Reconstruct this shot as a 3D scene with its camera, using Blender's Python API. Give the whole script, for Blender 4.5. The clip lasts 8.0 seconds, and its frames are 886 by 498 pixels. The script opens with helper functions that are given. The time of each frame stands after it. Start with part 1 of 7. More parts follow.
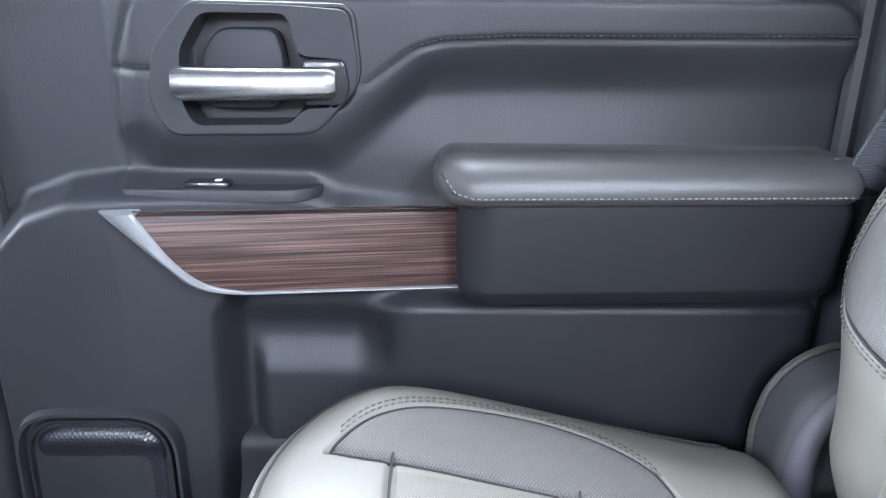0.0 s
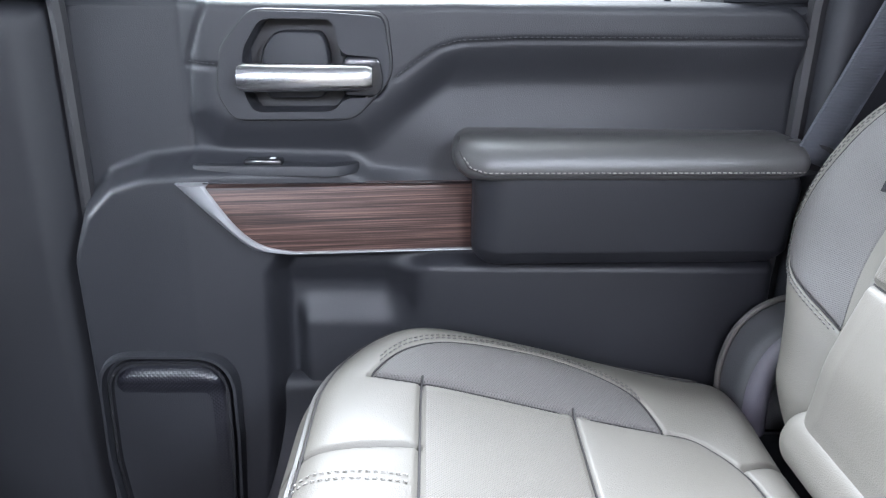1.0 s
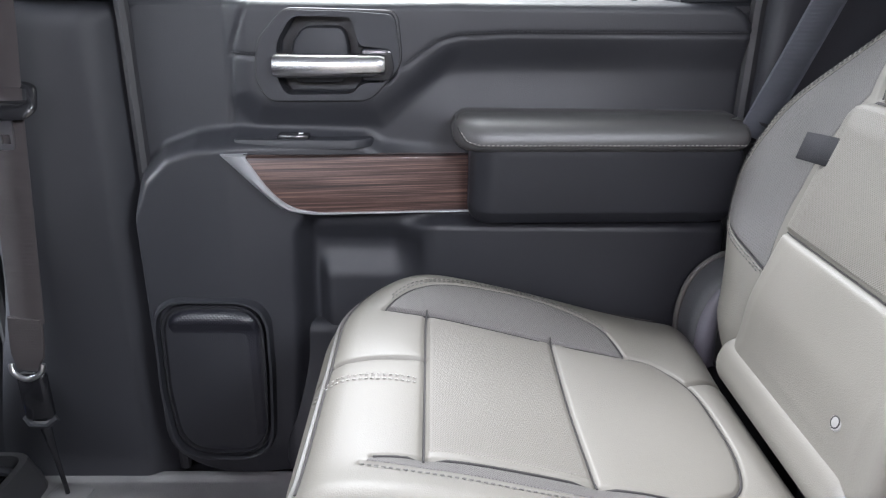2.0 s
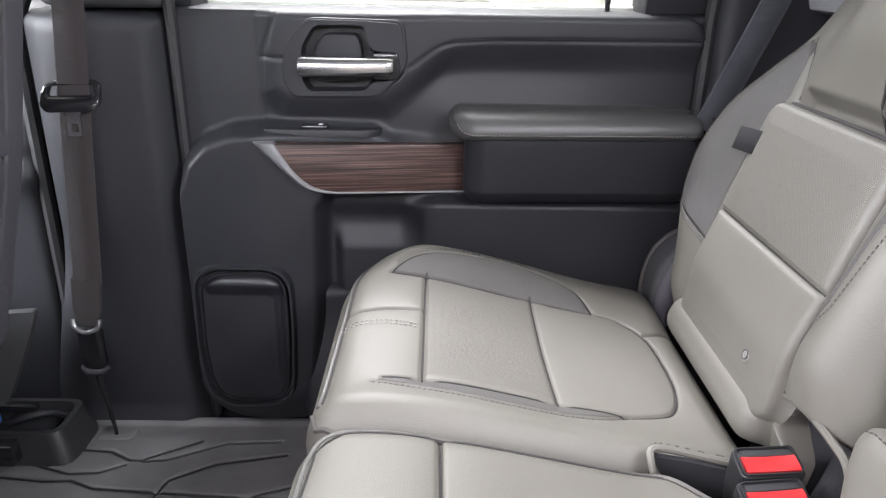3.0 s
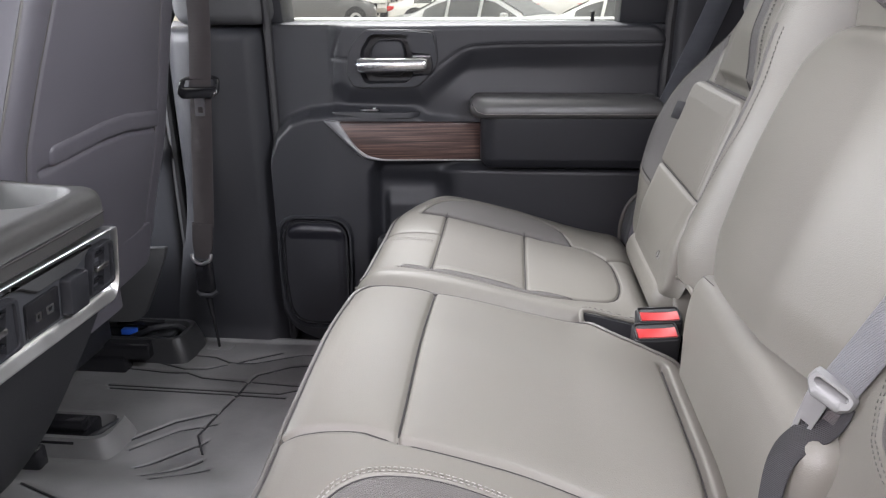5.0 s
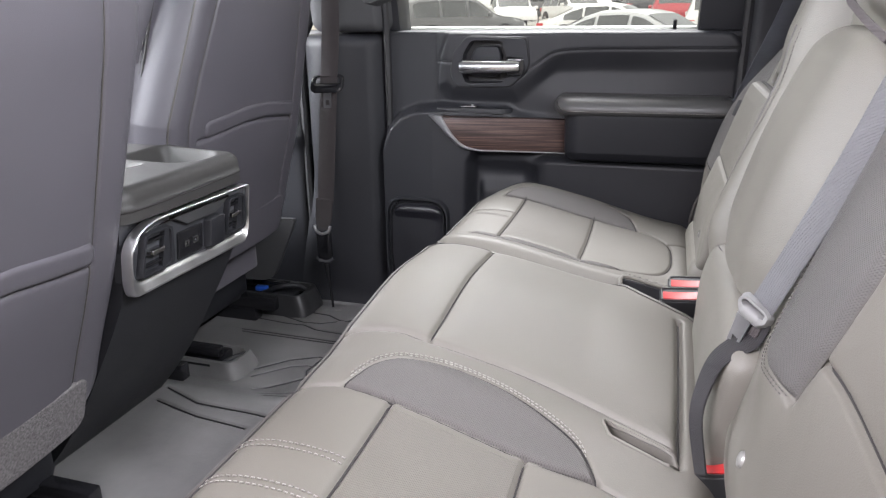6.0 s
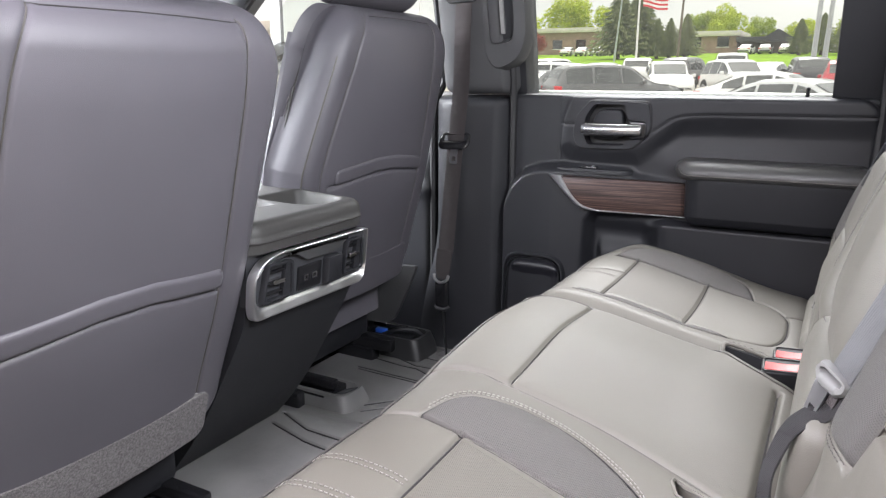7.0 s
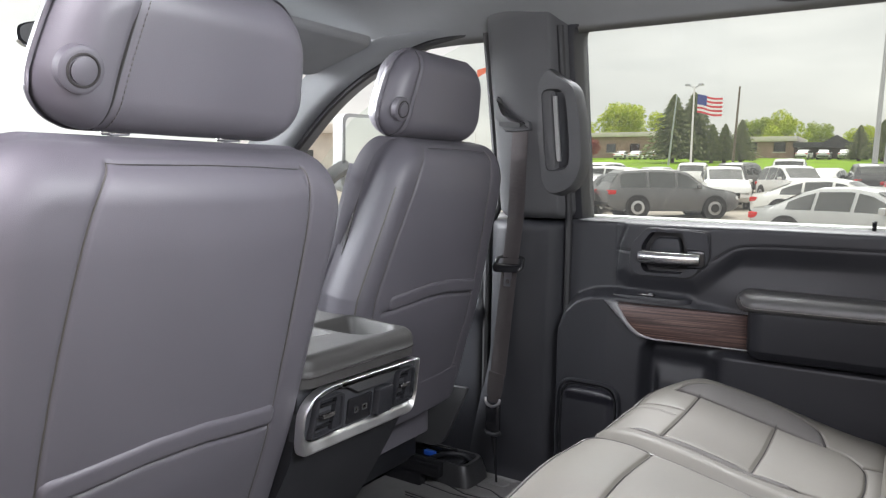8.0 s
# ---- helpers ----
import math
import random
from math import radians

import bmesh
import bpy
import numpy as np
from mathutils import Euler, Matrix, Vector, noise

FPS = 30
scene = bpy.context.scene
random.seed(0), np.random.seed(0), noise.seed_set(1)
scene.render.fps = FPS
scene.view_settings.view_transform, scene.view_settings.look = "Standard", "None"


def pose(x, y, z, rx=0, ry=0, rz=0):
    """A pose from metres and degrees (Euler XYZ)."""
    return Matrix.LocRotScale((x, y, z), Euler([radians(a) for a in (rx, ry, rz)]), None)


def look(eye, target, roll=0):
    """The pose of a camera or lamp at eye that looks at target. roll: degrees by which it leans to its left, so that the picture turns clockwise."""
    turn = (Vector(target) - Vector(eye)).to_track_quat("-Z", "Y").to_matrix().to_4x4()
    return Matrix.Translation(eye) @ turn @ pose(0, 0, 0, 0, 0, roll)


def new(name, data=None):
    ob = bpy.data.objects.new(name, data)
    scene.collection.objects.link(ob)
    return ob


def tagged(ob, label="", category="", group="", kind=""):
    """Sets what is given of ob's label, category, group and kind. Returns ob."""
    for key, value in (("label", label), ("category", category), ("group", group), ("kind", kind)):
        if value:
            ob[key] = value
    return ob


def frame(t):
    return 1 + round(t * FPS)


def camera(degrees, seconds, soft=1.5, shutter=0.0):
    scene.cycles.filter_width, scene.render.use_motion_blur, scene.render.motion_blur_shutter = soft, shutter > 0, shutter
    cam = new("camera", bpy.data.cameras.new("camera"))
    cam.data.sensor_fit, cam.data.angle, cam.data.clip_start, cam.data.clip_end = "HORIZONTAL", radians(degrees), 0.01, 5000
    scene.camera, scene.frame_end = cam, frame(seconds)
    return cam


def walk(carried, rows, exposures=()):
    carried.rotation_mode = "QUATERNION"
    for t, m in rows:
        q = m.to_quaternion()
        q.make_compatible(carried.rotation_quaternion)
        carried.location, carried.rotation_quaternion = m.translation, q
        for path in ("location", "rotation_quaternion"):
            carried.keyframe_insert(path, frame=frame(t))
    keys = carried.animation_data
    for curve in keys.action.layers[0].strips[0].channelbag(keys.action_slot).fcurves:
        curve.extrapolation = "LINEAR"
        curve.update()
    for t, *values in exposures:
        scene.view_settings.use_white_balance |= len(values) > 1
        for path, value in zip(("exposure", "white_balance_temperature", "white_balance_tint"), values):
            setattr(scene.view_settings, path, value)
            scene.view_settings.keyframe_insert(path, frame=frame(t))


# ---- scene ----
cam = camera(63.4, 8.0, soft=1.25)
EXPOSURES = [(0, 1.97, 5600, 10), (1.5, 1.50, 5950, 12), (3.5, 0.94, 6400, 15), (5.5, 0.80, 6400, 15), (7, 0.87, 6400, 14), (8, 0.56, 6400, 13)]
PATH = [
    (0, (-0.001, 0.107, 0.783), (0.043, 1.995, 0.124), 0.8),
    (0.5, (-0.01, 0.052, 0.791), (0.035, 1.937, 0.125), 0.8),
    (1, (-0.024, -0.037, 0.803), (0.019, 1.842, 0.119), 0.8),
    (1.5, (-0.033, -0.117, 0.812), (0.008, 1.754, 0.107), 0.8),
    (2.8, (-0.012, -0.35, 0.859), (0.018, 1.507, 0.117), 1.0),
    (3, (-0.019, -0.382, 0.866), (0.008, 1.473, 0.121), 1.1),
    (3.5, (-0.022, -0.476, 0.875), (-0.011, 1.383, 0.138), 0.8),
    (4, (-0.018, -0.59, 0.891), (-0.023, 1.273, 0.163), 0.4),
    (4.2, (-0.007, -0.631, 0.882), (-0.028, 1.235, 0.161), 0.3),
    (5.3, (0.15, -0.861, 0.859), (-0.126, 1.002, 0.186), -0.6),
    (5.5, (0.185, -0.912, 0.856), (-0.165, 0.94, 0.188), -0.7),
    (6, (0.265, -0.995, 0.847), (-0.296, 0.816, 0.209), -0.7),
    (6.5, (0.335, -1.003, 0.842), (-0.428, 0.753, 0.265), -0.4),
    (7, (0.352, -1.021, 0.842), (-0.586, 0.681, 0.368), 0.1),
    (7.5, (0.351, -1.021, 0.864), (-0.692, 0.65, 0.521), 0.4),
    (8, (0.339, -1.006, 0.907), (-0.748, 0.66, 0.699), 0.8),
]
walk(cam, [(t, look(eye, target, roll)) for t, eye, target, roll in PATH], EXPOSURES)

# ---- world, sun, exposure ----
world = bpy.data.worlds.new("overcast_sky")
scene.world = world
world.use_nodes = True
wn, wl = world.node_tree.nodes, world.node_tree.links
wn.clear()
w_out = wn.new("ShaderNodeOutputWorld")
w_bg = wn.new("ShaderNodeBackground")
w_sky = wn.new("ShaderNodeTexSky")
w_sky.sky_type, w_sky.sun_disc = "NISHITA", False
SUN_ELEVATION, SUN_AZIMUTH = 54.0, 15.0
w_sky.sun_elevation, w_sky.sun_rotation = radians(SUN_ELEVATION), radians(SUN_AZIMUTH)
w_coord = wn.new("ShaderNodeTexCoord")
w_map = wn.new("ShaderNodeMapping")
w_map.inputs["Scale"].default_value = (2.0, 2.0, 9.0)
w_noise = wn.new("ShaderNodeTexNoise")
w_noise.inputs["Scale"].default_value, w_noise.inputs["Detail"].default_value = 1.6, 5.0
w_ramp = wn.new("ShaderNodeValToRGB")
w_ramp.color_ramp.elements[0].position, w_ramp.color_ramp.elements[0].color = 0.3, (6.6, 6.4, 5.9, 1)
w_ramp.color_ramp.elements[1].position, w_ramp.color_ramp.elements[1].color = 0.7, (9.3, 9.05, 8.3, 1)
w_sep = wn.new("ShaderNodeSeparateXYZ")
w_up = wn.new("ShaderNodeMapRange")
w_up.inputs["From Min"].default_value, w_up.inputs["From Max"].default_value = 0.35, 0.9
w_up.inputs["To Min"].default_value, w_up.inputs["To Max"].default_value = 1.0, 3.0
w_mul = wn.new("ShaderNodeVectorMath")
w_mul.operation = "SCALE"
w_mix = wn.new("ShaderNodeMix")
w_mix.data_type = "RGBA"
w_mix.inputs["Factor"].default_value = 0.88
wl.new(w_coord.outputs["Generated"], w_map.inputs["Vector"])
wl.new(w_map.outputs["Vector"], w_noise.inputs["Vector"])
wl.new(w_noise.outputs["Fac"], w_ramp.inputs["Fac"])
wl.new(w_coord.outputs["Generated"], w_sep.inputs["Vector"])
wl.new(w_sep.outputs["Z"], w_up.inputs["Value"])
wl.new(w_ramp.outputs["Color"], w_mul.inputs[0])
wl.new(w_up.outputs["Result"], w_mul.inputs["Scale"])
wl.new(w_sky.outputs["Color"], w_mix.inputs[6])
wl.new(w_mul.outputs["Vector"], w_mix.inputs[7])
wl.new(w_mix.outputs[2], w_bg.inputs["Color"])
w_bg.inputs["Strength"].default_value = 0.078
wl.new(w_bg.outputs["Background"], w_out.inputs["Surface"])

sun = new("sun", bpy.data.lights.new("sun", "SUN"))
sun.data.energy, sun.data.angle, sun.data.color = 1.4, radians(30), (1.0, 0.96, 0.9)
sun.matrix_world = look((-1.8, 6.4, 9.2), (0, 0, 0))


def window_light(name, place, aim, width, height, watts, color=(0.95, 0.98, 1.0)):
    """The sky's light through an opening."""
    lamp_ob = new(name, bpy.data.lights.new(name, "AREA"))
    lamp_ob.data.shape, lamp_ob.data.size, lamp_ob.data.size_y, lamp_ob.data.energy, lamp_ob.data.color = "RECTANGLE", width, height, watts, color
    lamp_ob.matrix_world = look(place, aim)
    return lamp_ob


window_light("open_door_daylight", (-0.34, -1.15, 1.42), (0.10, 0.25, 0.52), 0.6, 0.6, 23, (0.98, 0.93, 1.0))
window_light("side_window_daylight", (-0.26, 1.75, 2.42), (-0.06, 0.20, 0.42), 0.8, 0.9, 64)
window_light("windscreen_daylight", (-2.05, 0.0, 1.40), (0.52, 0.20, 0.80), 1.6, 0.5, 122)
window_light("front_window_daylight", (-0.98, -1.15, 1.38), (0.45, 0.55, 0.88), 0.7, 0.35, 26, (0.92, 0.98, 1.0))
window_light("rear_window_daylight", (0.60, -0.36, 1.235), (-0.60, -0.46, 0.74), 0.6, 0.22, 20)

# ---- materials ----
def mat(name, color, rough=0.5, metal=0.0, spec=0.5, grain=None, mottle=None, coat=0.0, wave=None, perf=None, rough_var=0.0, fine=None):
    """A surface. grain: (scale, bump); mottle: (scale, amount); wave: (axis, scale, bump); perf: (spacing, bump); fine: second grain."""
    m = bpy.data.materials.new(name)
    m.use_nodes = True
    n, l = m.node_tree.nodes, m.node_tree.links
    b = n["Principled BSDF"]
    b.inputs["Base Color"].default_value = (*color, 1)
    b.inputs["Roughness"].default_value, b.inputs["Metallic"].default_value = rough, metal
    b.inputs["Specular IOR Level"].default_value, b.inputs["Coat Weight"].default_value = spec, coat
    b.inputs["Coat Roughness"].default_value = 0.08
    co = n.new("ShaderNodeTexCoord").outputs["Object"]
    if mottle:
        t = n.new("ShaderNodeTexNoise")
        t.inputs["Scale"].default_value, t.inputs["Detail"].default_value = mottle[0], 6.0
        l.new(co, t.inputs["Vector"])
        r = n.new("ShaderNodeMapRange")
        r.inputs["From Min"].default_value, r.inputs["From Max"].default_value = 0.3, 0.7
        r.inputs["To Min"].default_value, r.inputs["To Max"].default_value = 1 - mottle[1], 1 + mottle[1]
        l.new(t.outputs["Fac"], r.inputs["Value"])
        v = n.new("ShaderNodeVectorMath")
        v.operation, v.inputs[0].default_value = "SCALE", color
        l.new(r.outputs["Result"], v.inputs["Scale"])
        l.new(v.outputs["Vector"], b.inputs["Base Color"])
        if rough_var:
            q = n.new("ShaderNodeMapRange")
            q.inputs["From Min"].default_value, q.inputs["From Max"].default_value = 0.3, 0.7
            q.inputs["To Min"].default_value, q.inputs["To Max"].default_value = rough - rough_var, rough + rough_var
            l.new(t.outputs["Fac"], q.inputs["Value"])
            l.new(q.outputs["Result"], b.inputs["Roughness"])
    last = None

    def bump(socket, amount, dist):
        nonlocal last
        k = n.new("ShaderNodeBump")
        k.inputs["Strength"].default_value, k.inputs["Distance"].default_value = amount, dist
        l.new(socket, k.inputs["Height"])
        if last:
            l.new(last, k.inputs["Normal"])
        last = k.outputs["Normal"]
        l.new(last, b.inputs["Normal"])
    for g in (grain, fine):
        if g:
            t = n.new("ShaderNodeTexVoronoi" if g is grain else "ShaderNodeTexNoise")
            t.inputs["Scale"].default_value = g[0]
            l.new(co, t.inputs["Vector"])
            bump(t.outputs[0], g[1], 0.0006 if g is grain else 0.004)
    if wave:
        t = n.new("ShaderNodeTexWave")
        t.bands_direction = wave[0]
        t.inputs["Scale"].default_value, t.inputs["Distortion"].default_value = wave[1], 0.3
        l.new(co, t.inputs["Vector"])
        bump(t.outputs["Fac"], wave[2], 0.0012)
    if perf:
        t = n.new("ShaderNodeTexVoronoi")
        t.voronoi_dimensions = "2D"
        t.inputs["Scale"].default_value, t.inputs["Randomness"].default_value = 1.0 / perf[0], 0.0
        sx, cx = n.new("ShaderNodeSeparateXYZ"), n.new("ShaderNodeCombineXYZ")
        l.new(co, sx.inputs["Vector"])
        l.new(sx.outputs[perf[2][0]], cx.inputs["X"])
        l.new(sx.outputs[perf[2][1]], cx.inputs["Y"])
        mp = n.new("ShaderNodeMapping")
        mp.inputs["Rotation"].default_value = (0, 0, radians(45))
        l.new(cx.outputs["Vector"], mp.inputs["Vector"])
        l.new(mp.outputs["Vector"], t.inputs["Vector"])
        h = n.new("ShaderNodeMapRange")
        h.inputs["From Min"].default_value, h.inputs["From Max"].default_value = 0.15, 0.45
        l.new(t.outputs["Distance"], h.inputs["Value"])
        bump(h.outputs["Result"], perf[1], 0.0012)
        hole = n.new("ShaderNodeMapRange")
        hole.inputs["From Min"].default_value, hole.inputs["From Max"].default_value = 0.1, 0.4
        hole.inputs["To Min"].default_value = perf[3]
        l.new(t.outputs["Distance"], hole.inputs["Value"])
        dk = n.new("ShaderNodeVectorMath")
        dk.operation, dk.inputs[0].default_value = "SCALE", color
        l.new(hole.outputs["Result"], dk.inputs["Scale"])
        l.new(dk.outputs["Vector"], b.inputs["Base Color"])
    return m


def wood_mat():
    m = mat("open_pore_wood", (0.08, 0.04, 0.03), 0.5, spec=0.35, coat=0.04)
    n, l = m.node_tree.nodes, m.node_tree.links
    b = n["Principled BSDF"]
    co = n.new("ShaderNodeTexCoord").outputs["Object"]
    mp = n.new("ShaderNodeMapping")
    mp.inputs["Scale"].default_value = (4.0, 20.0, 520.0)
    t = n.new("ShaderNodeTexNoise")
    t.inputs["Scale"].default_value, t.inputs["Detail"].default_value, t.inputs["Roughness"].default_value = 1.0, 4.0, 0.65
    r = n.new("ShaderNodeValToRGB")
    e = r.color_ramp.elements
    e[0].position, e[0].color = 0.36, (0.013, 0.0075, 0.0065, 1)
    e[1].position, e[1].color = 0.66, (0.115, 0.068, 0.056, 1)
    k = e.new(0.5)
    k.color = (0.043, 0.023, 0.019, 1)
    l.new(co, mp.inputs["Vector"])
    l.new(mp.outputs["Vector"], t.inputs["Vector"])
    l.new(t.outputs["Fac"], r.inputs["Fac"])
    l.new(r.outputs["Color"], b.inputs["Base Color"])
    u = n.new("ShaderNodeBump")
    u.inputs["Strength"].default_value, u.inputs["Distance"].default_value = 0.35, 0.0006
    l.new(t.outputs["Fac"], u.inputs["Height"])
    l.new(u.outputs["Normal"], b.inputs["Normal"])
    return m


def glass_mat(name, tint, rough=0.0, haze=0.03):
    m = bpy.data.materials.new(name)
    m.use_nodes = True
    n, l = m.node_tree.nodes, m.node_tree.links
    n.clear()
    o = n.new("ShaderNodeOutputMaterial")
    tr = n.new("ShaderNodeBsdfTransparent")
    tr.inputs["Color"].default_value = (*tint, 1)
    gl = n.new("ShaderNodeBsdfGlossy")
    gl.inputs["Roughness"].default_value = rough
    mx = n.new("ShaderNodeMixShader")
    mx.inputs["Fac"].default_value = 0.02
    l.new(tr.outputs["BSDF"], mx.inputs[1])
    l.new(gl.outputs["BSDF"], mx.inputs[2])
    # Translucent share paints the bright haze seen through the slightly dirty panes.
    haze_bsdf = n.new("ShaderNodeBsdfTranslucent")
    haze_bsdf.inputs["Color"].default_value = (0.8, 0.8, 0.78, 1)
    hazed = n.new("ShaderNodeMixShader")
    hazed.inputs["Fac"].default_value = haze
    l.new(mx.outputs["Shader"], hazed.inputs[1])
    l.new(haze_bsdf.outputs["BSDF"], hazed.inputs[2])
    l.new(hazed.outputs["Shader"], o.inputs["Surface"])
    return m


def leaf_mat(name, a, b_col):
    m = mat(name, a, 0.7, spec=0.2)
    n, l = m.node_tree.nodes, m.node_tree.links
    g = n.new("ShaderNodeNewGeometry")
    r = n.new("ShaderNodeValToRGB")
    r.color_ramp.elements[0].color, r.color_ramp.elements[1].color = (*a, 1), (*b_col, 1)
    l.new(g.outputs["Random Per Island"], r.inputs["Fac"])
    l.new(r.outputs["Color"], n["Principled BSDF"].inputs["Base Color"])
    return m


LEATHER_C = (0.110, 0.103, 0.088)
LEATHER = mat("grey_leather", LEATHER_C, 0.56, spec=0.62, grain=(700, 0.28), mottle=(7, 0.06), rough_var=0.06, fine=(20, 0.09))
LEATHER_PERF = mat("perforated_leather", (0.084, 0.078, 0.074), 0.52, spec=0.5, perf=(0.0022, 0.5, "XY", 0.45), mottle=(9, 0.05))
LEATHER_PERF_UP = mat("perforated_leather_back", (0.074, 0.070, 0.067), 0.52, spec=0.5, perf=(0.0019, 0.4, "YZ", 0.55), mottle=(9, 0.05))
LEATHER_RIB = mat("ribbed_leather", (0.116, 0.108, 0.093), 0.54, spec=0.5, perf=(0.0022, 0.4, "XY", 0.62), mottle=(9, 0.05))
LEATHER_RIB_UP = mat("ribbed_leather_back", (0.116, 0.108, 0.093), 0.54, spec=0.5, perf=(0.0022, 0.4, "YZ", 0.62), mottle=(9, 0.05))
LEATHER_SIDE = mat("vinyl_back", (0.088, 0.083, 0.096), 0.46, spec=0.45, grain=(1000, 0.25), mottle=(6, 0.05), rough_var=0.04, fine=(20, 0.1))
# Leather piping, its colour darkened for the shaded edge.
PIPING = mat("shade_darkened_piping", (0.062, 0.057, 0.052), 0.5, mottle=(9, 0.05))
DULL_METAL = mat("painted_snap", (0.30, 0.295, 0.285), 0.34, metal=0.5, mottle=(20, 0.08))
# Near-black colour that draws the shade of seam creases and narrow grooves.
SEAM = mat("seam_shadow", (0.022, 0.020, 0.020), 0.85)
THREAD = mat("pale_thread", (0.26, 0.248, 0.23), 0.7)
THREAD_BLACK = mat("black_thread", (0.045, 0.045, 0.048), 0.7)
THREAD_DARK = mat("grey_thread", (0.07, 0.066, 0.062), 0.7)
SOFT_BLACK = mat("soft_touch_black", (0.0165, 0.0172, 0.0205), 0.5, spec=0.38, grain=(1300, 0.3), mottle=(5, 0.08), rough_var=0.05)
VINYL_BLACK = mat("black_vinyl_upholstery", (0.016, 0.0165, 0.0198), 0.47, spec=0.38, grain=(1000, 0.3), mottle=(6, 0.08), rough_var=0.05, fine=(18, 0.08))
PLASTIC_BLACK = mat("moulded_black_plastic", (0.0175, 0.018, 0.0215), 0.53, spec=0.35, grain=(1500, 0.35), mottle=(4, 0.1), rough_var=0.06)
PLASTIC_DARK = mat("dark_shiny_plastic", (0.012, 0.012, 0.014), 0.22, spec=0.5, mottle=(9, 0.1), rough_var=0.05)
PILLAR_GREY = mat("charcoal_pillar_plastic", (0.052, 0.0525, 0.055), 0.6, spec=0.35, grain=(1500, 0.35), mottle=(4, 0.08))
HEADLINER = mat("grey_headliner_cloth", (0.20, 0.204, 0.209), 0.95, spec=0.1, grain=(700, 0.4), mottle=(5, 0.06))
SATIN = mat("satin_chrome", (0.55, 0.55, 0.56), 0.26, metal=1.0, mottle=(60, 0.03))
DARK_CHROME = mat("dark_satin_chrome", (0.42, 0.425, 0.44), 0.36, metal=0.6, mottle=(30, 0.08), rough_var=0.05)
CHROME = mat("bright_chrome", (0.8, 0.8, 0.82), 0.09, metal=1.0, mottle=(20, 0.03), rough_var=0.02)
STEEL = mat("dull_steel", (0.45, 0.45, 0.46), 0.35, metal=1.0, mottle=(40, 0.1), rough_var=0.08)
RUBBER = mat("rubber_mat", (0.132, 0.130, 0.130), 0.52, spec=0.38, grain=(500, 0.5), mottle=(7, 0.32), rough_var=0.1, fine=(60, 0.15))
TRUCK_PAINT = mat("pale_truck_paint", (0.62, 0.61, 0.58), 0.35, spec=0.5, coat=0.6, mottle=(3, 0.04))
TRAY_RUBBER = mat("black_tray_rubber", (0.026, 0.026, 0.028), 0.42, spec=0.45, grain=(600, 0.4), mottle=(12, 0.15), rough_var=0.06)
SEAL_AND_SHADE = mat("black_seal_and_groove_shade", (0.014, 0.014, 0.016), 0.6, mottle=(20, 0.1))
CARPET = mat("dark_carpet", (0.04, 0.04, 0.044), 1.0, spec=0.05, grain=(420, 1.0), mottle=(12, 0.2))
CARPET_GREY = mat("grey_carpet_back", (0.155, 0.147, 0.15), 1.0, spec=0.05, grain=(420, 1.0), mottle=(260, 0.35))
WEB_GREY = mat("grey_webbing", (0.16, 0.162, 0.17), 0.6, spec=0.3, wave=("Z", 260, 0.8), mottle=(20, 0.06))
WEB_SLATE = mat("slate_webbing", (0.12, 0.128, 0.145), 0.6, spec=0.3, wave=("Z", 190, 1.0), mottle=(20, 0.1))
WEB_BLACK = mat("black_webbing", (0.024, 0.023, 0.025), 0.65, spec=0.3, wave=("Z", 260, 0.6), mottle=(20, 0.08))
WEB_DARK = mat("dark_webbing", (0.052, 0.045, 0.046), 0.65, spec=0.3, wave=("Z", 260, 0.6), mottle=(20, 0.08))
BUCKLE_BLACK = mat("satin_black_buckle", (0.016, 0.016, 0.017), 0.42, spec=0.4, mottle=(20, 0.1), rough_var=0.05)
RED = mat("red_plastic", (0.36, 0.016, 0.018), 0.40, mottle=(20, 0.05))
GREY_PLASTIC = mat("light_grey_plastic", (0.17, 0.17, 0.168), 0.45, mottle=(15, 0.05), grain=(1400, 0.2))
WHITE_INK = mat("white_print", (0.75, 0.75, 0.75), 0.6)
BLUE_PLASTIC = mat("blue_plastic", (0.02, 0.09, 0.45), 0.4)
WOOD = wood_mat()
FRAME_SATIN = mat("brushed_frame_metal", (0.78, 0.78, 0.79), 0.36, metal=1.0, mottle=(30, 0.05), rough_var=0.05)
CLOTH_AND_SHADE = mat("black_cloth_and_gap_shade", (0.016, 0.016, 0.018), 0.85, spec=0.2, grain=(700, 0.6), mottle=(20, 0.15))
CONSOLE_VINYL = mat("charcoal_console_vinyl", (0.036, 0.035, 0.034), 0.52, spec=0.40, grain=(1000, 0.3), mottle=(6, 0.07), rough_var=0.05)
CONSOLE_FACE = mat("slate_console_plastic", (0.042, 0.043, 0.048), 0.34, spec=0.5, mottle=(8, 0.08), rough_var=0.05)
# Lighter than the armrest body: light on the upward face is in the colour.
ARM_VINYL_LIT = mat("armrest_vinyl_lit", (0.050, 0.049, 0.049), 0.38, spec=0.6, grain=(900, 0.3), mottle=(6, 0.07), rough_var=0.04, fine=(16, 0.06))
GRILLE = mat("speaker_mesh", (0.011, 0.011, 0.015), 0.32, spec=0.5, perf=(0.004, 0.3, "XZ", 0.7))
GLASS = glass_mat("clear_glass", (0.93, 0.95, 0.93), haze=0.012)
MIRROR = mat("mirror_silver", (0.85, 0.87, 0.86), 0.02, metal=1.0)
ASPHALT = mat("asphalt", (0.33, 0.295, 0.25), 0.9, grain=(60, 0.6), mottle=(0.35, 0.2))
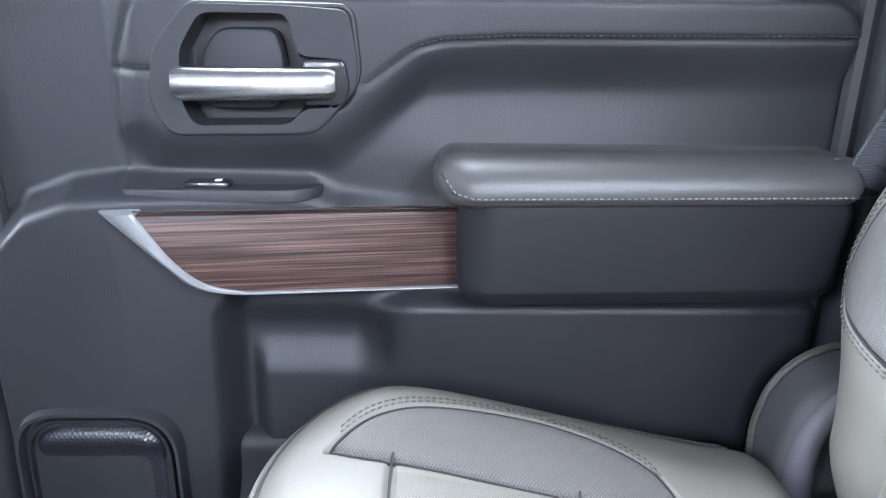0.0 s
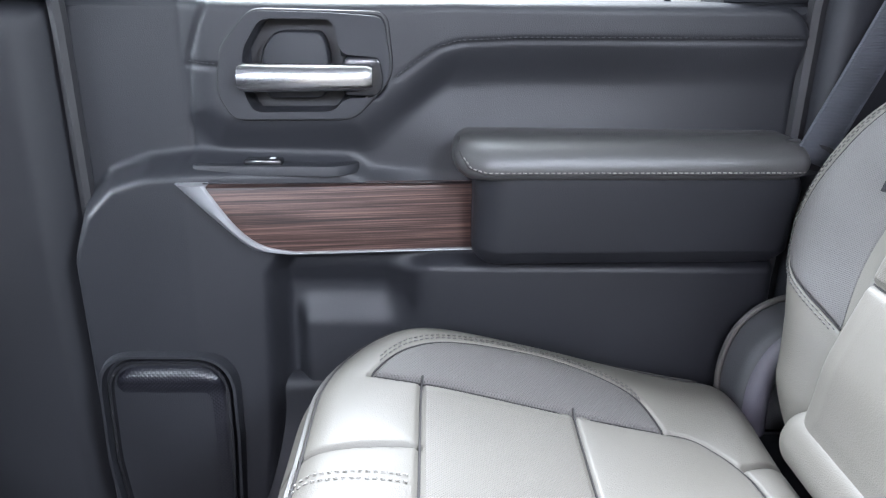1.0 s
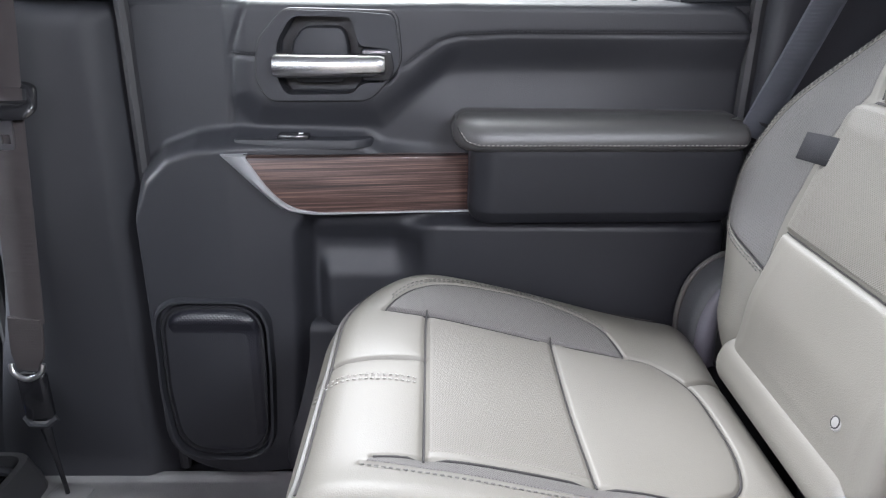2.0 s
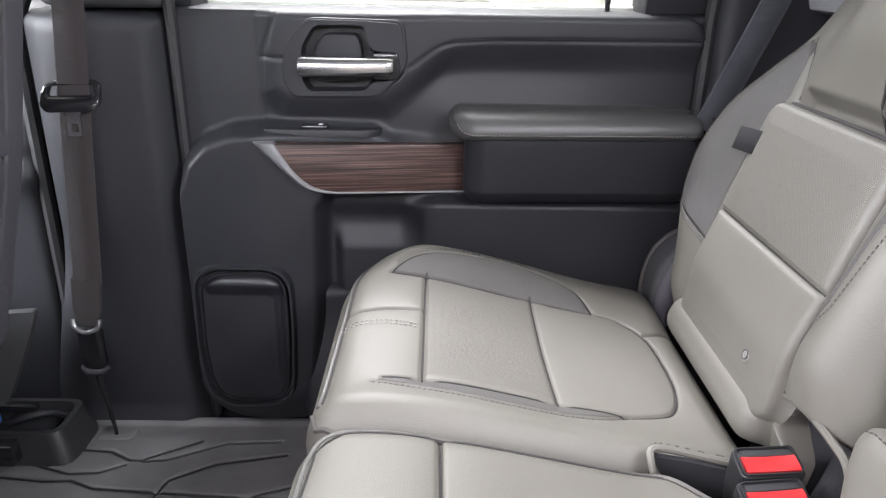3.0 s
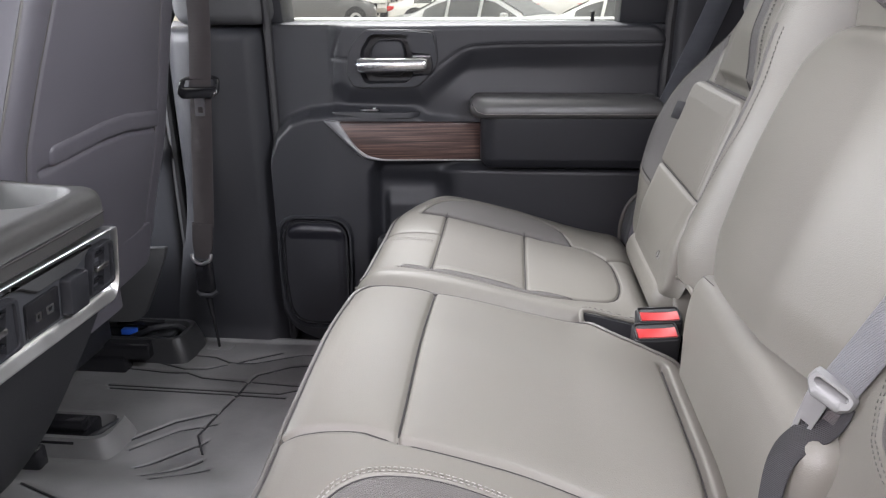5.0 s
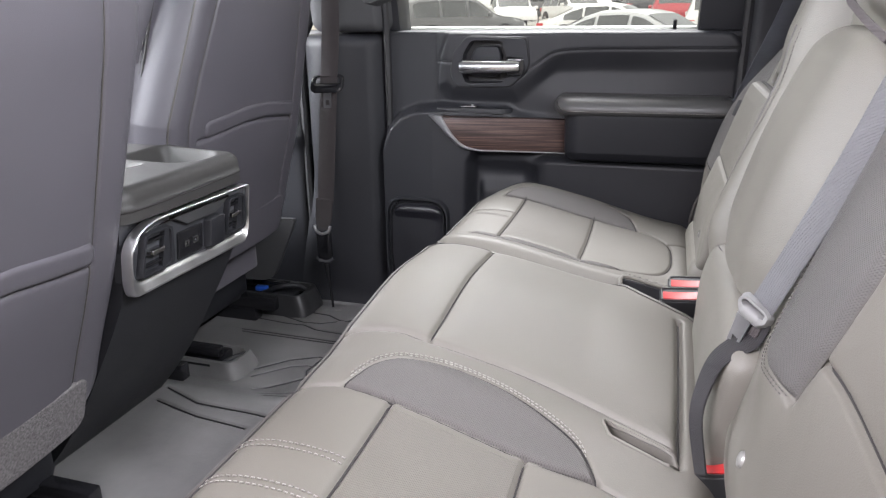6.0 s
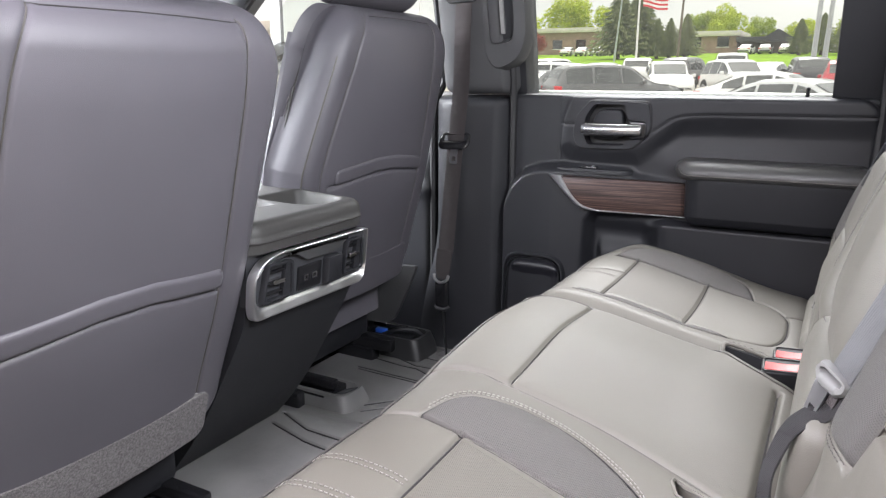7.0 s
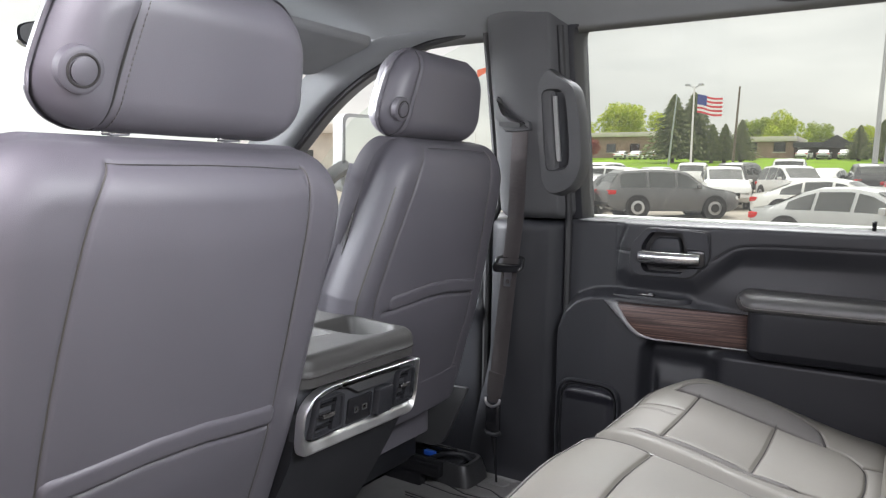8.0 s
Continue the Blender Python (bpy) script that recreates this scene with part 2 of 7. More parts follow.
GRASS = mat("spring_grass", (0.17, 0.29, 0.012), 0.95, spec=0.1, grain=(20, 0.8), mottle=(0.2, 0.25))
BRICK_WALL = mat("brown_brick", (0.3, 0.2, 0.16), 0.9, wave=("Z", 4.0, 0.6), mottle=(1.2, 0.2))
ROOF_PALE = mat("pale_fascia", (0.6, 0.56, 0.5), 0.8, mottle=(0.8, 0.1))
ROOF_DARK = mat("dark_shingle", (0.05, 0.05, 0.055), 0.9, mottle=(1.0, 0.2))
DARK_TIMBER = mat("dark_timber", (0.06, 0.045, 0.04), 0.8, mottle=(1.0, 0.2))
BARK = mat("bark", (0.09, 0.065, 0.045), 0.95, grain=(12, 0.8), mottle=(3, 0.3))
LEAF_SPRING = leaf_mat("spring_leaves", (0.38, 0.48, 0.03), (0.58, 0.62, 0.06))
LEAF_MID = leaf_mat("mid_leaves", (0.22, 0.31, 0.035), (0.42, 0.48, 0.06))
LEAF_RED = leaf_mat("red_leaves", (0.25, 0.05, 0.04), (0.38, 0.1, 0.07))
NEEDLE = leaf_mat("conifer_needles", (0.075, 0.105, 0.04), (0.20, 0.22, 0.085))
POLE = mat("galvanised_pole", (0.4, 0.42, 0.44), 0.5, metal=0.3, mottle=(2, 0.1))
POLE_WHITE = mat("white_pole", (0.75, 0.75, 0.74), 0.5, mottle=(2, 0.05))
POLE_BROWN = mat("wooden_pole", (0.13, 0.1, 0.08), 0.9, mottle=(2, 0.2))
FLAG_RED = mat("flag_red", (0.62, 0.06, 0.07), 0.8, mottle=(4, 0.08))
FLAG_WHITE = mat("flag_white", (0.8, 0.8, 0.8), 0.8, mottle=(4, 0.04))
FLAG_BLUE = mat("flag_blue", (0.04, 0.06, 0.26), 0.8, mottle=(4, 0.1))
FLAG_ORANGE = mat("flag_orange", (0.8, 0.16, 0.07), 0.8, mottle=(4, 0.1))
TYRE = mat("tyre_rubber", (0.02, 0.02, 0.02), 0.85, mottle=(10, 0.1))
RIM = mat("alloy_rim", (0.55, 0.55, 0.56), 0.3, metal=1.0, mottle=(10, 0.05))
LAMP_RED = mat("red_lens", (0.6, 0.02, 0.02), 0.2, mottle=(8, 0.05))
LAMP_CLEAR = mat("clear_lens", (0.75, 0.75, 0.75), 0.15, mottle=(8, 0.05))

# ---- building helpers ----
def mesh_ob(name, verts, faces, material, parent=None, label="", smooth=True, m=None):
    d = bpy.data.meshes.new(name)
    d.from_pydata([tuple(v) for v in verts], [], [tuple(f) for f in faces])
    d.materials.append(material)
    d.validate()
    if smooth:
        d.shade_smooth()
    ob = new(name, d)
    if m is not None:
        ob.matrix_basis = m
    if parent is not None:
        ob.parent = parent
    if label:
        ob["label"] = label
    return ob


def part(name, bm, material, parent, label="", smooth=True, angle=35):
    d = bpy.data.meshes.new(name)
    bmesh.ops.recalc_face_normals(bm, faces=bm.faces)
    if smooth:
        for f in bm.faces:
            f.smooth = True
        for e in bm.edges:
            if len(e.link_faces) == 2 and e.calc_face_angle(0) > radians(angle):
                e.smooth = False
    bm.to_mesh(d)
    bm.free()
    d.materials.append(material)
    ob = new(name, d)
    if parent is not None:
        ob.parent = parent
    if label:
        ob["label"] = label
    return ob


def thing(name, label, category, kind="", group="", at=(0, 0, 0)):
    ob = new(name)
    ob.empty_display_size = 0.05
    ob.location = at
    return tagged(ob, label, category, group, kind)


def bm_box(bm, lo, hi, bevel=0.0, seg=2, m=None):
    v = bmesh.ops.create_cube(bm, size=1.0)["verts"]
    for p in v:
        p.co = Vector([lo[i] + (p.co[i] + 0.5) * (hi[i] - lo[i]) for i in range(3)])
    if bevel > 0:
        es = list({e for p in v for e in p.link_edges})
        r = bmesh.ops.bevel(bm, geom=es, offset=bevel, segments=seg, profile=0.5, affect="EDGES")
        v = list({p for f in r["faces"] for p in f.verts} | {p for p in v if p.is_valid})
    if m is not None:
        bmesh.ops.transform(bm, matrix=m, verts=[p for p in v if p.is_valid])
    return bm


def box(name, lo, hi, material, parent=None, label="", bevel=0.004, seg=2, m=None):
    return part(name, bm_box(bmesh.new(), lo, hi, bevel, seg, m), material, parent, label)


def bm_tube(bm, pts, r, n=8, closed=False, flat=1.0):
    """A tube along pts; r is a number or one for each point."""
    pts = [Vector(p) for p in pts]
    rs = r if isinstance(r, (list, tuple)) else [r] * len(pts)
    rings = []
    up = None
    for i, p in enumerate(pts):
        a = pts[i - 1] if i or closed else p
        b = pts[(i + 1) % len(pts)] if i + 1 < len(pts) or closed else p
        d = (b - a).normalized()
        if up is None:
            up = d.orthogonal().normalized()
        up = (up - d * up.dot(d)).normalized()
        side = d.cross(up)
        rings.append([bm.verts.new(p + (up * math.cos(2 * math.pi * k / n) + side * math.sin(2 * math.pi * k / n) * flat) * rs[i]) for k in range(n)])
    m = len(rings)
    for i in range(m if closed else m - 1):
        for k in range(n):
            bm.faces.new((rings[i][k], rings[i][(k + 1) % n], rings[(i + 1) % m][(k + 1) % n], rings[(i + 1) % m][k]))
    if not closed:
        bm.faces.new(rings[0][::-1])
        bm.faces.new(rings[-1])
    return bm


def tube(name, pts, r, material, parent=None, label="", n=8, closed=False):
    return part(name, bm_tube(bmesh.new(), pts, r, n, closed), material, parent, label)


def spline(pts, n=10, closed=False):
    """A smooth curve through pts."""
    P = [Vector(p) for p in pts]
    out = []
    m = len(P)
    for i in range(m if closed else m - 1):
        p1, p2 = P[i], P[(i + 1) % m]
        p0 = P[i - 1] if i or closed else p1
        p3 = P[(i + 2) % m] if i + 2 < m or closed else p2
        for k in range(n):
            t = k / n
            out.append(0.5 * ((2 * p1) + (p2 - p0) * t + (2 * p0 - 5 * p1 + 4 * p2 - p3) * t * t + (3 * p1 - p0 - 3 * p2 + p3) * t ** 3))
    if not closed:
        out.append(P[-1])
    return out


def rounded(w, h, r, n=6):
    """Rounded rectangle outline about the origin, counter-clockwise."""
    out = []
    for cx, cy, a0 in ((w - r, h - r, 0), (r - w, h - r, 90), (r - w, r - h, 180), (w - r, r - h, 270)):
        for k in range(n + 1):
            a = radians(a0 + 90 * k / n)
            out.append((cx + r * math.cos(a), cy + r * math.sin(a)))
    return out


def round_poly(pts, r, n=5):
    """Rounds the corners of an outline; r is one radius or one for each corner."""
    out = []
    m = len(pts)
    for i in range(m):
        rr = r[i] if isinstance(r, (list, tuple)) else r
        p, a, b = Vector(pts[i]), Vector(pts[i - 1]), Vector(pts[(i + 1) % m])
        if rr <= 0:
            out.append(tuple(p))
            continue
        da, db = (a - p), (b - p)
        q = min(rr, da.length * 0.48, db.length * 0.48)
        s, e = p + da.normalized() * q, p + db.normalized() * q
        for k in range(n + 1):
            t = k / n
            out.append(tuple(s * (1 - t) ** 2 + p * 2 * t * (1 - t) + e * t * t))
    return out


def bm_plate(bm, outline, lo, hi, to3, bevel=0.0, seg=2):
    """Extrudes a 2D outline from depth lo to hi; to3(u, v, w) gives the place. The hi side is bevelled."""
    inner = outline
    levels = [(outline, lo)]
    if bevel > 0:
        c = [Vector(p) for p in outline]
        m = len(c)
        area = sum(c[i].x * c[(i + 1) % m].y - c[(i + 1) % m].x * c[i].y for i in range(m))
        sg = 1 if area > 0 else -1
        nrm = []
        for i in range(m):
            d1, d2 = (c[i] - c[i - 1]), (c[(i + 1) % m] - c[i])
            n1 = Vector((-d1.y, d1.x)).normalized() * sg if d1.length > 1e-9 else Vector((0, 0))
            n2 = Vector((-d2.y, d2.x)).normalized() * sg if d2.length > 1e-9 else n1
            s = (n1 + n2)
            s = s.normalized() if s.length > 1e-6 else n1
            nrm.append(s / max(0.6, s.dot(n1) if n1.length else 1))
        w = 1 if hi > lo else -1
        levels.append((outline, hi - w * bevel))
        for k in range(1, seg + 1):
            a = math.pi / 2 * k / seg
            off = bevel * (1 - math.cos(a))
            levels.append(([c[i] + nrm[i] * off for i in range(m)], hi - w * bevel * (1 - math.sin(a))))
    else:
        levels.append((outline, hi))
    rings = [[bm.verts.new(to3(p[0], p[1], d)) for p in o] for o, d in levels]
    m = len(outline)
    for a, b in zip(rings, rings[1:]):
        for k in range(m):
            bm.faces.new((a[k], a[(k + 1) % m], b[(k + 1) % m], b[k]))
    bm.faces.new(rings[0][::-1])
    bm.faces.new(rings[-1])
    return bm


def plate(name, outline, lo, hi, to3, material, parent=None, label="", bevel=0.0, seg=2):
    return part(name, bm_plate(bmesh.new(), outline, lo, hi, to3, bevel, seg), material, parent, label)


def ring_plate(name, outer, inner, lo, hi, to3, material, parent=None, label="", bevel=0.0):
    """A frame between two outlines of equally many points, with thickness."""
    bm = bmesh.new()
    mid_o = [Vector(o).lerp(Vector(i), bevel) for o, i in zip(outer, inner)]
    mid_i = [Vector(i).lerp(Vector(o), bevel) for o, i in zip(outer, inner)]
    drop = (hi - lo) * (0.4 if bevel else 0)
    loops = [(outer, lo), (outer, hi - drop), (mid_o, hi), (mid_i, hi), (inner, hi - drop), (inner, lo)]
    rings = [[bm.verts.new(to3(p[0], p[1], d)) for p in o] for o, d in loops]
    m = len(outer)
    for j in range(len(rings)):
        a, b = rings[j], rings[(j + 1) % len(rings)]
        for k in range(m):
            bm.faces.new((a[k], a[(k + 1) % m], b[(k + 1) % m], b[k]))
    return part(name, bm, material, parent, label, angle=50)


def seg_dist(A, B, poly):
    """Distance of the points (A, B) from a polyline."""
    best = np.full(np.shape(A), 9.0)
    for (x0, y0), (x1, y1) in zip(poly, poly[1:]):
        dx, dy = x1 - x0, y1 - y0
        t = np.clip(((A - x0) * dx + (B - y0) * dy) / max(dx * dx + dy * dy, 1e-12), 0, 1)
        best = np.minimum(best, np.hypot(A - x0 - t * dx, B - y0 - t * dy))
    return best


def step(x, lo, hi):
    t = np.clip((x - lo) / (hi - lo), 0, 1)
    return t * t * (3 - 2 * t)


def grid_faces(nu, nv, off=0):
    i, j = np.meshgrid(np.arange(nu - 1), np.arange(nv - 1), indexing="ij")
    k = (i * nv + j).ravel() + off
    return np.stack([k, k + nv, k + nv + 1, k + 1], 1).tolist()


class Pad:
    """A soft panel over the rectangle a0..a1 by b0..b1 in its own plane, with rounded rim, seams and bulges.
    place(a, b, n) turns arrays of plane coordinates and height into three arrays x, y, z."""

    def __init__(self, a0, a1, b0, b1, place, height, rim=0.03, corner=0.04, thick=0.08, seams=(), puff=0.0, reach=0.03):
        self.box, self.place, self.height = (a0, a1, b0, b1), place, height
        self.rim, self.corner, self.thick, self.seams, self.puff, self.reach = rim, corner, thick, seams, puff, reach

    def inside(self, A, B):
        a0, a1, b0, b1 = self.box
        qa = np.abs(A - (a0 + a1) / 2) - (a1 - a0) / 2 + self.corner
        qb = np.abs(B - (b0 + b1) / 2) - (b1 - b0) / 2 + self.corner
        return -(np.hypot(np.maximum(qa, 0), np.maximum(qb, 0)) + np.minimum(np.maximum(qa, qb), 0) - self.corner)

    def n(self, A, B):
        A, B = np.asarray(A, float), np.asarray(B, float)
        d = np.clip(self.inside(A, B), 0, self.rim)
        z = self.height(A, B) - (self.rim - np.sqrt(np.maximum(self.rim ** 2 - (self.rim - d) ** 2, 0)))
        near = np.full(A.shape, 9.0)
        for poly, width, depth, *flat in self.seams:
            e = seg_dist(A, B, poly)
            z = z - depth * np.exp(-(e / width) ** 2)
            if not flat:
                near = np.minimum(near, e)
        if self.puff:
            z = z + self.puff * (1 - np.exp(-near / self.reach)) * np.clip(self.inside(A, B) / 0.03, 0, 1)
        return z

    def at(self, a, b, lift=0.0):
        x, y, z = self.place(np.array([a]), np.array([b]), self.n([a], [b]) + lift)
        return Vector((float(x[0]), float(y[0]), float(z[0])))

    def build(self, name, material, parent, label="", nu=90, nv=90):
        a0, a1, b0, b1 = self.box
        ease = lambda k: (lambda t: 0.6 * t + 0.4 * (0.5 - 0.5 * np.cos(np.pi * t)))(np.linspace(0, 1, k))
        B = np.tile((b0 + (b1 - b0) * ease(nv))[None, :], (nu, 1))
        e = np.minimum(B - b0, b1 - B)
        cut = np.where(e < self.corner, self.corner - np.sqrt(np.maximum(self.corner ** 2 - (self.corner - e) ** 2, 0)), 0)
        A = (a0 + cut) + (a1 - a0 - 2 * cut) * ease(nu)[:, None]
        top = np.stack(self.place(A, B, self.n(A, B)), -1).reshape(-1, 3)
        low = np.stack(self.place(A, B, np.full(A.shape, -self.thick)), -1).reshape(-1, 3)
        border = [i * nv for i in range(nu)] + [(nu - 1) * nv + j for j in range(1, nv)] + [i * nv + nv - 1 for i in range(nu - 2, -1, -1)] + [j for j in range(nv - 2, 0, -1)]
        k = nu * nv
        faces = grid_faces(nu, nv)
        m = len(border)
        for i in range(m):
            faces.append((border[(i + 1) % m], border[i], k + i, k + (i + 1) % m))
        verts = top.tolist() + [low[b].tolist() for b in border]
        faces.append(tuple(range(k, k + m)))
        ob = mesh_ob(name, verts, faces, material, parent, label)
        return ob

    def line(self, poly, lift=0.0, pace=0.012):
        """Points on the surface along a polyline of the plane."""
        out = []
        for (x0, y0), (x1, y1) in zip(poly, poly[1:]):
            k = max(1, int(math.hypot(x1 - x0, y1 - y0) / pace))
            out += [(x0 + (x1 - x0) * i / k, y0 + (y1 - y0) * i / k) for i in range(k)]
        out.append(poly[-1])
        a, b = np.array(out, float).T
        return [Vector(p) for p in np.stack(self.place(a, b, self.n(a, b) + lift), -1)]

    def seam(self, poly, material, parent, r=0.0017, lift=0.0018, name="seam"):
        return tube(name, self.line(poly, lift), r, material, parent, n=5)

    def stitch(self, poly, material, parent, length=0.0038, gap=0.0026, r=0.0007, lift=0.0014):
        """A row of thread stitches, as one part."""
        pts = self.line(poly, lift, 0.004)
        bm = bmesh.new()
        cum = [0.0]
        for p, q in zip(pts, pts[1:]):
            cum.append(cum[-1] + (q - p).length)
        d = 0.0
        i = 0

        def where(s):
            nonlocal i
            while i + 2 < len(cum) and cum[i + 1] < s:
                i += 1
            w = (s - cum[i]) / max(cum[i + 1] - cum[i], 1e-9)
            return pts[i].lerp(pts[i + 1], w)
        vs, fs = [], []
        while d + length < cum[-1]:
            p, q = where(d), where(d + length)
            ax = (q - p).normalized()
            s = ax.orthogonal().normalized() * r
            t = ax.cross(s)
            k = len(vs)
            vs += [p + s, p + t, p - s, p - t, q + s, q + t, q - s, q - t]
            fs += [(k + j, k + (j + 1) % 4, k + 4 + (j + 1) % 4, k + 4 + j) for j in range(4)] + [(k + 3, k + 2, k + 1, k), (k + 4, k + 5, k + 6, k + 7)]
            d += length + gap
        bm.free()
        return mesh_ob("stitching", vs, fs, material, parent)

    def patch(self, left, right, name, material, parent, label="", nu=70, nv=120, lift=0.0009, tuck=0.0022, inset=0.0045):
        """A sewn-in panel on the surface between two polylines."""
        def sample(poly, k):
            p = np.array(poly, float)
            c = np.concatenate([[0], np.cumsum(np.hypot(*np.diff(p, axis=0).T))])
            s = np.linspace(0, c[-1], k)
            return np.interp(s, c, p[:, 0]), np.interp(s, c, p[:, 1])
        la, lb = sample(left, nv)
        ra, rb = sample(right, nv)
        f = np.minimum(0.45, inset / np.maximum(np.hypot(ra - la, rb - lb), 1e-6))
        la, lb, ra, rb = la + (ra - la) * f, lb + (rb - lb) * f, ra + (la - ra) * f, rb + (lb - rb) * f
        u = np.linspace(0, 1, nu)[:, None]
        A, B = la + (ra - la) * u, lb + (rb - lb) * u
        edge = np.zeros(A.shape)
        edge[0, :] = edge[-1, :] = edge[:, 0] = edge[:, -1] = 1
        z = self.n(A, B) + lift - edge * tuck
        v = np.stack(self.place(A, B, z), -1).reshape(-1, 3)
        return mesh_ob(name, v.tolist(), grid_faces(nu, nv), material, parent, label)


def flat_xz(y0):
    """Plane of a right-hand side panel: a is x, b is z, height goes towards the cab's middle."""
    return lambda a, b, n: (a, y0 - n, b)


def poly_mask(A, B, poly, soft):
    """1 inside an outline, 0 outside, with a soft border."""
    d = seg_dist(A, B, list(poly) + [poly[0]])
    inside = np.zeros(np.shape(A), bool)
    m = len(poly)
    for i in range(m):
        (x0, y0), (x1, y1) = poly[i], poly[(i + 1) % m]
        if y0 != y1:
            inside ^= ((y0 > B) != (y1 > B)) & (A < (x1 - x0) * (B - y0) / (y1 - y0) + x0)
    return step(np.where(inside, d, -d), -soft, soft)


def even(poly, n, start=math.pi):
    """An outline of n points evenly along a closed polygon, begun at the direction start from its middle."""
    p = np.array(poly, float)
    c = (p.min(0) + p.max(0)) / 2
    q = np.vstack([p, p[:1]])
    s = np.concatenate([[0], np.cumsum(np.hypot(*np.diff(q, axis=0).T))])
    t = np.linspace(0, s[-1], 2001)
    x, y = np.interp(t, s, q[:, 0]), np.interp(t, s, q[:, 1])
    off = np.abs(np.angle(np.exp(1j * (np.arctan2(y - c[1], x - c[0]) - start))))
    k = t[int(np.argmin(off))]
    u = (k + np.linspace(0, s[-1], n, endpoint=False)) % s[-1]
    return list(zip(np.interp(u, s, q[:, 0]).tolist(), np.interp(u, s, q[:, 1]).tolist()))


def even_line(pts, n):
    """n points evenly along a polyline."""
    p = np.array([tuple(v) for v in pts], float)
    s = np.concatenate([[0], np.cumsum(np.linalg.norm(np.diff(p, axis=0), axis=1))])
    t = np.linspace(0, s[-1], n)
    return [Vector([float(np.interp(v, s, p[:, k])) for k in range(3)]) for v in t]


def facing(pts, toward):
    """Width directions for a strap along pts so that its flat side looks towards a direction."""
    pts = [Vector(p) for p in pts]
    return [(pts[min(i + 1, len(pts) - 1)] - pts[max(i - 1, 0)]).normalized().cross(Vector(toward)).normalized() for i in range(len(pts))]


def ribbon(name, pts, width, side, material, parent, label="", thick=0.0014):
    """A flat strap along pts; side is the direction of its width (one, or one a point)."""
    pts = [Vector(p) for p in pts]
    sides = side if isinstance(side, list) else [side] * len(pts)
    bm = bmesh.new()
    rings = []
    for i, p in enumerate(pts):
        d = (pts[min(i + 1, len(pts) - 1)] - pts[max(i - 1, 0)]).normalized()
        s = Vector(sides[i])
        s = (s - d * s.dot(d)).normalized()
        n = d.cross(s)
        h = (width[i] if isinstance(width, list) else width) / 2
        prof = [(-h, -0.4), (-h * 0.96, -1), (h * 0.96, -1), (h, -0.4), (h, 0.4), (h * 0.96, 1), (0, 1.15), (-h * 0.96, 1), (-h, 0.4)]
        rings.append([bm.verts.new(p + s * a + n * (b * thick)) for a, b in prof])
    k = len(rings[0])
    for a, b in zip(rings, rings[1:]):
        for j in range(k):
            bm.faces.new((a[j], a[(j + 1) % k], b[(j + 1) % k], b[j]))
    bm.faces.new(rings[0][::-1])
    bm.faces.new(rings[-1])
    return part(name, bm, material, parent, label, angle=60)


# ---- the cab's shell ----
def right(y0, lean=0.0, z0=0.79):
    """to3 for plates on the right side: u is x, v is z, w goes inwards; leans in above z0."""
    return lambda u, v, w: (u, y0 - w - max(0.0, v - z0) * lean, v)


def left(y0, lean=0.0, z0=0.79):
    return lambda u, v, w: (u, -(y0 - w - max(0.0, v - z0) * lean), v)


def lean_xz(y0, lean, z0=0.79, sign=1):
    return lambda a, b, n: (a, sign * (y0 - n - np.maximum(b - z0, 0) * lean), b)


LEAN_IN = 0.20

floor = tagged(box("floor", (-1.9, -0.92, -0.14), (0.66, 0.92, -0.03), CARPET, bevel=0.01), "dark carpeted cab floor under the rubber mats", "floor", kind="structure")
rear_wall = thing("wall_rear", "dark trimmed rear wall of the cab with a wide window", "wall", "structure")
box("lower_panel", (0.62, -0.9, -0.1), (0.68, 0.9, 0.86), PLASTIC_BLACK, rear_wall, bevel=0.01)
box("header", (0.58, -0.8, 1.24), (0.66, 0.8, 1.40), HEADLINER, rear_wall, bevel=0.01)
for s in (-1, 1):
    box("corner_trim", (0.56, 0.66 if s > 0 else -0.9, 0.8), (0.67, 0.9 if s > 0 else -0.66, 1.34), HEADLINER, rear_wall, bevel=0.02)
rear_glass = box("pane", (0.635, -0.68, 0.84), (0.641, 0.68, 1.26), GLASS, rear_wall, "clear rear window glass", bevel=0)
rear_glass.visible_shadow = False

# headliner
def roof_z(a, b):
    return 1.375 - 0.10 * np.clip((np.abs(b) - 0.45) / 0.33, 0, 1) ** 2 - 0.05 * np.clip((-a - 0.75) / 0.5, 0, 1) ** 2


A, B = np.meshgrid(np.linspace(-1.22, 0.62, 60), np.linspace(-0.78, 0.78, 60), indexing="ij")
low = np.stack([A, B, roof_z(A, B)], -1).reshape(-1, 3)
high = low + np.array([0, 0, 0.07])
gf = grid_faces(60, 60)
roof_faces = [f[::-1] for f in gf] + [[i + 3600 for i in f] for f in gf]
rim_ids = [i * 60 for i in range(60)] + [59 * 60 + j for j in range(1, 60)] + [i * 60 + 59 for i in range(58, -1, -1)] + [j for j in range(58, 0, -1)]
for i, a in enumerate(rim_ids):
    b = rim_ids[(i + 1) % len(rim_ids)]
    roof_faces.append((a, b, b + 3600, a + 3600))
ceiling = tagged(mesh_ob("ceiling", np.vstack([low, high]).tolist(), roof_faces, HEADLINER), "grey cloth headliner of the truck cab", "headliner", kind="structure")


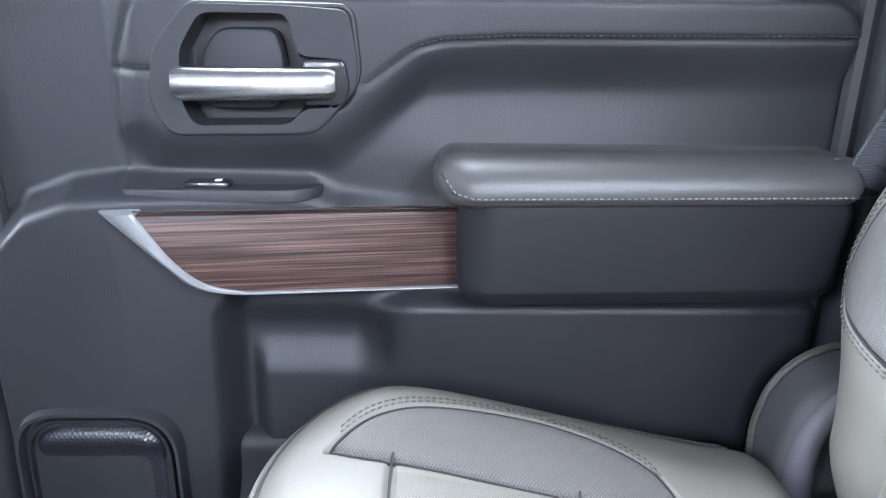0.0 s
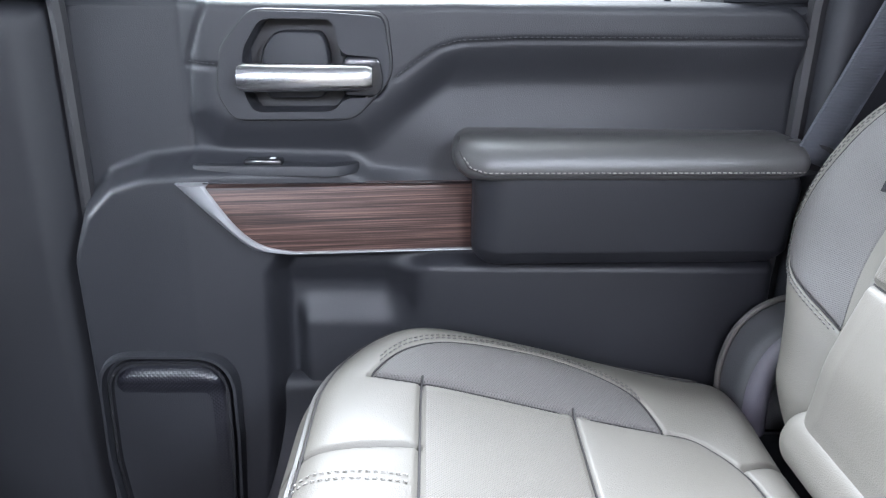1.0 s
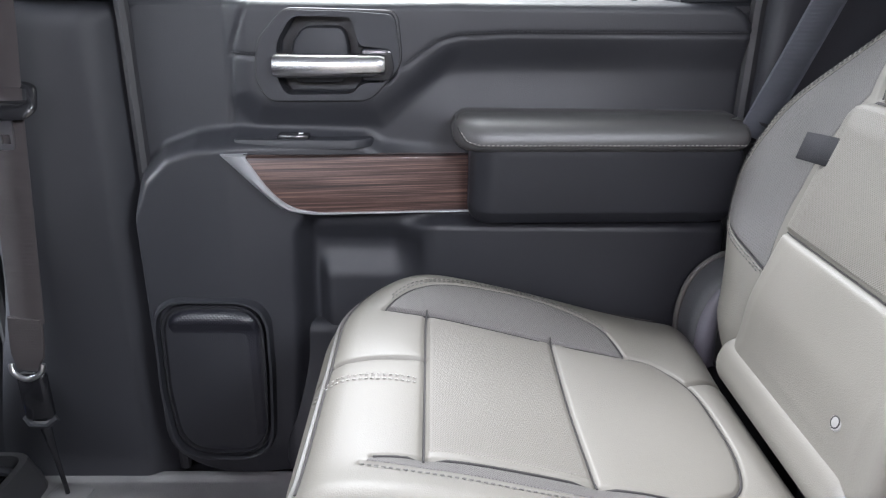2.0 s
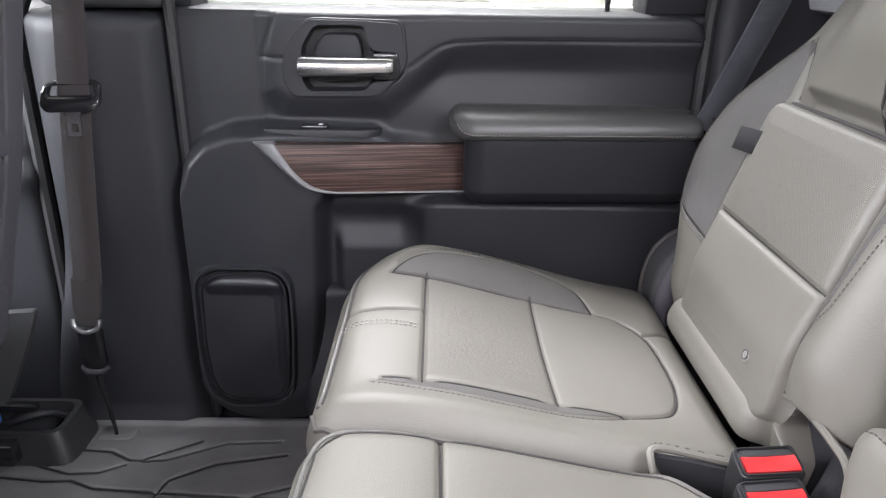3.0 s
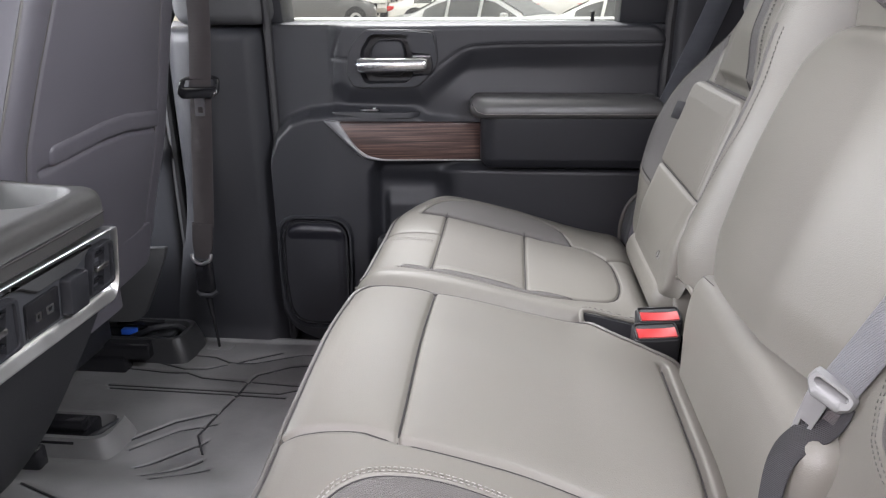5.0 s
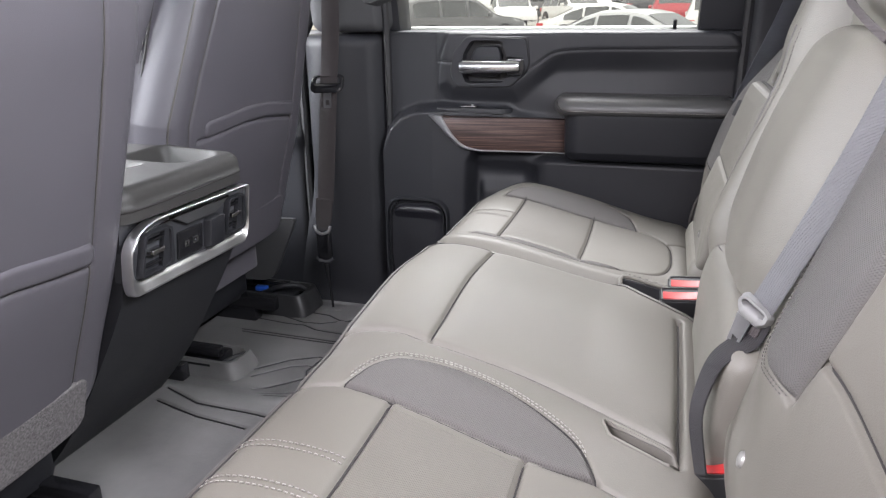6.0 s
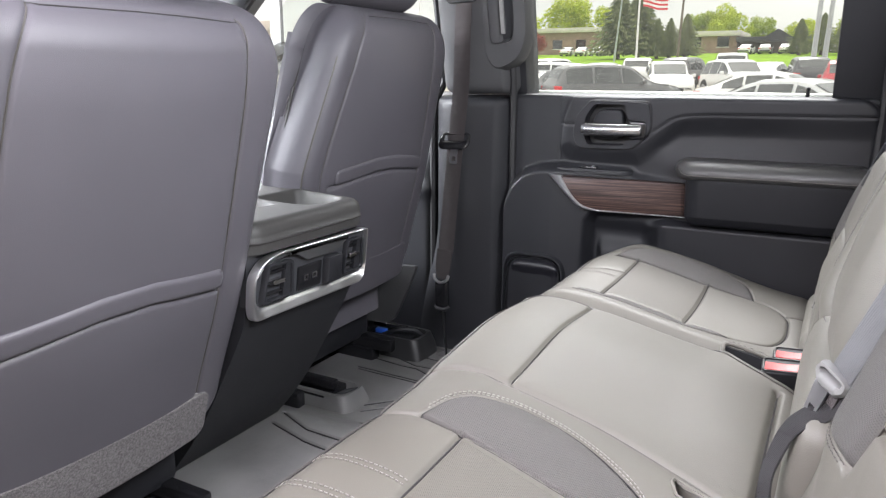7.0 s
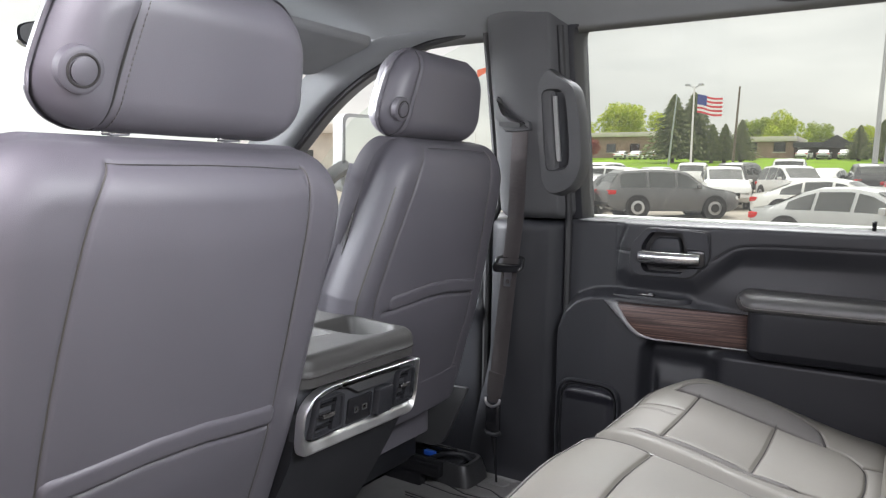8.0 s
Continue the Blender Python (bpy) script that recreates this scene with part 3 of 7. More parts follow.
def side_frame(sign, name):
    """The fixed body side: sill, roof rail, windscreen pillar and rear pillar."""
    to = right if sign > 0 else left
    t = thing(name, "dark trimmed body side with roof rail and pillars", "car body", "structure")
    lean = to(0.86, LEAN_IN)
    plate("sill", [(-1.75, -0.12), (0.66, -0.12), (0.66, 0.0), (-1.75, 0.0)], -0.14, 0.06, to(0.86), PLASTIC_BLACK, t, bevel=0.02)
    # roof rail: runs along the openings' top, then down as the windscreen pillar
    edge = spline([(0.66, 0, 1.285), (0.1, 0, 1.305), (-0.45, 0, 1.318), (-0.75, 0, 1.305), (-1.0, 0, 1.255), (-1.25, 0, 1.145), (-1.5, 0, 0.96), (-1.66, 0, 0.82)], 6)
    top = spline([(0.66, 0, 1.40), (0.1, 0, 1.42), (-0.45, 0, 1.42), (-0.8, 0, 1.41), (-1.08, 0, 1.335), (-1.36, 0, 1.17), (-1.66, 0, 0.97), (-1.80, 0, 0.84)], 6)
    bm = bmesh.new()
    rows = []
    for e, q in zip(edge, top):
        row = []
        for k, (f, w) in enumerate(((0, -0.06), (0, 0.0), (0.06, 0.035), (0.25, 0.05), (0.6, 0.06), (1.0, 0.085), (1.0, -0.06))):
            p = e.lerp(q, f)
            row.append(bm.verts.new(lean(p.x, p.z, w)))
        rows.append(row)
    for a, b in zip(rows, rows[1:]):
        for j in range(7):
            bm.faces.new((a[j], a[(j + 1) % 7], b[(j + 1) % 7], b[j]))
    bm.faces.new(rows[0])
    bm.faces.new(rows[-1][::-1])
    part("roof_rail", bm, HEADLINER, t, angle=60)
    tube("door_seal", [lean(p.x, p.z - 0.004, 0.004) for p in edge], 0.011, SEAL_AND_SHADE, t)
    # rear pillar trim
    c = Pad(0.435, 0.66, -0.02, 1.30, lean_xz(0.86, LEAN_IN, sign=sign), lambda a, b: 0.06 + 0 * a - 0.03 * step(b, 0.85, 1.3), rim=0.02, corner=0.02, thick=0.14)
    c.build("rear_pillar_trim", PLASTIC_BLACK, t, nu=24, nv=50)
    tube("rear_seal", [(0.427, sign * (0.835 - max(0, z - 0.79) * LEAN_IN), z) for z in np.linspace(0.02, 1.28, 24)], 0.011, SEAL_AND_SHADE, t)
    return t


side_frame(1, "wall_right")
side_frame(-1, "wall_left")


def b_pillar(sign, name):
    t = thing(name, "dark plastic pillar trim between the door openings", "pillar trim", "structure")
    def flared(a, b, n):
        """Widens forwards towards the floor."""
        return a - 0.10 * step(-b, -0.42, -0.02) * np.clip((-0.54 - a) / 0.15, 0, 1), sign * (0.86 - n), b
    lo = Pad(-0.69, -0.452, -0.05, 0.783, flared,
             lambda a, b: 0.055 + 0.03 * np.exp(-((a + 0.60) / 0.06) ** 2) * step(b, 0.02, 0.5) - 0.02 * step(-a, 0.64, 0.70) + 0.012 * step(-b, -0.06, 0.0) - 0.025 * step(a, -0.50, -0.455),
             rim=0.03, corner=0.02, thick=0.12)
    lo.build("lower_trim", PLASTIC_BLACK, t, nu=50, nv=90)
    up = Pad(-0.648, -0.432, 0.788, 1.43, lean_xz(0.86, LEAN_IN, sign=sign),
             lambda a, b: 0.055 + 0.02 * np.exp(-((a + 0.58) / 0.08) ** 2) - 0.03 * step(a, -0.47, -0.44),
             rim=0.025, corner=0.03, thick=0.12)
    up.build("upper_trim", PILLAR_GREY, t, nu=60, nv=90)
    tube("front_seal", [(-0.697 + 0.04 * (z > 0.79), sign * (0.825 - max(0, z - 0.79) * LEAN_IN), z) for z in np.linspace(0.02, 1.29, 20)], 0.012, SEAL_AND_SHADE, t)
    tube("rear_seal", [(-0.446, sign * (0.83 - max(0, z - 0.79) * LEAN_IN), z) for z in np.linspace(0.02, 1.29, 20)], 0.010, SEAL_AND_SHADE, t)
    return t, up


pillar_right, pillar_up = b_pillar(1, "pillar_right")
b_pillar(-1, "pillar_left")


def front_door(sign, name):
    to = right if sign > 0 else left
    t = thing(name, "black front door trim with a clear side window", "car door", "structure")
    p = Pad(-1.62, -0.70, 0.0, 0.79, lean_xz(0.90, 0, sign=sign), lambda a, b: 0.04 + 0.05 * step(-b, -0.55, -0.5) + 0.05 * np.exp(-((b - 0.56) / 0.05) ** 2), rim=0.02, corner=0.03, thick=0.1)
    p.build("inner_panel", VINYL_BLACK, t, nu=60, nv=60)
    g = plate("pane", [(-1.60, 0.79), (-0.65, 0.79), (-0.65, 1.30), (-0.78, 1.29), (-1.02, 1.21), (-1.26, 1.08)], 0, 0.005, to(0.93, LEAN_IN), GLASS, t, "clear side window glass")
    g.visible_shadow = False
    return t


front_door(1, "door_front_right")
front_door(-1, "door_front_left")

# windscreen, cowl and dashboard
screen = thing("windscreen", "clear raked windscreen of the truck cab", "windscreen", "structure")
bm = bmesh.new()
bm_plate(bm, [(-0.80, 0.0), (0.80, 0.0), (0.64, 0.78), (-0.64, 0.78)], 0, 0.006, lambda u, v, w: (-1.88 + v * 0.86 - w * 0.5, u, 0.86 + v * 0.61 + w * 0.8))
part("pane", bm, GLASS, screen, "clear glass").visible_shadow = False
dash = thing("dashboard", "black dashboard across the front of the cab", "dashboard")
bm = bmesh.new()
prof = [(-1.95, -0.1), (-1.50, -0.1), (-1.42, 0.30), (-1.34, 0.52), (-1.36, 0.66), (-1.46, 0.76), (-1.66, 0.82), (-1.95, 0.84)]
bm_plate(bm, round_poly(prof, 0.05), -0.86, 0.86, lambda u, v, w: (u, w, v))
part("dash_body", bm, SOFT_BLACK, dash)
tagged(box("wall_front", (-2.02, -0.95, -0.12), (-1.95, 0.95, 0.86), PLASTIC_BLACK, bevel=0.01), "dark bulkhead in front of the dashboard", "wall", kind="structure")

# ---- right rear door ----
door = thing("door_rear_right", "closed black rear door with wood trim and padded armrest", "car door", "structure")
CAVITY = [(-0.213, 0.768), (-0.133, 0.768), (-0.126, 0.727), (-0.083, 0.727), (-0.077, 0.694), (-0.086, 0.682), (-0.122, 0.682), (-0.134, 0.666), (-0.226, 0.664), (-0.236, 0.685), (-0.234, 0.735)]
BEZEL = round_poly([(-0.224, 0.777), (-0.073, 0.775), (-0.066, 0.706), (-0.112, 0.657), (-0.252, 0.655), (-0.268, 0.685), (-0.262, 0.735)], [0.012, 0.012, 0.02, 0.015, 0.012, 0.012, 0.012])
LEDGE = [(-0.50, -0.05), (-0.50, 0.42), (-0.462, 0.49), (-0.44, 0.545), (-0.405, 0.58), (-0.36, 0.597), (-0.30, 0.603), (-0.12, 0.60), (-0.095, 0.585), (0.02, 0.575), (0.02, 0.497), (-0.20, 0.485), (-0.216, 0.46), (-0.222, 0.25), (-0.25, -0.05)]
REAR_LOW = [(-0.12, -0.05), (-0.12, 0.41), (-0.10, 0.458), (-0.02, 0.476), (0.44, 0.476), (0.44, -0.05)]


def door_n(a, b):
    zl = np.interp(a, [-0.30, -0.07, -0.035, 0.0, 0.08, 0.42], [0.60, 0.70, 0.722, 0.741, 0.747, 0.750])
    n = np.full(a.shape, 0.028)
    scoop = step(a, -0.10, 0.02) * step(b, 0.62, 0.70) * (1 - 0.8 * step(a, 0.12, 0.34))
    n = n - 0.013 * scoop
    n = n + (0.041 - n) * step(b, zl - 0.055, zl + 0.010) * step(a, -0.12, -0.05)
    grown = [(-0.30, 0.80), (-0.30, 0.66), (-0.27, 0.632), (-0.10, 0.635), (-0.04, 0.69), (0.0, 0.735), (0.0, 0.80)]
    n = n + (0.046 - n) * poly_mask(a, b, grown, 0.026)
    n = n + (0.030 - n) * (1 - step(a, -0.318, -0.305)) * step(b, 0.5, 0.58)
    n = n + (0.012 - n) * (1 - step(b, 0.43, 0.47)) * step(a, -0.23, -0.2) * (1 - step(a, -0.05, -0.03))
    n = n + (0.030 - n) * (1 - step(b, 0.375, 0.425)) * step(a, -0.205, -0.18)
    n = n + (0.075 - 0.045 * np.clip((a + 0.314) / 0.352, 0, 1) - n) * poly_mask(a, b, LEDGE, 0.014)
    low = poly_mask(a, b, REAR_LOW, 0.010) * step(a, -0.085, -0.010)
    n = n + (0.052 + 0.012 * step(-b, -0.46, -0.2) - n) * low
    n = n + (0.012 - n) * poly_mask(a, b, CAVITY, 0.003)
    corner_d = np.hypot(np.maximum(-0.345 - a, 0), np.maximum(0.135 - b, 0))
    return n - 0.03 * step(-a, 0.45, 0.50) - 0.02 * step(-b, -0.1, 0.0) - 0.09 * step(corner_d, 0.108, 0.118)


panel = Pad(-0.462, 0.424, 0.0, 0.79, flat_xz(0.862), door_n, rim=0.014, corner=0.045, thick=0.05, seams=(
    ([(-0.268, 0.80), (-0.285, 0.765), (-0.30, 0.73), (-0.306, 0.69), (-0.312, 0.604)], 0.0025, 0.004),
    ([(-0.062, 0.702), (-0.035, 0.722), (-0.015, 0.736), (0.01, 0.743), (0.08, 0.747), (0.43, 0.750)], 0.0028, 0.003),
    ([(-0.305, 0.716), (-0.262, 0.714)], 0.0025, 0.003)))
panel.build("inner_panel", VINYL_BLACK, door, "black vinyl door panel", nu=230, nv=210)
for off in (0.0035,):
    panel.stitch([(-0.062, 0.702 + off), (-0.035, 0.722 + off), (-0.015, 0.736 + off), (0.01, 0.743 + off), (0.08, 0.747 + off), (0.42, 0.750 + off)], THREAD_BLACK, door)
    panel.stitch([(-0.303, 0.716 + off), (-0.268, 0.714 + off)], THREAD_BLACK, door)
# outer skin and window surround
body = right(0.862)
plate("outer_skin", [(-0.46, 0.0), (0.43, 0.0), (0.43, 0.78), (-0.46, 0.78)], -0.16, -0.06, body, PLASTIC_DARK, door, bevel=0.02)
plate("window_sill", [(-0.455, 0.768), (0.425, 0.768), (0.425, 0.791), (-0.455, 0.791)], -0.075, 0.03, body, SOFT_BLACK, door, "black upper door ledge below the window", bevel=0.012)
plate("outer_belt", [(-0.415, 0.74), (0.33, 0.74), (0.33, 0.7985), (-0.415, 0.7985)], -0.10, -0.062, body, TRUCK_PAINT, door, "pale painted outer edge below the glass", bevel=0.008, seg=3)
for q in ([(-0.455, 0.79), (-0.416, 0.79), (-0.420, 1.25), (-0.412, 1.285), (-0.385, 1.30), (-0.385, 1.33), (-0.46, 1.33)], [(0.322, 0.79), (0.428, 0.79), (0.428, 1.29), (0.322, 1.29)], [(-0.385, 1.302), (0.43, 1.292), (0.43, 1.34), (-0.385, 1.34)]):
    plate("window_frame", q, -0.075, 0.012, right(0.862, LEAN_IN), PLASTIC_BLACK, door, bevel=0.006)
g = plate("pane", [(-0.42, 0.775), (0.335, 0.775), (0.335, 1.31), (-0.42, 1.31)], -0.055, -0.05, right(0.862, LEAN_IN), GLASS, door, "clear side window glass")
g.visible_shadow = False
tube("lock_pin", [(0.270, 0.895, 0.785), (0.270, 0.895, 0.802), (0.270, 0.894, 0.812), (0.270, 0.894, 0.814)], [0.0045, 0.0045, 0.0055, 0.003], PLASTIC_DARK, door)

# handle: bezel, cup, lever
on = right(0.862)
N = 96
cavity = round_poly(CAVITY, 0.010)
bezel = ring_plate("handle_bezel", even(BEZEL, N), even(cavity, N), 0.012, 0.054, on, PLASTIC_BLACK, door, "black handle surround with a raised rim", bevel=0.06)
# Black tube draws the dark gap around the bezel.
tube("bezel_gap", [on(u, v, 0.0465) for u, v in even(BEZEL, 90)], 0.0028, SEAL_AND_SHADE, bezel, closed=True, n=6)
# Well coloured black for the deep shade around the cup.
plate("handle_well", even(cavity, N), 0.012, 0.020, on, SEAL_AND_SHADE, bezel)
cup = round_poly([(-0.203, 0.760), (-0.142, 0.760), (-0.134, 0.735), (-0.134, 0.690), (-0.144, 0.674), (-0.216, 0.673), (-0.224, 0.69), (-0.222, 0.735)], 0.012)
cup = [(-0.178 + (u + 0.178) * 0.88, 0.7165 + (v - 0.7165) * 0.88) for u, v in cup]
plate("handle_cup", cup, 0.018, 0.046, on, PLASTIC_BLACK, bezel, bevel=0.006)
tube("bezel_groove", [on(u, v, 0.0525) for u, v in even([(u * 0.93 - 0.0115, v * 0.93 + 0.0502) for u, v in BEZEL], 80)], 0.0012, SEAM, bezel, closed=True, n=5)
plate("lever_housing", round_poly([(-0.122, 0.728), (-0.080, 0.728), (-0.075, 0.70), (-0.082, 0.684), (-0.122, 0.684)], 0.008), 0.032, 0.058, on, PLASTIC_DARK, bezel, bevel=0.004)
bm = bmesh.new()
rows = []
for i in range(25):
    t = i / 24
    x = -0.240 + 0.152 * t
    hgt = (0.0165 - 0.002 * t) * (1 if 0 < i < 24 else 0.86)
    cz = 0.7045 + 0.002 * t
    dep = 0.064 + 0.006 * math.sin(math.pi * min(1, t * 1.1)) - 0.004 * (t > 0.97)
    rows.append([bm.verts.new(on(x, cz + hgt * c, dep + w)) for c, w in ((-1, -0.004), (-0.97, 0.002), (-0.8, 0.0075), (-0.4, 0.0105), (0.1, 0.011), (0.6, 0.009), (0.9, 0.0045), (1, 0.0), (1, -0.006), (0.5, -0.009), (-0.5, -0.009))])
for a, b in zip(rows, rows[1:]):
    for k in range(11):
        bm.faces.new((a[k], a[(k + 1) % 11], b[(k + 1) % 11], b[k]))
bm.faces.new(rows[0][::-1])
bm.faces.new(rows[-1])
part("door_handle", bm, SATIN, door, "satin chrome pull handle", angle=50)

# wood strip with its bright edge; it draws back towards the armrest
def on_wood(u, v, w):
    return (u, 0.862 - w - 0.005 + 0.047 * min(1.0, max(0.0, (u + 0.314) / 0.352)), v)


WOOD_OUT = [(0.034, 0.5775), (0.037, 0.573), (0.037, 0.499), (0.034, 0.4945)] + [(p.x - 0.004, p.y - 0.002) for p in reversed(spline([(-0.284, 0.584, 0), (-0.252, 0.534, 0), (-0.222, 0.508, 0), (-0.185, 0.4985, 0)], 8))]
plate("wood_trim", WOOD_OUT, 0.05, 0.088, on_wood, WOOD, door, "dark brown striped wood strip", bevel=0.004)
edge_hi = spline([(-0.284, 0.584, 0), (-0.252, 0.534, 0), (-0.222, 0.508, 0), (-0.185, 0.4985, 0)], 8) + [Vector((0.034, 0.495, 0))]
edge_lo = spline([(-0.320, 0.584, 0), (-0.300, 0.563, 0), (-0.268, 0.530, 0), (-0.235, 0.500, 0), (-0.185, 0.4925, 0)], 6) + [Vector((0.034, 0.491, 0))]
bm = bmesh.new()
hi_e, lo_e = even_line(edge_hi, 40), even_line(edge_lo, 40)
rows = []
for p, q in zip(hi_e, lo_e):
    rows.append([bm.verts.new(on_wood(*(p.lerp(q, f)).xy, w)) for f, w in ((0.0, 0.05), (0.0, 0.089), (0.08, 0.0915), (0.45, 0.0905), (0.9, 0.082), (1.0, 0.076), (1.0, 0.05))])
for a, b in zip(rows, rows[1:]):
    for k in range(7):
        bm.faces.new((a[k], a[(k + 1) % 7], b[(k + 1) % 7], b[k]))
bm.faces.new(rows[0][::-1])
bm.faces.new(rows[-1])
part("chrome_trim", bm, DARK_CHROME, door, "dark satin chrome swoosh along the wood strip", angle=40)
tube("bright_lip", [on_wood(p.x, p.y - 0.001, 0.0905) for p in edge_hi[16:]], 0.0009, DARK_CHROME, door)
tube("wood_lip", [on_wood(-0.285, 0.586, 0.086), on_wood(0.03, 0.580, 0.086)], 0.0007, PLASTIC_DARK, door)
# window switch on the ledge
plate("switch_panel", round_poly([(-0.305, 0.064), (-0.135, 0.064), (-0.115, 0.05), (-0.105, 0.032), (-0.305, 0.032)], 0.01), 0.590, 0.6022, lambda u, v, w: (u, 0.862 - v, w), SOFT_BLACK, door, bevel=0.003)
sw = box("window_switch", (-0.243, 0.802, 0.600), (-0.198, 0.822, 0.6085), PLASTIC_DARK, door, "small black window switch with a white mark", bevel=0.003)
box("switch_mark", (-0.213, 0.808, 0.6086), (-0.207, 0.815, 0.6092), WHITE_INK, sw, bevel=0)

# armrest
arm = Pad(0.030, 0.42, 0.478, 0.612, flat_xz(0.862), lambda a, b: np.interp(b, [0.47, 0.486, 0.505, 0.55, 0.590, 0.612], [0.055, 0.083, 0.097, 0.104, 0.109, 0.110]) * (0.75 + 0.25 * np.sqrt(step(a, 0.028, 0.07))) - 0.018 * a / 0.42,
          rim=0.012, corner=0.030, thick=0.0)
arm_ob = arm.build("armrest", VINYL_BLACK, door, "padded black armrest with pale stitching", nu=110, nv=60)
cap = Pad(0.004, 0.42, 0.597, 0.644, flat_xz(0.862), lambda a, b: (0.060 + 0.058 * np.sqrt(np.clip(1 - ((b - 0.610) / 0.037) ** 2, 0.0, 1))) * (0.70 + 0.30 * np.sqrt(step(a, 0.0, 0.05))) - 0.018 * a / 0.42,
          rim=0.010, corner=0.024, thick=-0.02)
cap.build("armrest_cap", ARM_VINYL_LIT, arm_ob, "softly padded armrest top, lightened as if lit from above", nu=120, nv=70)
cap.seam([(0.011, 0.640), (0.013, 0.625), (0.022, 0.612), (0.04, 0.6065), (0.415, 0.6065)], SEAM, arm_ob, r=0.0012, lift=0.0006)
cap.stitch([(0.0165, 0.622), (0.0255, 0.6115), (0.042, 0.6085), (0.415, 0.6085)], THREAD, arm_ob, r=0.0008, lift=0.0008)
# speaker in the lower front corner
spk_o = round_poly([(-0.447, 0.362), (-0.268, 0.362), (-0.268, 0.230), (-0.276, 0.068), (-0.440, 0.068), (-0.452, 0.20)], [0.05, 0.055, 0.02, 0.062, 0.062, 0.02], 8)
spk_c = (-0.358, 0.215)
shrink = lambda ku, kv: [(spk_c[0] + (u - spk_c[0]) * ku, spk_c[1] + (v - spk_c[1]) * kv) for u, v in spk_o]
speaker = ring_plate("speaker_surround", even(spk_o, 100), even(shrink(0.90, 0.945), 100), 0.055, 0.086, on, SOFT_BLACK, door, "black moulded speaker surround", bevel=0.3)
ring_plate("inner_rim", even(shrink(0.885, 0.935), 100), even(shrink(0.80, 0.875), 100), 0.055, 0.081, on, PLASTIC_DARK, speaker, "glossy inner speaker rim", bevel=0.3)
gp = Pad(-0.432, -0.284, 0.086, 0.346, flat_xz(0.862), lambda a, b: 0.074 + 0.010 * np.exp(-((b - 0.325) / 0.016) ** 2) + 0 * a, rim=0.014, corner=0.045, thick=-0.05)
gp.build("speaker_grille", GRILLE, speaker, "black perforated speaker mesh", nu=60, nv=90)
# map pocket and lower detail
pocket = Pad(-0.262, -0.03, 0.02, 0.30, flat_xz(0.862), lambda a, b: 0.035 + 0.045 * step(-b, -0.26, -0.05) + 0 * a, rim=0.02, corner=0.04, thick=-0.01)
pocket.build("map_pocket", PLASTIC_BLACK, door, nu=40, nv=40)


# ---- rear bench ----
def top_z(a, b, n):
    return a, b, n


def smooth(poly, n=6):
    """A curve through the points of a polyline in a plane."""
    return [(p.x, p.y) for p in spline([(x, y, 0) for x, y in poly], n)]


def mirror_y(poly):
    return [(x, -y) for x, y in poly]


def cushion_base(a):
    """Height of the seat's top along its depth."""
    return sum(np.interp(a + d, [-0.20, -0.16, -0.12, -0.06, 0.0, 0.15, 0.30, 0.36, 0.40], [0.395, 0.408, 0.421, 0.424, 0.415, 0.381, 0.352, 0.345, 0.341]) for d in np.linspace(-0.035, 0.035, 9)) / 9


seat_r = thing("car_bench", "grey leather outer rear seat with perforated inserts and storage panel", "car seat", group="rear bench")
CROSS_A, CROSS_B = -0.030, 0.130
OUT_SEAM = smooth([(-0.085, 0.618), (-0.055, 0.611), (0.0, 0.608), (0.13, 0.605), (0.226, 0.602)])
OUT_ARC = smooth([(-0.085, 0.618), (-0.072, 0.636), (-0.050, 0.652), (-0.012, 0.666), (0.05, 0.674), (0.11, 0.674), (0.17, 0.665), (0.208, 0.645), (0.226, 0.602)])
IN_SEAM = smooth([(-0.075, 0.322), (-0.03, 0.326), (0.13, 0.331), (0.215, 0.331)])
IN_ARC = smooth([(-0.085, 0.312), (-0.03, 0.305), (0.08, 0.303), (0.17, 0.311), (0.215, 0.331)])
INSERT_END = smooth([(0.226, 0.602), (0.262, 0.595), (0.295, 0.55), (0.302, 0.48), (0.298, 0.41), (0.275, 0.355), (0.215, 0.331)])


def right_h(a, b):
    z = cushion_base(a)
    z = z + 0.022 * np.exp(-((b - 0.675) / 0.05) ** 2) * step(a, -0.15, -0.05) * (1 - 0.75 * step(a, 0.10, 0.28))
    z = z + 0.006 * np.exp(-((b - 0.27) / 0.03) ** 2)
    return z - 0.010 * np.exp(-(((a - 0.12) / 0.14) ** 2 + ((b - 0.47) / 0.12) ** 2))


def outer_round(a, b, n):
    """Sweeps the outer front corner back."""
    k = np.clip((b - 0.58) / 0.17, 0, 1) ** 2 * np.clip((0.12 - a) / 0.27, 0, 1)
    return a + 0.075 * k, b, n - 0.012 * k


rs = Pad(-0.158, 0.36, 0.237, 0.752, outer_round, right_h, rim=0.048, corner=0.05, thick=-0.17, puff=0.004, reach=0.02, seams=(
    ([(CROSS_A, 0.326), (CROSS_A, 0.609)], 0.0028, 0.0045), ([(CROSS_B, 0.331), (CROSS_B, 0.608)], 0.0025, 0.0042),
    (OUT_SEAM, 0.0025, 0.0042), (OUT_ARC, 0.0027, 0.004, 1), (IN_SEAM, 0.0027, 0.003, 1), (IN_ARC, 0.003, 0.003, 1), (INSERT_END, 0.0025, 0.0042),
    ([(-0.155, 0.487), (-0.13, 0.497), (CROSS_A, 0.508)], 0.0027, 0.006), ([(0.295, 0.56), (0.36, 0.585)], 0.0027, 0.006)))
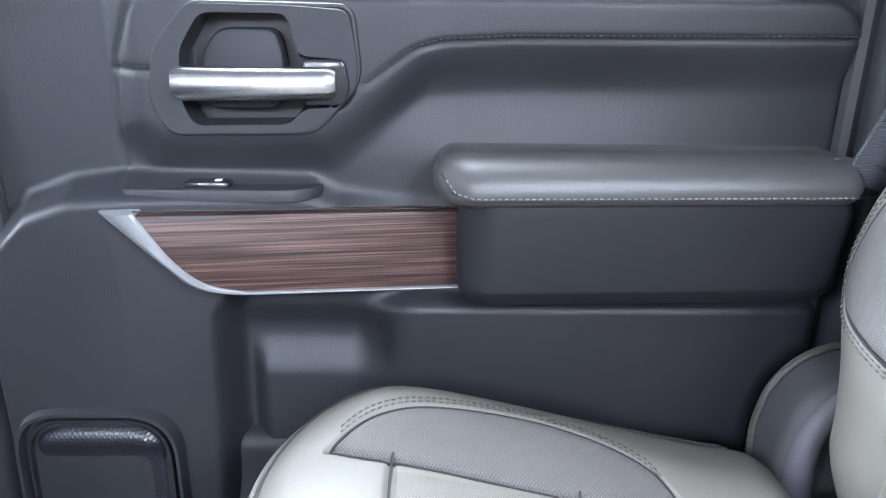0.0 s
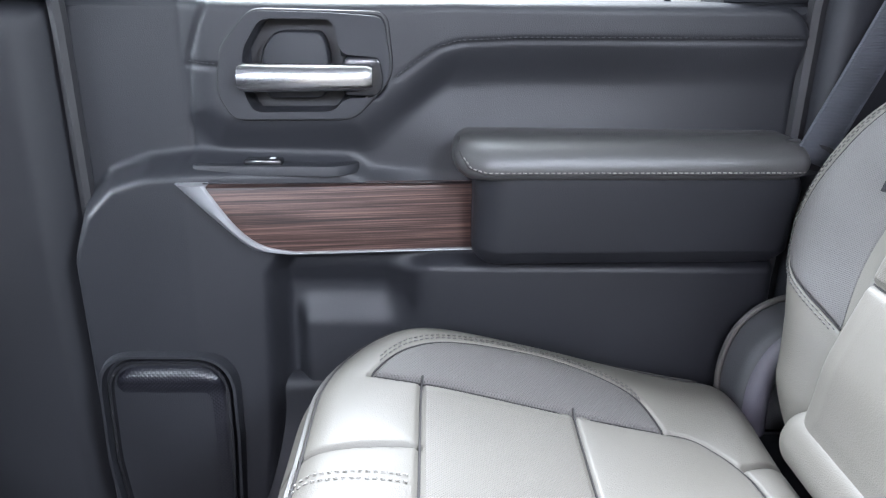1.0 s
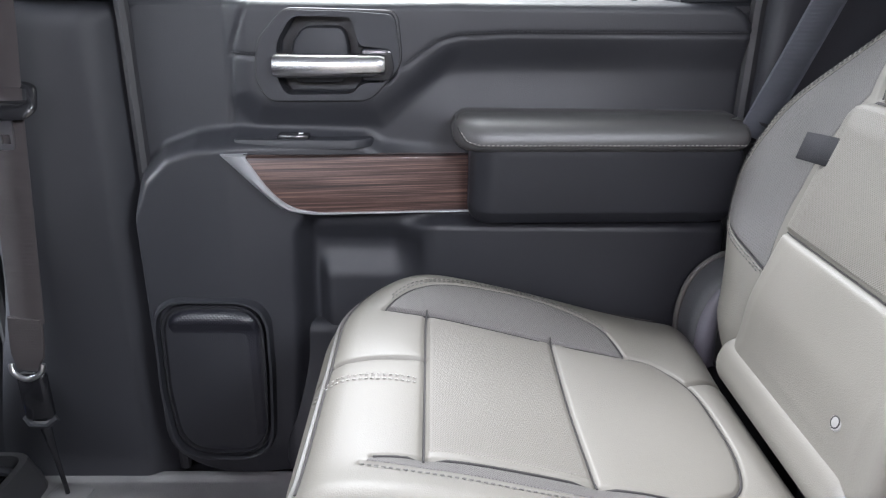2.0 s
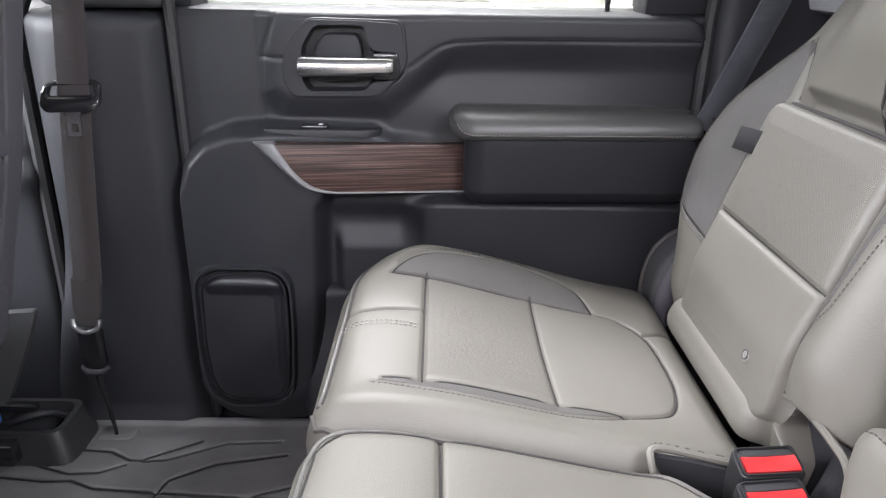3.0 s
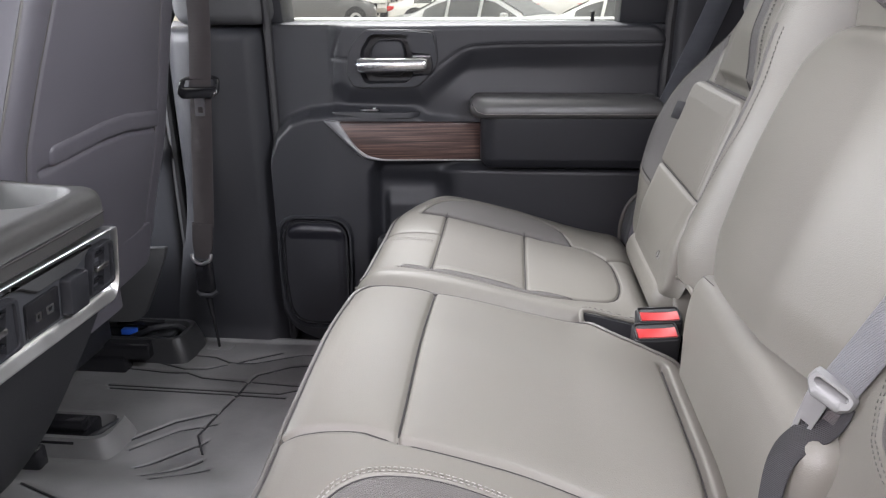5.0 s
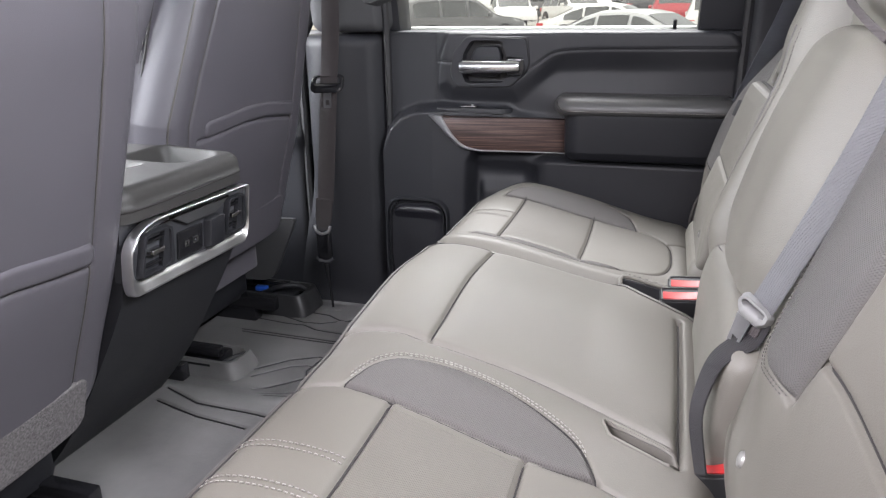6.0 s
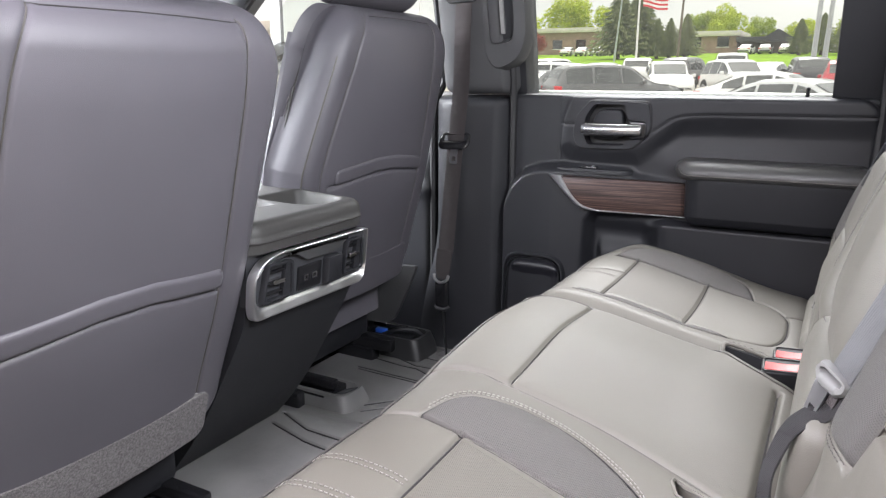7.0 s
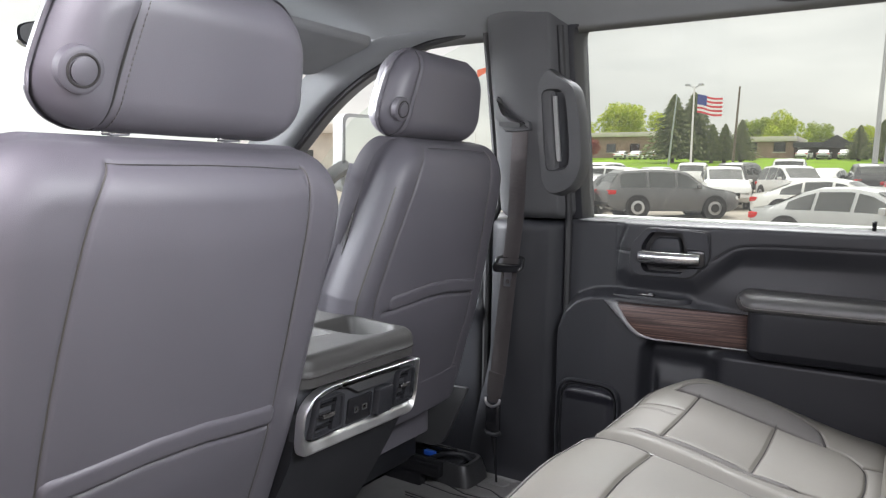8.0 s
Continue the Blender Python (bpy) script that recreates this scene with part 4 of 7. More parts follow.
rs.build("cushion", LEATHER, seat_r, nu=300, nv=300)
rs.patch([(-0.026, 0.604), (0.126, 0.604)], [(-0.026, 0.331), (0.126, 0.335)], "seat_insert", LEATHER_RIB, seat_r, "finely perforated grey leather insert")
rs.patch(OUT_SEAM, OUT_ARC, "bolster_insert", LEATHER_PERF, seat_r, "perforated grey leather side panel", nu=60, nv=150, inset=0.001)
rs.patch(IN_SEAM, IN_ARC, "ribbon_insert", LEATHER_PERF, seat_r, nu=24, nv=150)
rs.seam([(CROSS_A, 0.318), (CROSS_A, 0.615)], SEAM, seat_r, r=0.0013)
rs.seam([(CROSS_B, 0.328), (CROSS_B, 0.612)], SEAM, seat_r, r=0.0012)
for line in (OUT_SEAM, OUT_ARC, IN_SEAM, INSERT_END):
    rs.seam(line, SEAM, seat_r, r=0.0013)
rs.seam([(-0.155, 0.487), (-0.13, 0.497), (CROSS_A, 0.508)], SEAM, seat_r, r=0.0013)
for off in (0.0045, 0.010):
    rs.stitch([(x - off * 0.3, y + off) for x, y in OUT_ARC[4:-4]], THREAD_DARK, seat_r)
for y0 in (0.462, 0.453):
    rs.stitch([(-0.150, y0 - 0.008), (-0.12, y0 - 0.002), (CROSS_A - 0.004, y0)], THREAD, seat_r, r=0.0007)
rs.stitch([(x, y - 0.004) for x, y in IN_ARC], THREAD_DARK, seat_r)
R_EDGE = [(-0.143, 0.285), (-0.141, 0.36), (-0.139, 0.50), (-0.137, 0.66), (-0.127, 0.712), (-0.055, 0.732), (0.10, 0.732), (0.30, 0.728)]
rs.seam(smooth(R_EDGE), PIPING, seat_r, r=0.0028, lift=0.0012, name="piping")
# Dark tube paints the shadow line beside the piping.
rs.seam([(x + 0.005, y - 0.004 * (y > 0.7)) for x, y in R_EDGE], SEAM, seat_r, r=0.0014, lift=0.001)
rs.seam([(-0.150, 0.285), (-0.142, 0.26), (-0.12, 0.247), (-0.05, 0.243), (0.0, 0.243), (0.22, 0.243)], PIPING, seat_r, r=0.0035, lift=0.0, name="piping")

seat_l = thing("car_bench", "wide grey leather rear bench with plain fold-down middle back", "car seat", group="rear bench")
MID_A = -0.010
MID_SIDE = smooth([(-0.135, -0.178), (-0.10, -0.172), (-0.05, -0.168), (MID_A, -0.175), (0.12, -0.180), (0.227, -0.208), (0.309, -0.24)])
L_SEAM = smooth([(-0.075, -0.308), (-0.03, -0.314), (0.05, -0.320), (0.15, -0.331), (0.228, -0.333)])
L_ARC = smooth([(-0.075, -0.308), (-0.066, -0.288), (-0.05, -0.262), (-0.012, -0.238), (0.04, -0.228), (0.10, -0.236), (0.16, -0.262), (0.205, -0.292), (0.228, -0.333)])
L_OUT_SEAM = [(-0.075, -0.622), (0.0, -0.612), (0.13, -0.608), (0.222, -0.612)]
L_OUT_ARC = mirror_y(OUT_ARC)


def left_h(a, b):
    z = cushion_base(a) + 0.010 * step(b, -0.24, -0.15)
    z = z + 0.022 * np.exp(-((b + 0.675) / 0.05) ** 2) * step(a, -0.15, -0.05) * (1 - 0.75 * step(a, 0.10, 0.28))
    z = z + 0.012 * np.exp(-((b + 0.245) / 0.05) ** 2) * step(a, -0.12, -0.02)
    z = z + 0.016 * np.exp(-((b - 0.03) / 0.14) ** 2) * (1 - step(a, 0.2, 0.34)) + 0.012 * step(a, 0.18, 0.30) * step(b, -0.2, -0.1)
    pocket = poly_mask(a, b, [(0.228, -0.230), (0.252, -0.234), (0.305, -0.252), (0.309, -0.264), (0.300, -0.273), (0.236, -0.257)], 0.004)
    notch = poly_mask(a, b, [(0.205, 0.26), (0.222, 0.205), (0.26, 0.168), (0.30, 0.142), (0.38, 0.115), (0.38, 0.26)], 0.006)
    return z - 0.12 * notch - 0.030 * pocket - 0.010 * np.exp(-(((a - 0.12) / 0.14) ** 2 + ((b + 0.47) / 0.12) ** 2))


ls = Pad(-0.154, 0.36, -0.752, 0.229, top_z, left_h, rim=0.045, corner=0.05, thick=-0.17, puff=0.0045, reach=0.024, seams=(
    ([(MID_A, -0.176), (MID_A, 0.222)], 0.0028, 0.006), (MID_SIDE, 0.0042, 0.0075), (L_SEAM, 0.0025, 0.0055), (L_ARC, 0.0027, 0.004, 1),
    (L_OUT_SEAM, 0.0025, 0.0055), (L_OUT_ARC, 0.0027, 0.006), ([(0.312, 0.10), (0.312, -0.27)], 0.005, 0.010),
    ([(MID_A, -0.314), (MID_A, -0.612)], 0.0028, 0.006), ([(0.150, -0.331), (0.150, -0.608)], 0.0025, 0.0055), (mirror_y(INSERT_END), 0.0025, 0.0055),
    ([(-0.15, -0.318), (-0.105, -0.312), (-0.075, -0.308)], 0.0027, 0.006),
    ))
ls.build("cushion", LEATHER, seat_l, nu=290, nv=540)
ls.patch([(MID_A + 0.004, -0.320), (0.146, -0.337)], [(MID_A + 0.004, -0.606), (0.146, -0.602)], "seat_insert", LEATHER_RIB, seat_l, "finely perforated grey leather insert")
ls.patch(L_SEAM, L_ARC, "bolster_insert", LEATHER_PERF, seat_l, "perforated grey leather side panel", nu=60, nv=150, inset=0.001)
ls.patch(L_OUT_SEAM, L_OUT_ARC, "bolster_insert", LEATHER_PERF, seat_l, nu=60, nv=150)
ls.seam([(MID_A, -0.174), (MID_A, 0.220)], SEAM, seat_l, r=0.0014)
ls.seam(MID_SIDE, SEAM, seat_l, r=0.0016, lift=0.0022)
ls.seam([(MID_A, -0.314), (MID_A, -0.612)], SEAM, seat_l)
ls.seam([(0.150, -0.331), (0.150, -0.608)], SEAM, seat_l, r=0.0012)
for line in (L_SEAM, L_ARC, mirror_y(INSERT_END), [(-0.15, -0.318), (-0.105, -0.312), (-0.075, -0.308)]):
    ls.seam(line, SEAM, seat_l, r=0.0011)
ls.seam([(0.312, 0.10), (0.312, -0.27)], SEAM, seat_l, r=0.0013, lift=0.001)
for off in (0.0045, 0.0095):
    ls.stitch([(x - off * 0.3, y + off) for x, y in L_ARC[4:-4]], THREAD, seat_l)
for y0 in (-0.432, -0.441, -0.494, -0.503):
    ls.stitch([(-0.146, y0 - 0.012), (-0.10, y0 - 0.006), (MID_A - 0.004, y0)], THREAD, seat_l, r=0.0008)
L_EDGE = [(-0.139, -0.70), (-0.135, -0.40), (-0.136, -0.20), (-0.136, 0.10), (-0.133, 0.175), (-0.105, 0.208), (0.0, 0.213), (0.190, 0.213), (0.215, 0.203), (0.255, 0.162), (0.295, 0.136), (0.345, 0.115)]
ls.seam(smooth(L_EDGE), PIPING, seat_l, r=0.0030, lift=0.0013, name="piping")
# Painted shadow line along the wide cushion's piping.
ls.seam([(x + 0.005, y - 0.005 * (y > 0.18)) for x, y in L_EDGE], SEAM, seat_l, r=0.0014, lift=0.001)
# the pocket's leather flap beside the buckles
pocket_line = spline([(0.222, 0.226, 0.352), (0.214, 0.234, 0.378), (0.2165, 0.246, 0.3865), (0.235, 0.250, 0.3845), (0.27, 0.250, 0.376), (0.33, 0.250, 0.362)], 6)
tube("pocket_rim", pocket_line, 0.0042, LEATHER, seat_r, "rolled leather rim of the buckle pocket")
bm = bmesh.new()
for p, q in zip(pocket_line[6::2], pocket_line[7::2]):
    up_m = Vector((0, 0.004, 0.0035))
    bm_tube(bm, [p + up_m, q.lerp(p, 0.25) + up_m], 0.0008, 4)
part("stitching", bm, THREAD_DARK, seat_r)
plate("pocket_wall", [(0.216, 0.25), (0.2165, 0.384), (0.26, 0.376), (0.33, 0.359), (0.37, 0.349), (0.37, 0.25)], 0.238, 0.2455, lambda u, v, w: (u, w, v), CLOTH_AND_SHADE, seat_r, "black cloth lining beside the buckles", bevel=0.0)
mesh_ob("pocket_gusset", [(0.216, 0.240, 0.382), (0.222, 0.214, 0.35), (0.262, 0.236, 0.30), (0.225, 0.236, 0.30), (0.212, 0.234, 0.38), (0.218, 0.210, 0.345)], [(0, 1, 2), (0, 2, 3), (0, 4, 5), (0, 5, 1), (4, 3, 2), (4, 2, 5), (1, 5, 2), (0, 3, 4)], PIPING, seat_r, "grey cloth gusset of the pocket", smooth=False)
box("pocket_floor", (0.205, 0.10, 0.22), (0.40, 0.2365, 0.272), CLOTH_AND_SHADE, seat_l, bevel=0.004)
box("seat_pan", (-0.12, -0.72, 0.10), (0.36, 0.74, 0.175), PLASTIC_BLACK, None, bevel=0.02)
bpy.data.objects["seat_pan"].parent = seat_l

# backrests, in their leaning plane: a runs up the back, b across
BACK_T = radians(18)
BACK_O = (0.370, 0.0, 0.400)


def back_place(a, b, n):
    return BACK_O[0] + a * math.sin(BACK_T) - n * math.cos(BACK_T), b, BACK_O[2] + a * math.cos(BACK_T) + n * math.sin(BACK_T)


def taper_place(a, b, n):
    """As back_place, with a bolster that swells outwards a third of the way up and draws in above."""
    edge = sum(np.interp(a + d, [-0.075, -0.03, 0.0, 0.06, 0.09, 0.115, 0.16, 0.22, 0.28, 0.33, 0.395, 0.46, 0.74], [0.61, 0.64, 0.66, 0.685, 0.70, 0.725, 0.758, 0.767, 0.752, 0.712, 0.652, 0.63, 0.61]) for d in np.linspace(-0.02, 0.02, 5)) / 5
    w = np.maximum(np.abs(b) - 0.45, 0)
    return back_place(a, np.sign(b) * (np.minimum(np.abs(b), 0.45) + w * (edge - 0.45) / 0.295), n)


back_r = seat_r
BUCKLE_GAP = [(0.010, 0.297), (0.024, 0.290), (0.033, 0.268), (0.037, 0.22), (0.034, 0.16), (0.02, 0.10), (-0.12, 0.09), (-0.12, 0.225), (-0.02, 0.245)]


BACK_OUT = smooth([(0.092, 0.608), (0.107, 0.655), (0.120, 0.686), (0.135, 0.696), (0.155, 0.697), (0.19, 0.690), (0.25, 0.682), (0.33, 0.684), (0.395, 0.690)])


def back_r_h(a, b):
    z = 0.012 + 0.030 * np.exp(-((b - 0.675) / 0.055) ** 2) * (0.4 + 0.6 * step(a, 0.0, 0.12)) * (1 - 0.9 * step(a, 0.18, 0.42)) - 0.035 * step(a, 0.26, 0.55) * step(b, 0.50, 0.64) + 0.034 * np.exp(-((b - 0.240) / 0.045) ** 2) * step(a, 0.0, 0.10)
    z = z - 0.030 * step(-a, -0.02, 0.06) + 0.022 * step(a, 0.325, 0.42) * np.exp(-((b - 0.40) / 0.20) ** 2)
    return z - 0.02 * poly_mask(a, b, [(-0.005, 0.29), (-0.005, 0.585), (0.33, 0.565), (0.33, 0.275)], 0.010) - 0.09 * poly_mask(a, b, BUCKLE_GAP, 0.006)


br = Pad(-0.075, 0.74, 0.172, 0.745, taper_place, back_r_h, rim=0.05, corner=0.06, thick=0.10, puff=0.004, reach=0.03, seams=(
    ([(0.34, 0.383), (0.74, 0.430)], 0.0027, 0.004, 1), ([(0.34, 0.342), (0.74, 0.389)], 0.0027, 0.003, 1),
    ([(0.318, 0.575), (0.345, 0.598), (0.375, 0.640), (0.40, 0.69)], 0.0025, 0.0055), ([(0.11, 0.300), (0.18, 0.268), (0.30, 0.246), (0.45, 0.24)], 0.0027, 0.003, 1),
    (BACK_OUT, 0.0027, 0.0035, 1)))
br.build("backrest", LEATHER, back_r, nu=300, nv=220)
br.patch([(0.093, 0.604), (0.13, 0.600), (0.20, 0.592), (0.32, 0.592), (0.36, 0.625), (0.392, 0.668)], BACK_OUT, "bolster_insert", LEATHER_PERF_UP, back_r, "perforated grey leather side panel", nu=60, nv=150, inset=0.001)
br.patch([(0.10, 0.296), (0.18, 0.262), (0.30, 0.244), (0.42, 0.238)], [(0.085, 0.290), (0.15, 0.248), (0.28, 0.229), (0.42, 0.225)], "ribbon_insert", LEATHER_PERF_UP, back_r, nu=24, nv=150)
br.patch([(0.322, 0.382), (0.73, 0.429)], [(0.322, 0.342), (0.73, 0.389)], "ribbon_insert", LEATHER_PERF_UP, back_r, nu=24, nv=150)
br.seam([(0.318, 0.382), (0.73, 0.430)], SEAM, back_r)
for d in (0.338, 0.330):
    br.stitch([(0.322, d), (0.73, d + 0.047)], THREAD_DARK, back_r)
br.seam([(0.318, 0.575), (0.345, 0.598), (0.375, 0.640), (0.40, 0.69)], SEAM, back_r)
br.seam(BACK_OUT, SEAM, back_r, r=0.0012)
for off in (0.005, 0.011):
    br.stitch([(x - off * 0.35, y + off * 0.9) for x, y in BACK_OUT], THREAD_DARK, back_r)
br.stitch([(0.085, 0.282), (0.15, 0.242), (0.28, 0.223), (0.42, 0.219)], THREAD_DARK, back_r)
flap = Pad(-0.012, 0.310, 0.274, 0.562, back_place, lambda a, b: 0.042 - 0.012 * step(-a, -0.08, 0.0) + 0 * b, rim=0.010, corner=0.026, thick=0.0, puff=0.005, reach=0.03,
           seams=(([(0.151, 0.274), (0.151, 0.562)], 0.003, 0.006),))
fl = flap.build("storage_panel", LEATHER, back_r, "raised grey leather panel with a cross seam", nu=90, nv=80)
flap.patch([(0.156, 0.558), (0.304, 0.555)], [(0.156, 0.278), (0.304, 0.281)], "upper_insert", LEATHER_RIB_UP, fl, nu=70, nv=90)
flap.seam([(0.151, 0.278), (0.151, 0.558)], SEAM, fl, r=0.0012)
# Near-black tube paints the shade in the gap around the panel.
tube("panel_edge_shade", flap.line([(0.02, 0.564), (0.28, 0.564), (0.301, 0.556), (0.311, 0.538), (0.312, 0.296), (0.304, 0.281), (0.29, 0.275), (0.03, 0.273)], -0.006), 0.003, SEAM, fl)
roll = Pad(-0.05, 0.014, 0.285, 0.585, back_place, lambda a, b: 0.036 + 0 * a, rim=0.028, corner=0.03, thick=0.03)
roll.build("bottom_roll", LEATHER, back_r, nu=30, nv=70)
for s, y in ((0.035, 0.606), (0.040, 0.338)):
    c = Vector([float(v) for v in back_place(s, y, 0.0385 if y < 0.5 else 0.0155)])
    nrm = Vector((-math.cos(BACK_T), 0, math.sin(BACK_T)))
    snap = tube("snap_button", [c - nrm * 0.006, c, c + nrm * 0.003, c + nrm * 0.0045], [0.009, 0.009, 0.0075, 0.003], DULL_METAL, back_r, "round metal snap button", n=16)
    tube("button_ring", [c + nrm * 0.0035 + Vector((math.sin(BACK_T) * math.cos(k), 0, math.cos(BACK_T) * math.cos(k))) * 0.0055 + Vector((0, 1, 0)) * math.sin(k) * 0.0055 for k in np.linspace(0, 6.28, 16, endpoint=False)], 0.0009, SEAM, snap, n=5, closed=True)
ribbon("pull_strap", [back_place(0.250 - (y - 0.54) * 0.1, y, 0.044 + 0.004 * math.sin((0.605 - y) * 40)) for y in np.linspace(0.50, 0.602, 12)], 0.032, (math.sin(BACK_T), 0, math.cos(BACK_T)), CLOTH_AND_SHADE, back_r, "dark folded pull strap")
pod = round_poly([(0.350, 0.29), (0.346, 0.362), (0.358, 0.410), (0.384, 0.440), (0.424, 0.456), (0.47, 0.44), (0.47, 0.29)], [0.01, 0.03, 0.03, 0.03, 0.03, 0.03, 0.01])
plate("hinge_cover", pod, 0.700, 0.757, lambda u, v, w: (u, 1.457 - w, v), PILLAR_GREY, back_r, "grey moulded hinge cover", bevel=0.014, seg=4)
tube("cover_piping", [(u - 0.003, 0.755, v + 0.003) for u, v in pod[1:-6]], 0.004, PIPING, back_r)
tube("cover_roll", spline([(0.372, 0.705, 0.30), (0.371, 0.705, 0.36), (0.384, 0.705, 0.402), (0.408, 0.703, 0.425), (0.44, 0.70, 0.436)], 6), 0.016, LEATHER_SIDE, back_r, "smooth grey roll inside the hinge cover", n=14)

back_m = seat_l
# Black plate puts the shade of this leather recess into its colour.
plate("gap_shade", round_poly(BUCKLE_GAP, 0.006), -0.075, -0.034, lambda u, v, w: tuple(float(q) for q in back_place(u, v, w)), CLOTH_AND_SHADE, seat_r, "shaded leather gap between the two backrests, painted black")
tube("arch_rim", spline([Vector([float(q) for q in back_place(u, v, n)]) for u, v, n in ((-0.01, 0.292, 0.004), (0.012, 0.293, 0.010), (0.029, 0.280, 0.017), (0.040, 0.255, 0.021), (0.044, 0.22, 0.021), (0.041, 0.185, 0.017), (0.034, 0.155, 0.014), (0.005, 0.128, 0.012), (-0.05, 0.108, 0.006))], 6), 0.0045, LEATHER, seat_r, "rolled leather edge over the buckles")
tube("belt_stalk", [(0.372, 0.185, 0.33), (0.392, 0.19, 0.385), (0.408, 0.20, 0.42)], 0.020, CLOTH_AND_SHADE, seat_r, n=12)
bmid = Pad(0.045, 0.440, -0.226, 0.166, back_place, lambda a, b: 0.034 - 0.014 * step(-a, -0.16, -0.08) + 0.014 * np.exp(-((a - 0.27) / 0.15) ** 2) - 0.045 * step(-b, 0.06, 0.20) + 0.01 * np.exp(-((b - 0.05) / 0.12) ** 2), rim=0.05, corner=0.075, thick=0.06)
bmid.build("armrest_pad", LEATHER, back_m, nu=110, nv=100)
bmr = Pad(-0.085, 0.098, -0.268, 0.122, lambda a, b, n: back_place(a, b + 0.03 * np.clip(a / 0.09, -1, 1) * np.clip(b / 0.12, 0, 1), n), lambda a, b: 0.047 - 0.026 * step(-a, -0.06, 0.08) + 0 * b, rim=0.026, corner=0.03, thick=0.06)
bmr.build("bottom_roll", LEATHER, back_m, nu=50, nv=90)
bmr.stitch([(0.082, 0.115), (0.090, 0.10), (0.093, 0.07)], THREAD_DARK, back_m)
bmu = Pad(0.40, 0.74, -0.200, 0.150, back_place, lambda a, b: 0.015 + 0.02 * step(a, 0.43, 0.5) + 0 * b, rim=0.04, corner=0.05, thick=0.10)
bmu.build("upper_back", LEATHER, back_m, nu=50, nv=60)
loop_pts = spline([Vector([float(v) for v in back_place(a, y, n)]) for a, y, n in ((0.422, -0.165, 0.034), (0.434, -0.12, 0.048), (0.446, -0.06, 0.052), (0.455, 0.0, 0.050), (0.461, 0.03, 0.046), (0.452, 0.0, 0.044), (0.440, -0.07, 0.044), (0.420, -0.165, 0.030))], 8)
ribbon("pull_loop", loop_pts, 0.008, facing(loop_pts, (-0.75, -0.2, 0.6)), WEB_DARK, back_m, "dark fabric pull loop")
# Dark cloth patch also paints the shade inside the shallow slot.
ls.patch([(0.229, -0.231), (0.253, -0.2355), (0.304, -0.253), (0.308, -0.262)], [(0.237, -0.2555), (0.262, -0.263), (0.299, -0.272), (0.307, -0.266)], "slot_lining", CLOTH_AND_SHADE, seat_l, "dark slot in the cushion", nu=50, nv=80, lift=0.005, tuck=0.0, inset=0.0)
ls.seam([(0.226, -0.228), (0.252, -0.232), (0.306, -0.250), (0.312, -0.264), (0.301, -0.276), (0.235, -0.260), (0.226, -0.240), (0.226, -0.228)], LEATHER, seat_l, r=0.0024, lift=0.0008, name="slot_rim")

back_l = seat_l


def back_l_h(a, b):
    z = 0.012 + 0.030 * np.exp(-((b + 0.68) / 0.05) ** 2) * (0.4 + 0.6 * step(a, 0.0, 0.12)) + 0.022 * np.exp(-((b + 0.34) / 0.07) ** 2) * step(a, 0.02, 0.14)
    return z - 0.02 * step(-a, -0.02, 0.06)


L_BOL_IN = [(0.128, -0.393), (0.125, -0.345), (0.135, -0.304), (0.155, -0.279), (0.190, -0.264), (0.26, -0.258), (0.38, -0.256), (0.70, -0.255)]
L_BOL_OUT = [(0.128, -0.397), (0.154, -0.400), (0.180, -0.404), (0.25, -0.410), (0.35, -0.410), (0.70, -0.40)]
bl = Pad(-0.075, 0.74, -0.745, -0.160, taper_place, back_l_h, rim=0.045, corner=0.05, thick=0.10, puff=0.005, reach=0.03, seams=(
    (L_BOL_IN, 0.003, 0.004, 1), (L_BOL_OUT, 0.005, 0.006), ([(0.174, -0.405), (0.174, -0.64)], 0.003, 0.006)))
bl.build("backrest", LEATHER, back_l, nu=300, nv=240)
bl.patch(L_BOL_IN, L_BOL_OUT, "bolster_insert", LEATHER_PERF_UP, back_l, "perforated grey leather side panel", nu=70, nv=260, inset=0.001)
for off in (0.005, 0.011):
    bl.stitch([(a - off * 0.5, b + off * 0.8) for a, b in L_BOL_IN], THREAD_DARK, back_l, length=0.003, gap=0.003, r=0.0005)
bl.seam(L_BOL_OUT, PIPING, back_l, r=0.0015, lift=0.0022)
bl.seam([(0.174, -0.405), (0.174, -0.64)], SEAM, back_l, r=0.0012)
c = Vector([float(v) for v in back_place(0.03, -0.352, 0.017)])
tube("snap_button", [c - nrm * 0.006, c, c + nrm * 0.003, c + nrm * 0.0045], [0.009, 0.009, 0.0075, 0.003], DULL_METAL, back_l, "round metal snap button", n=16)


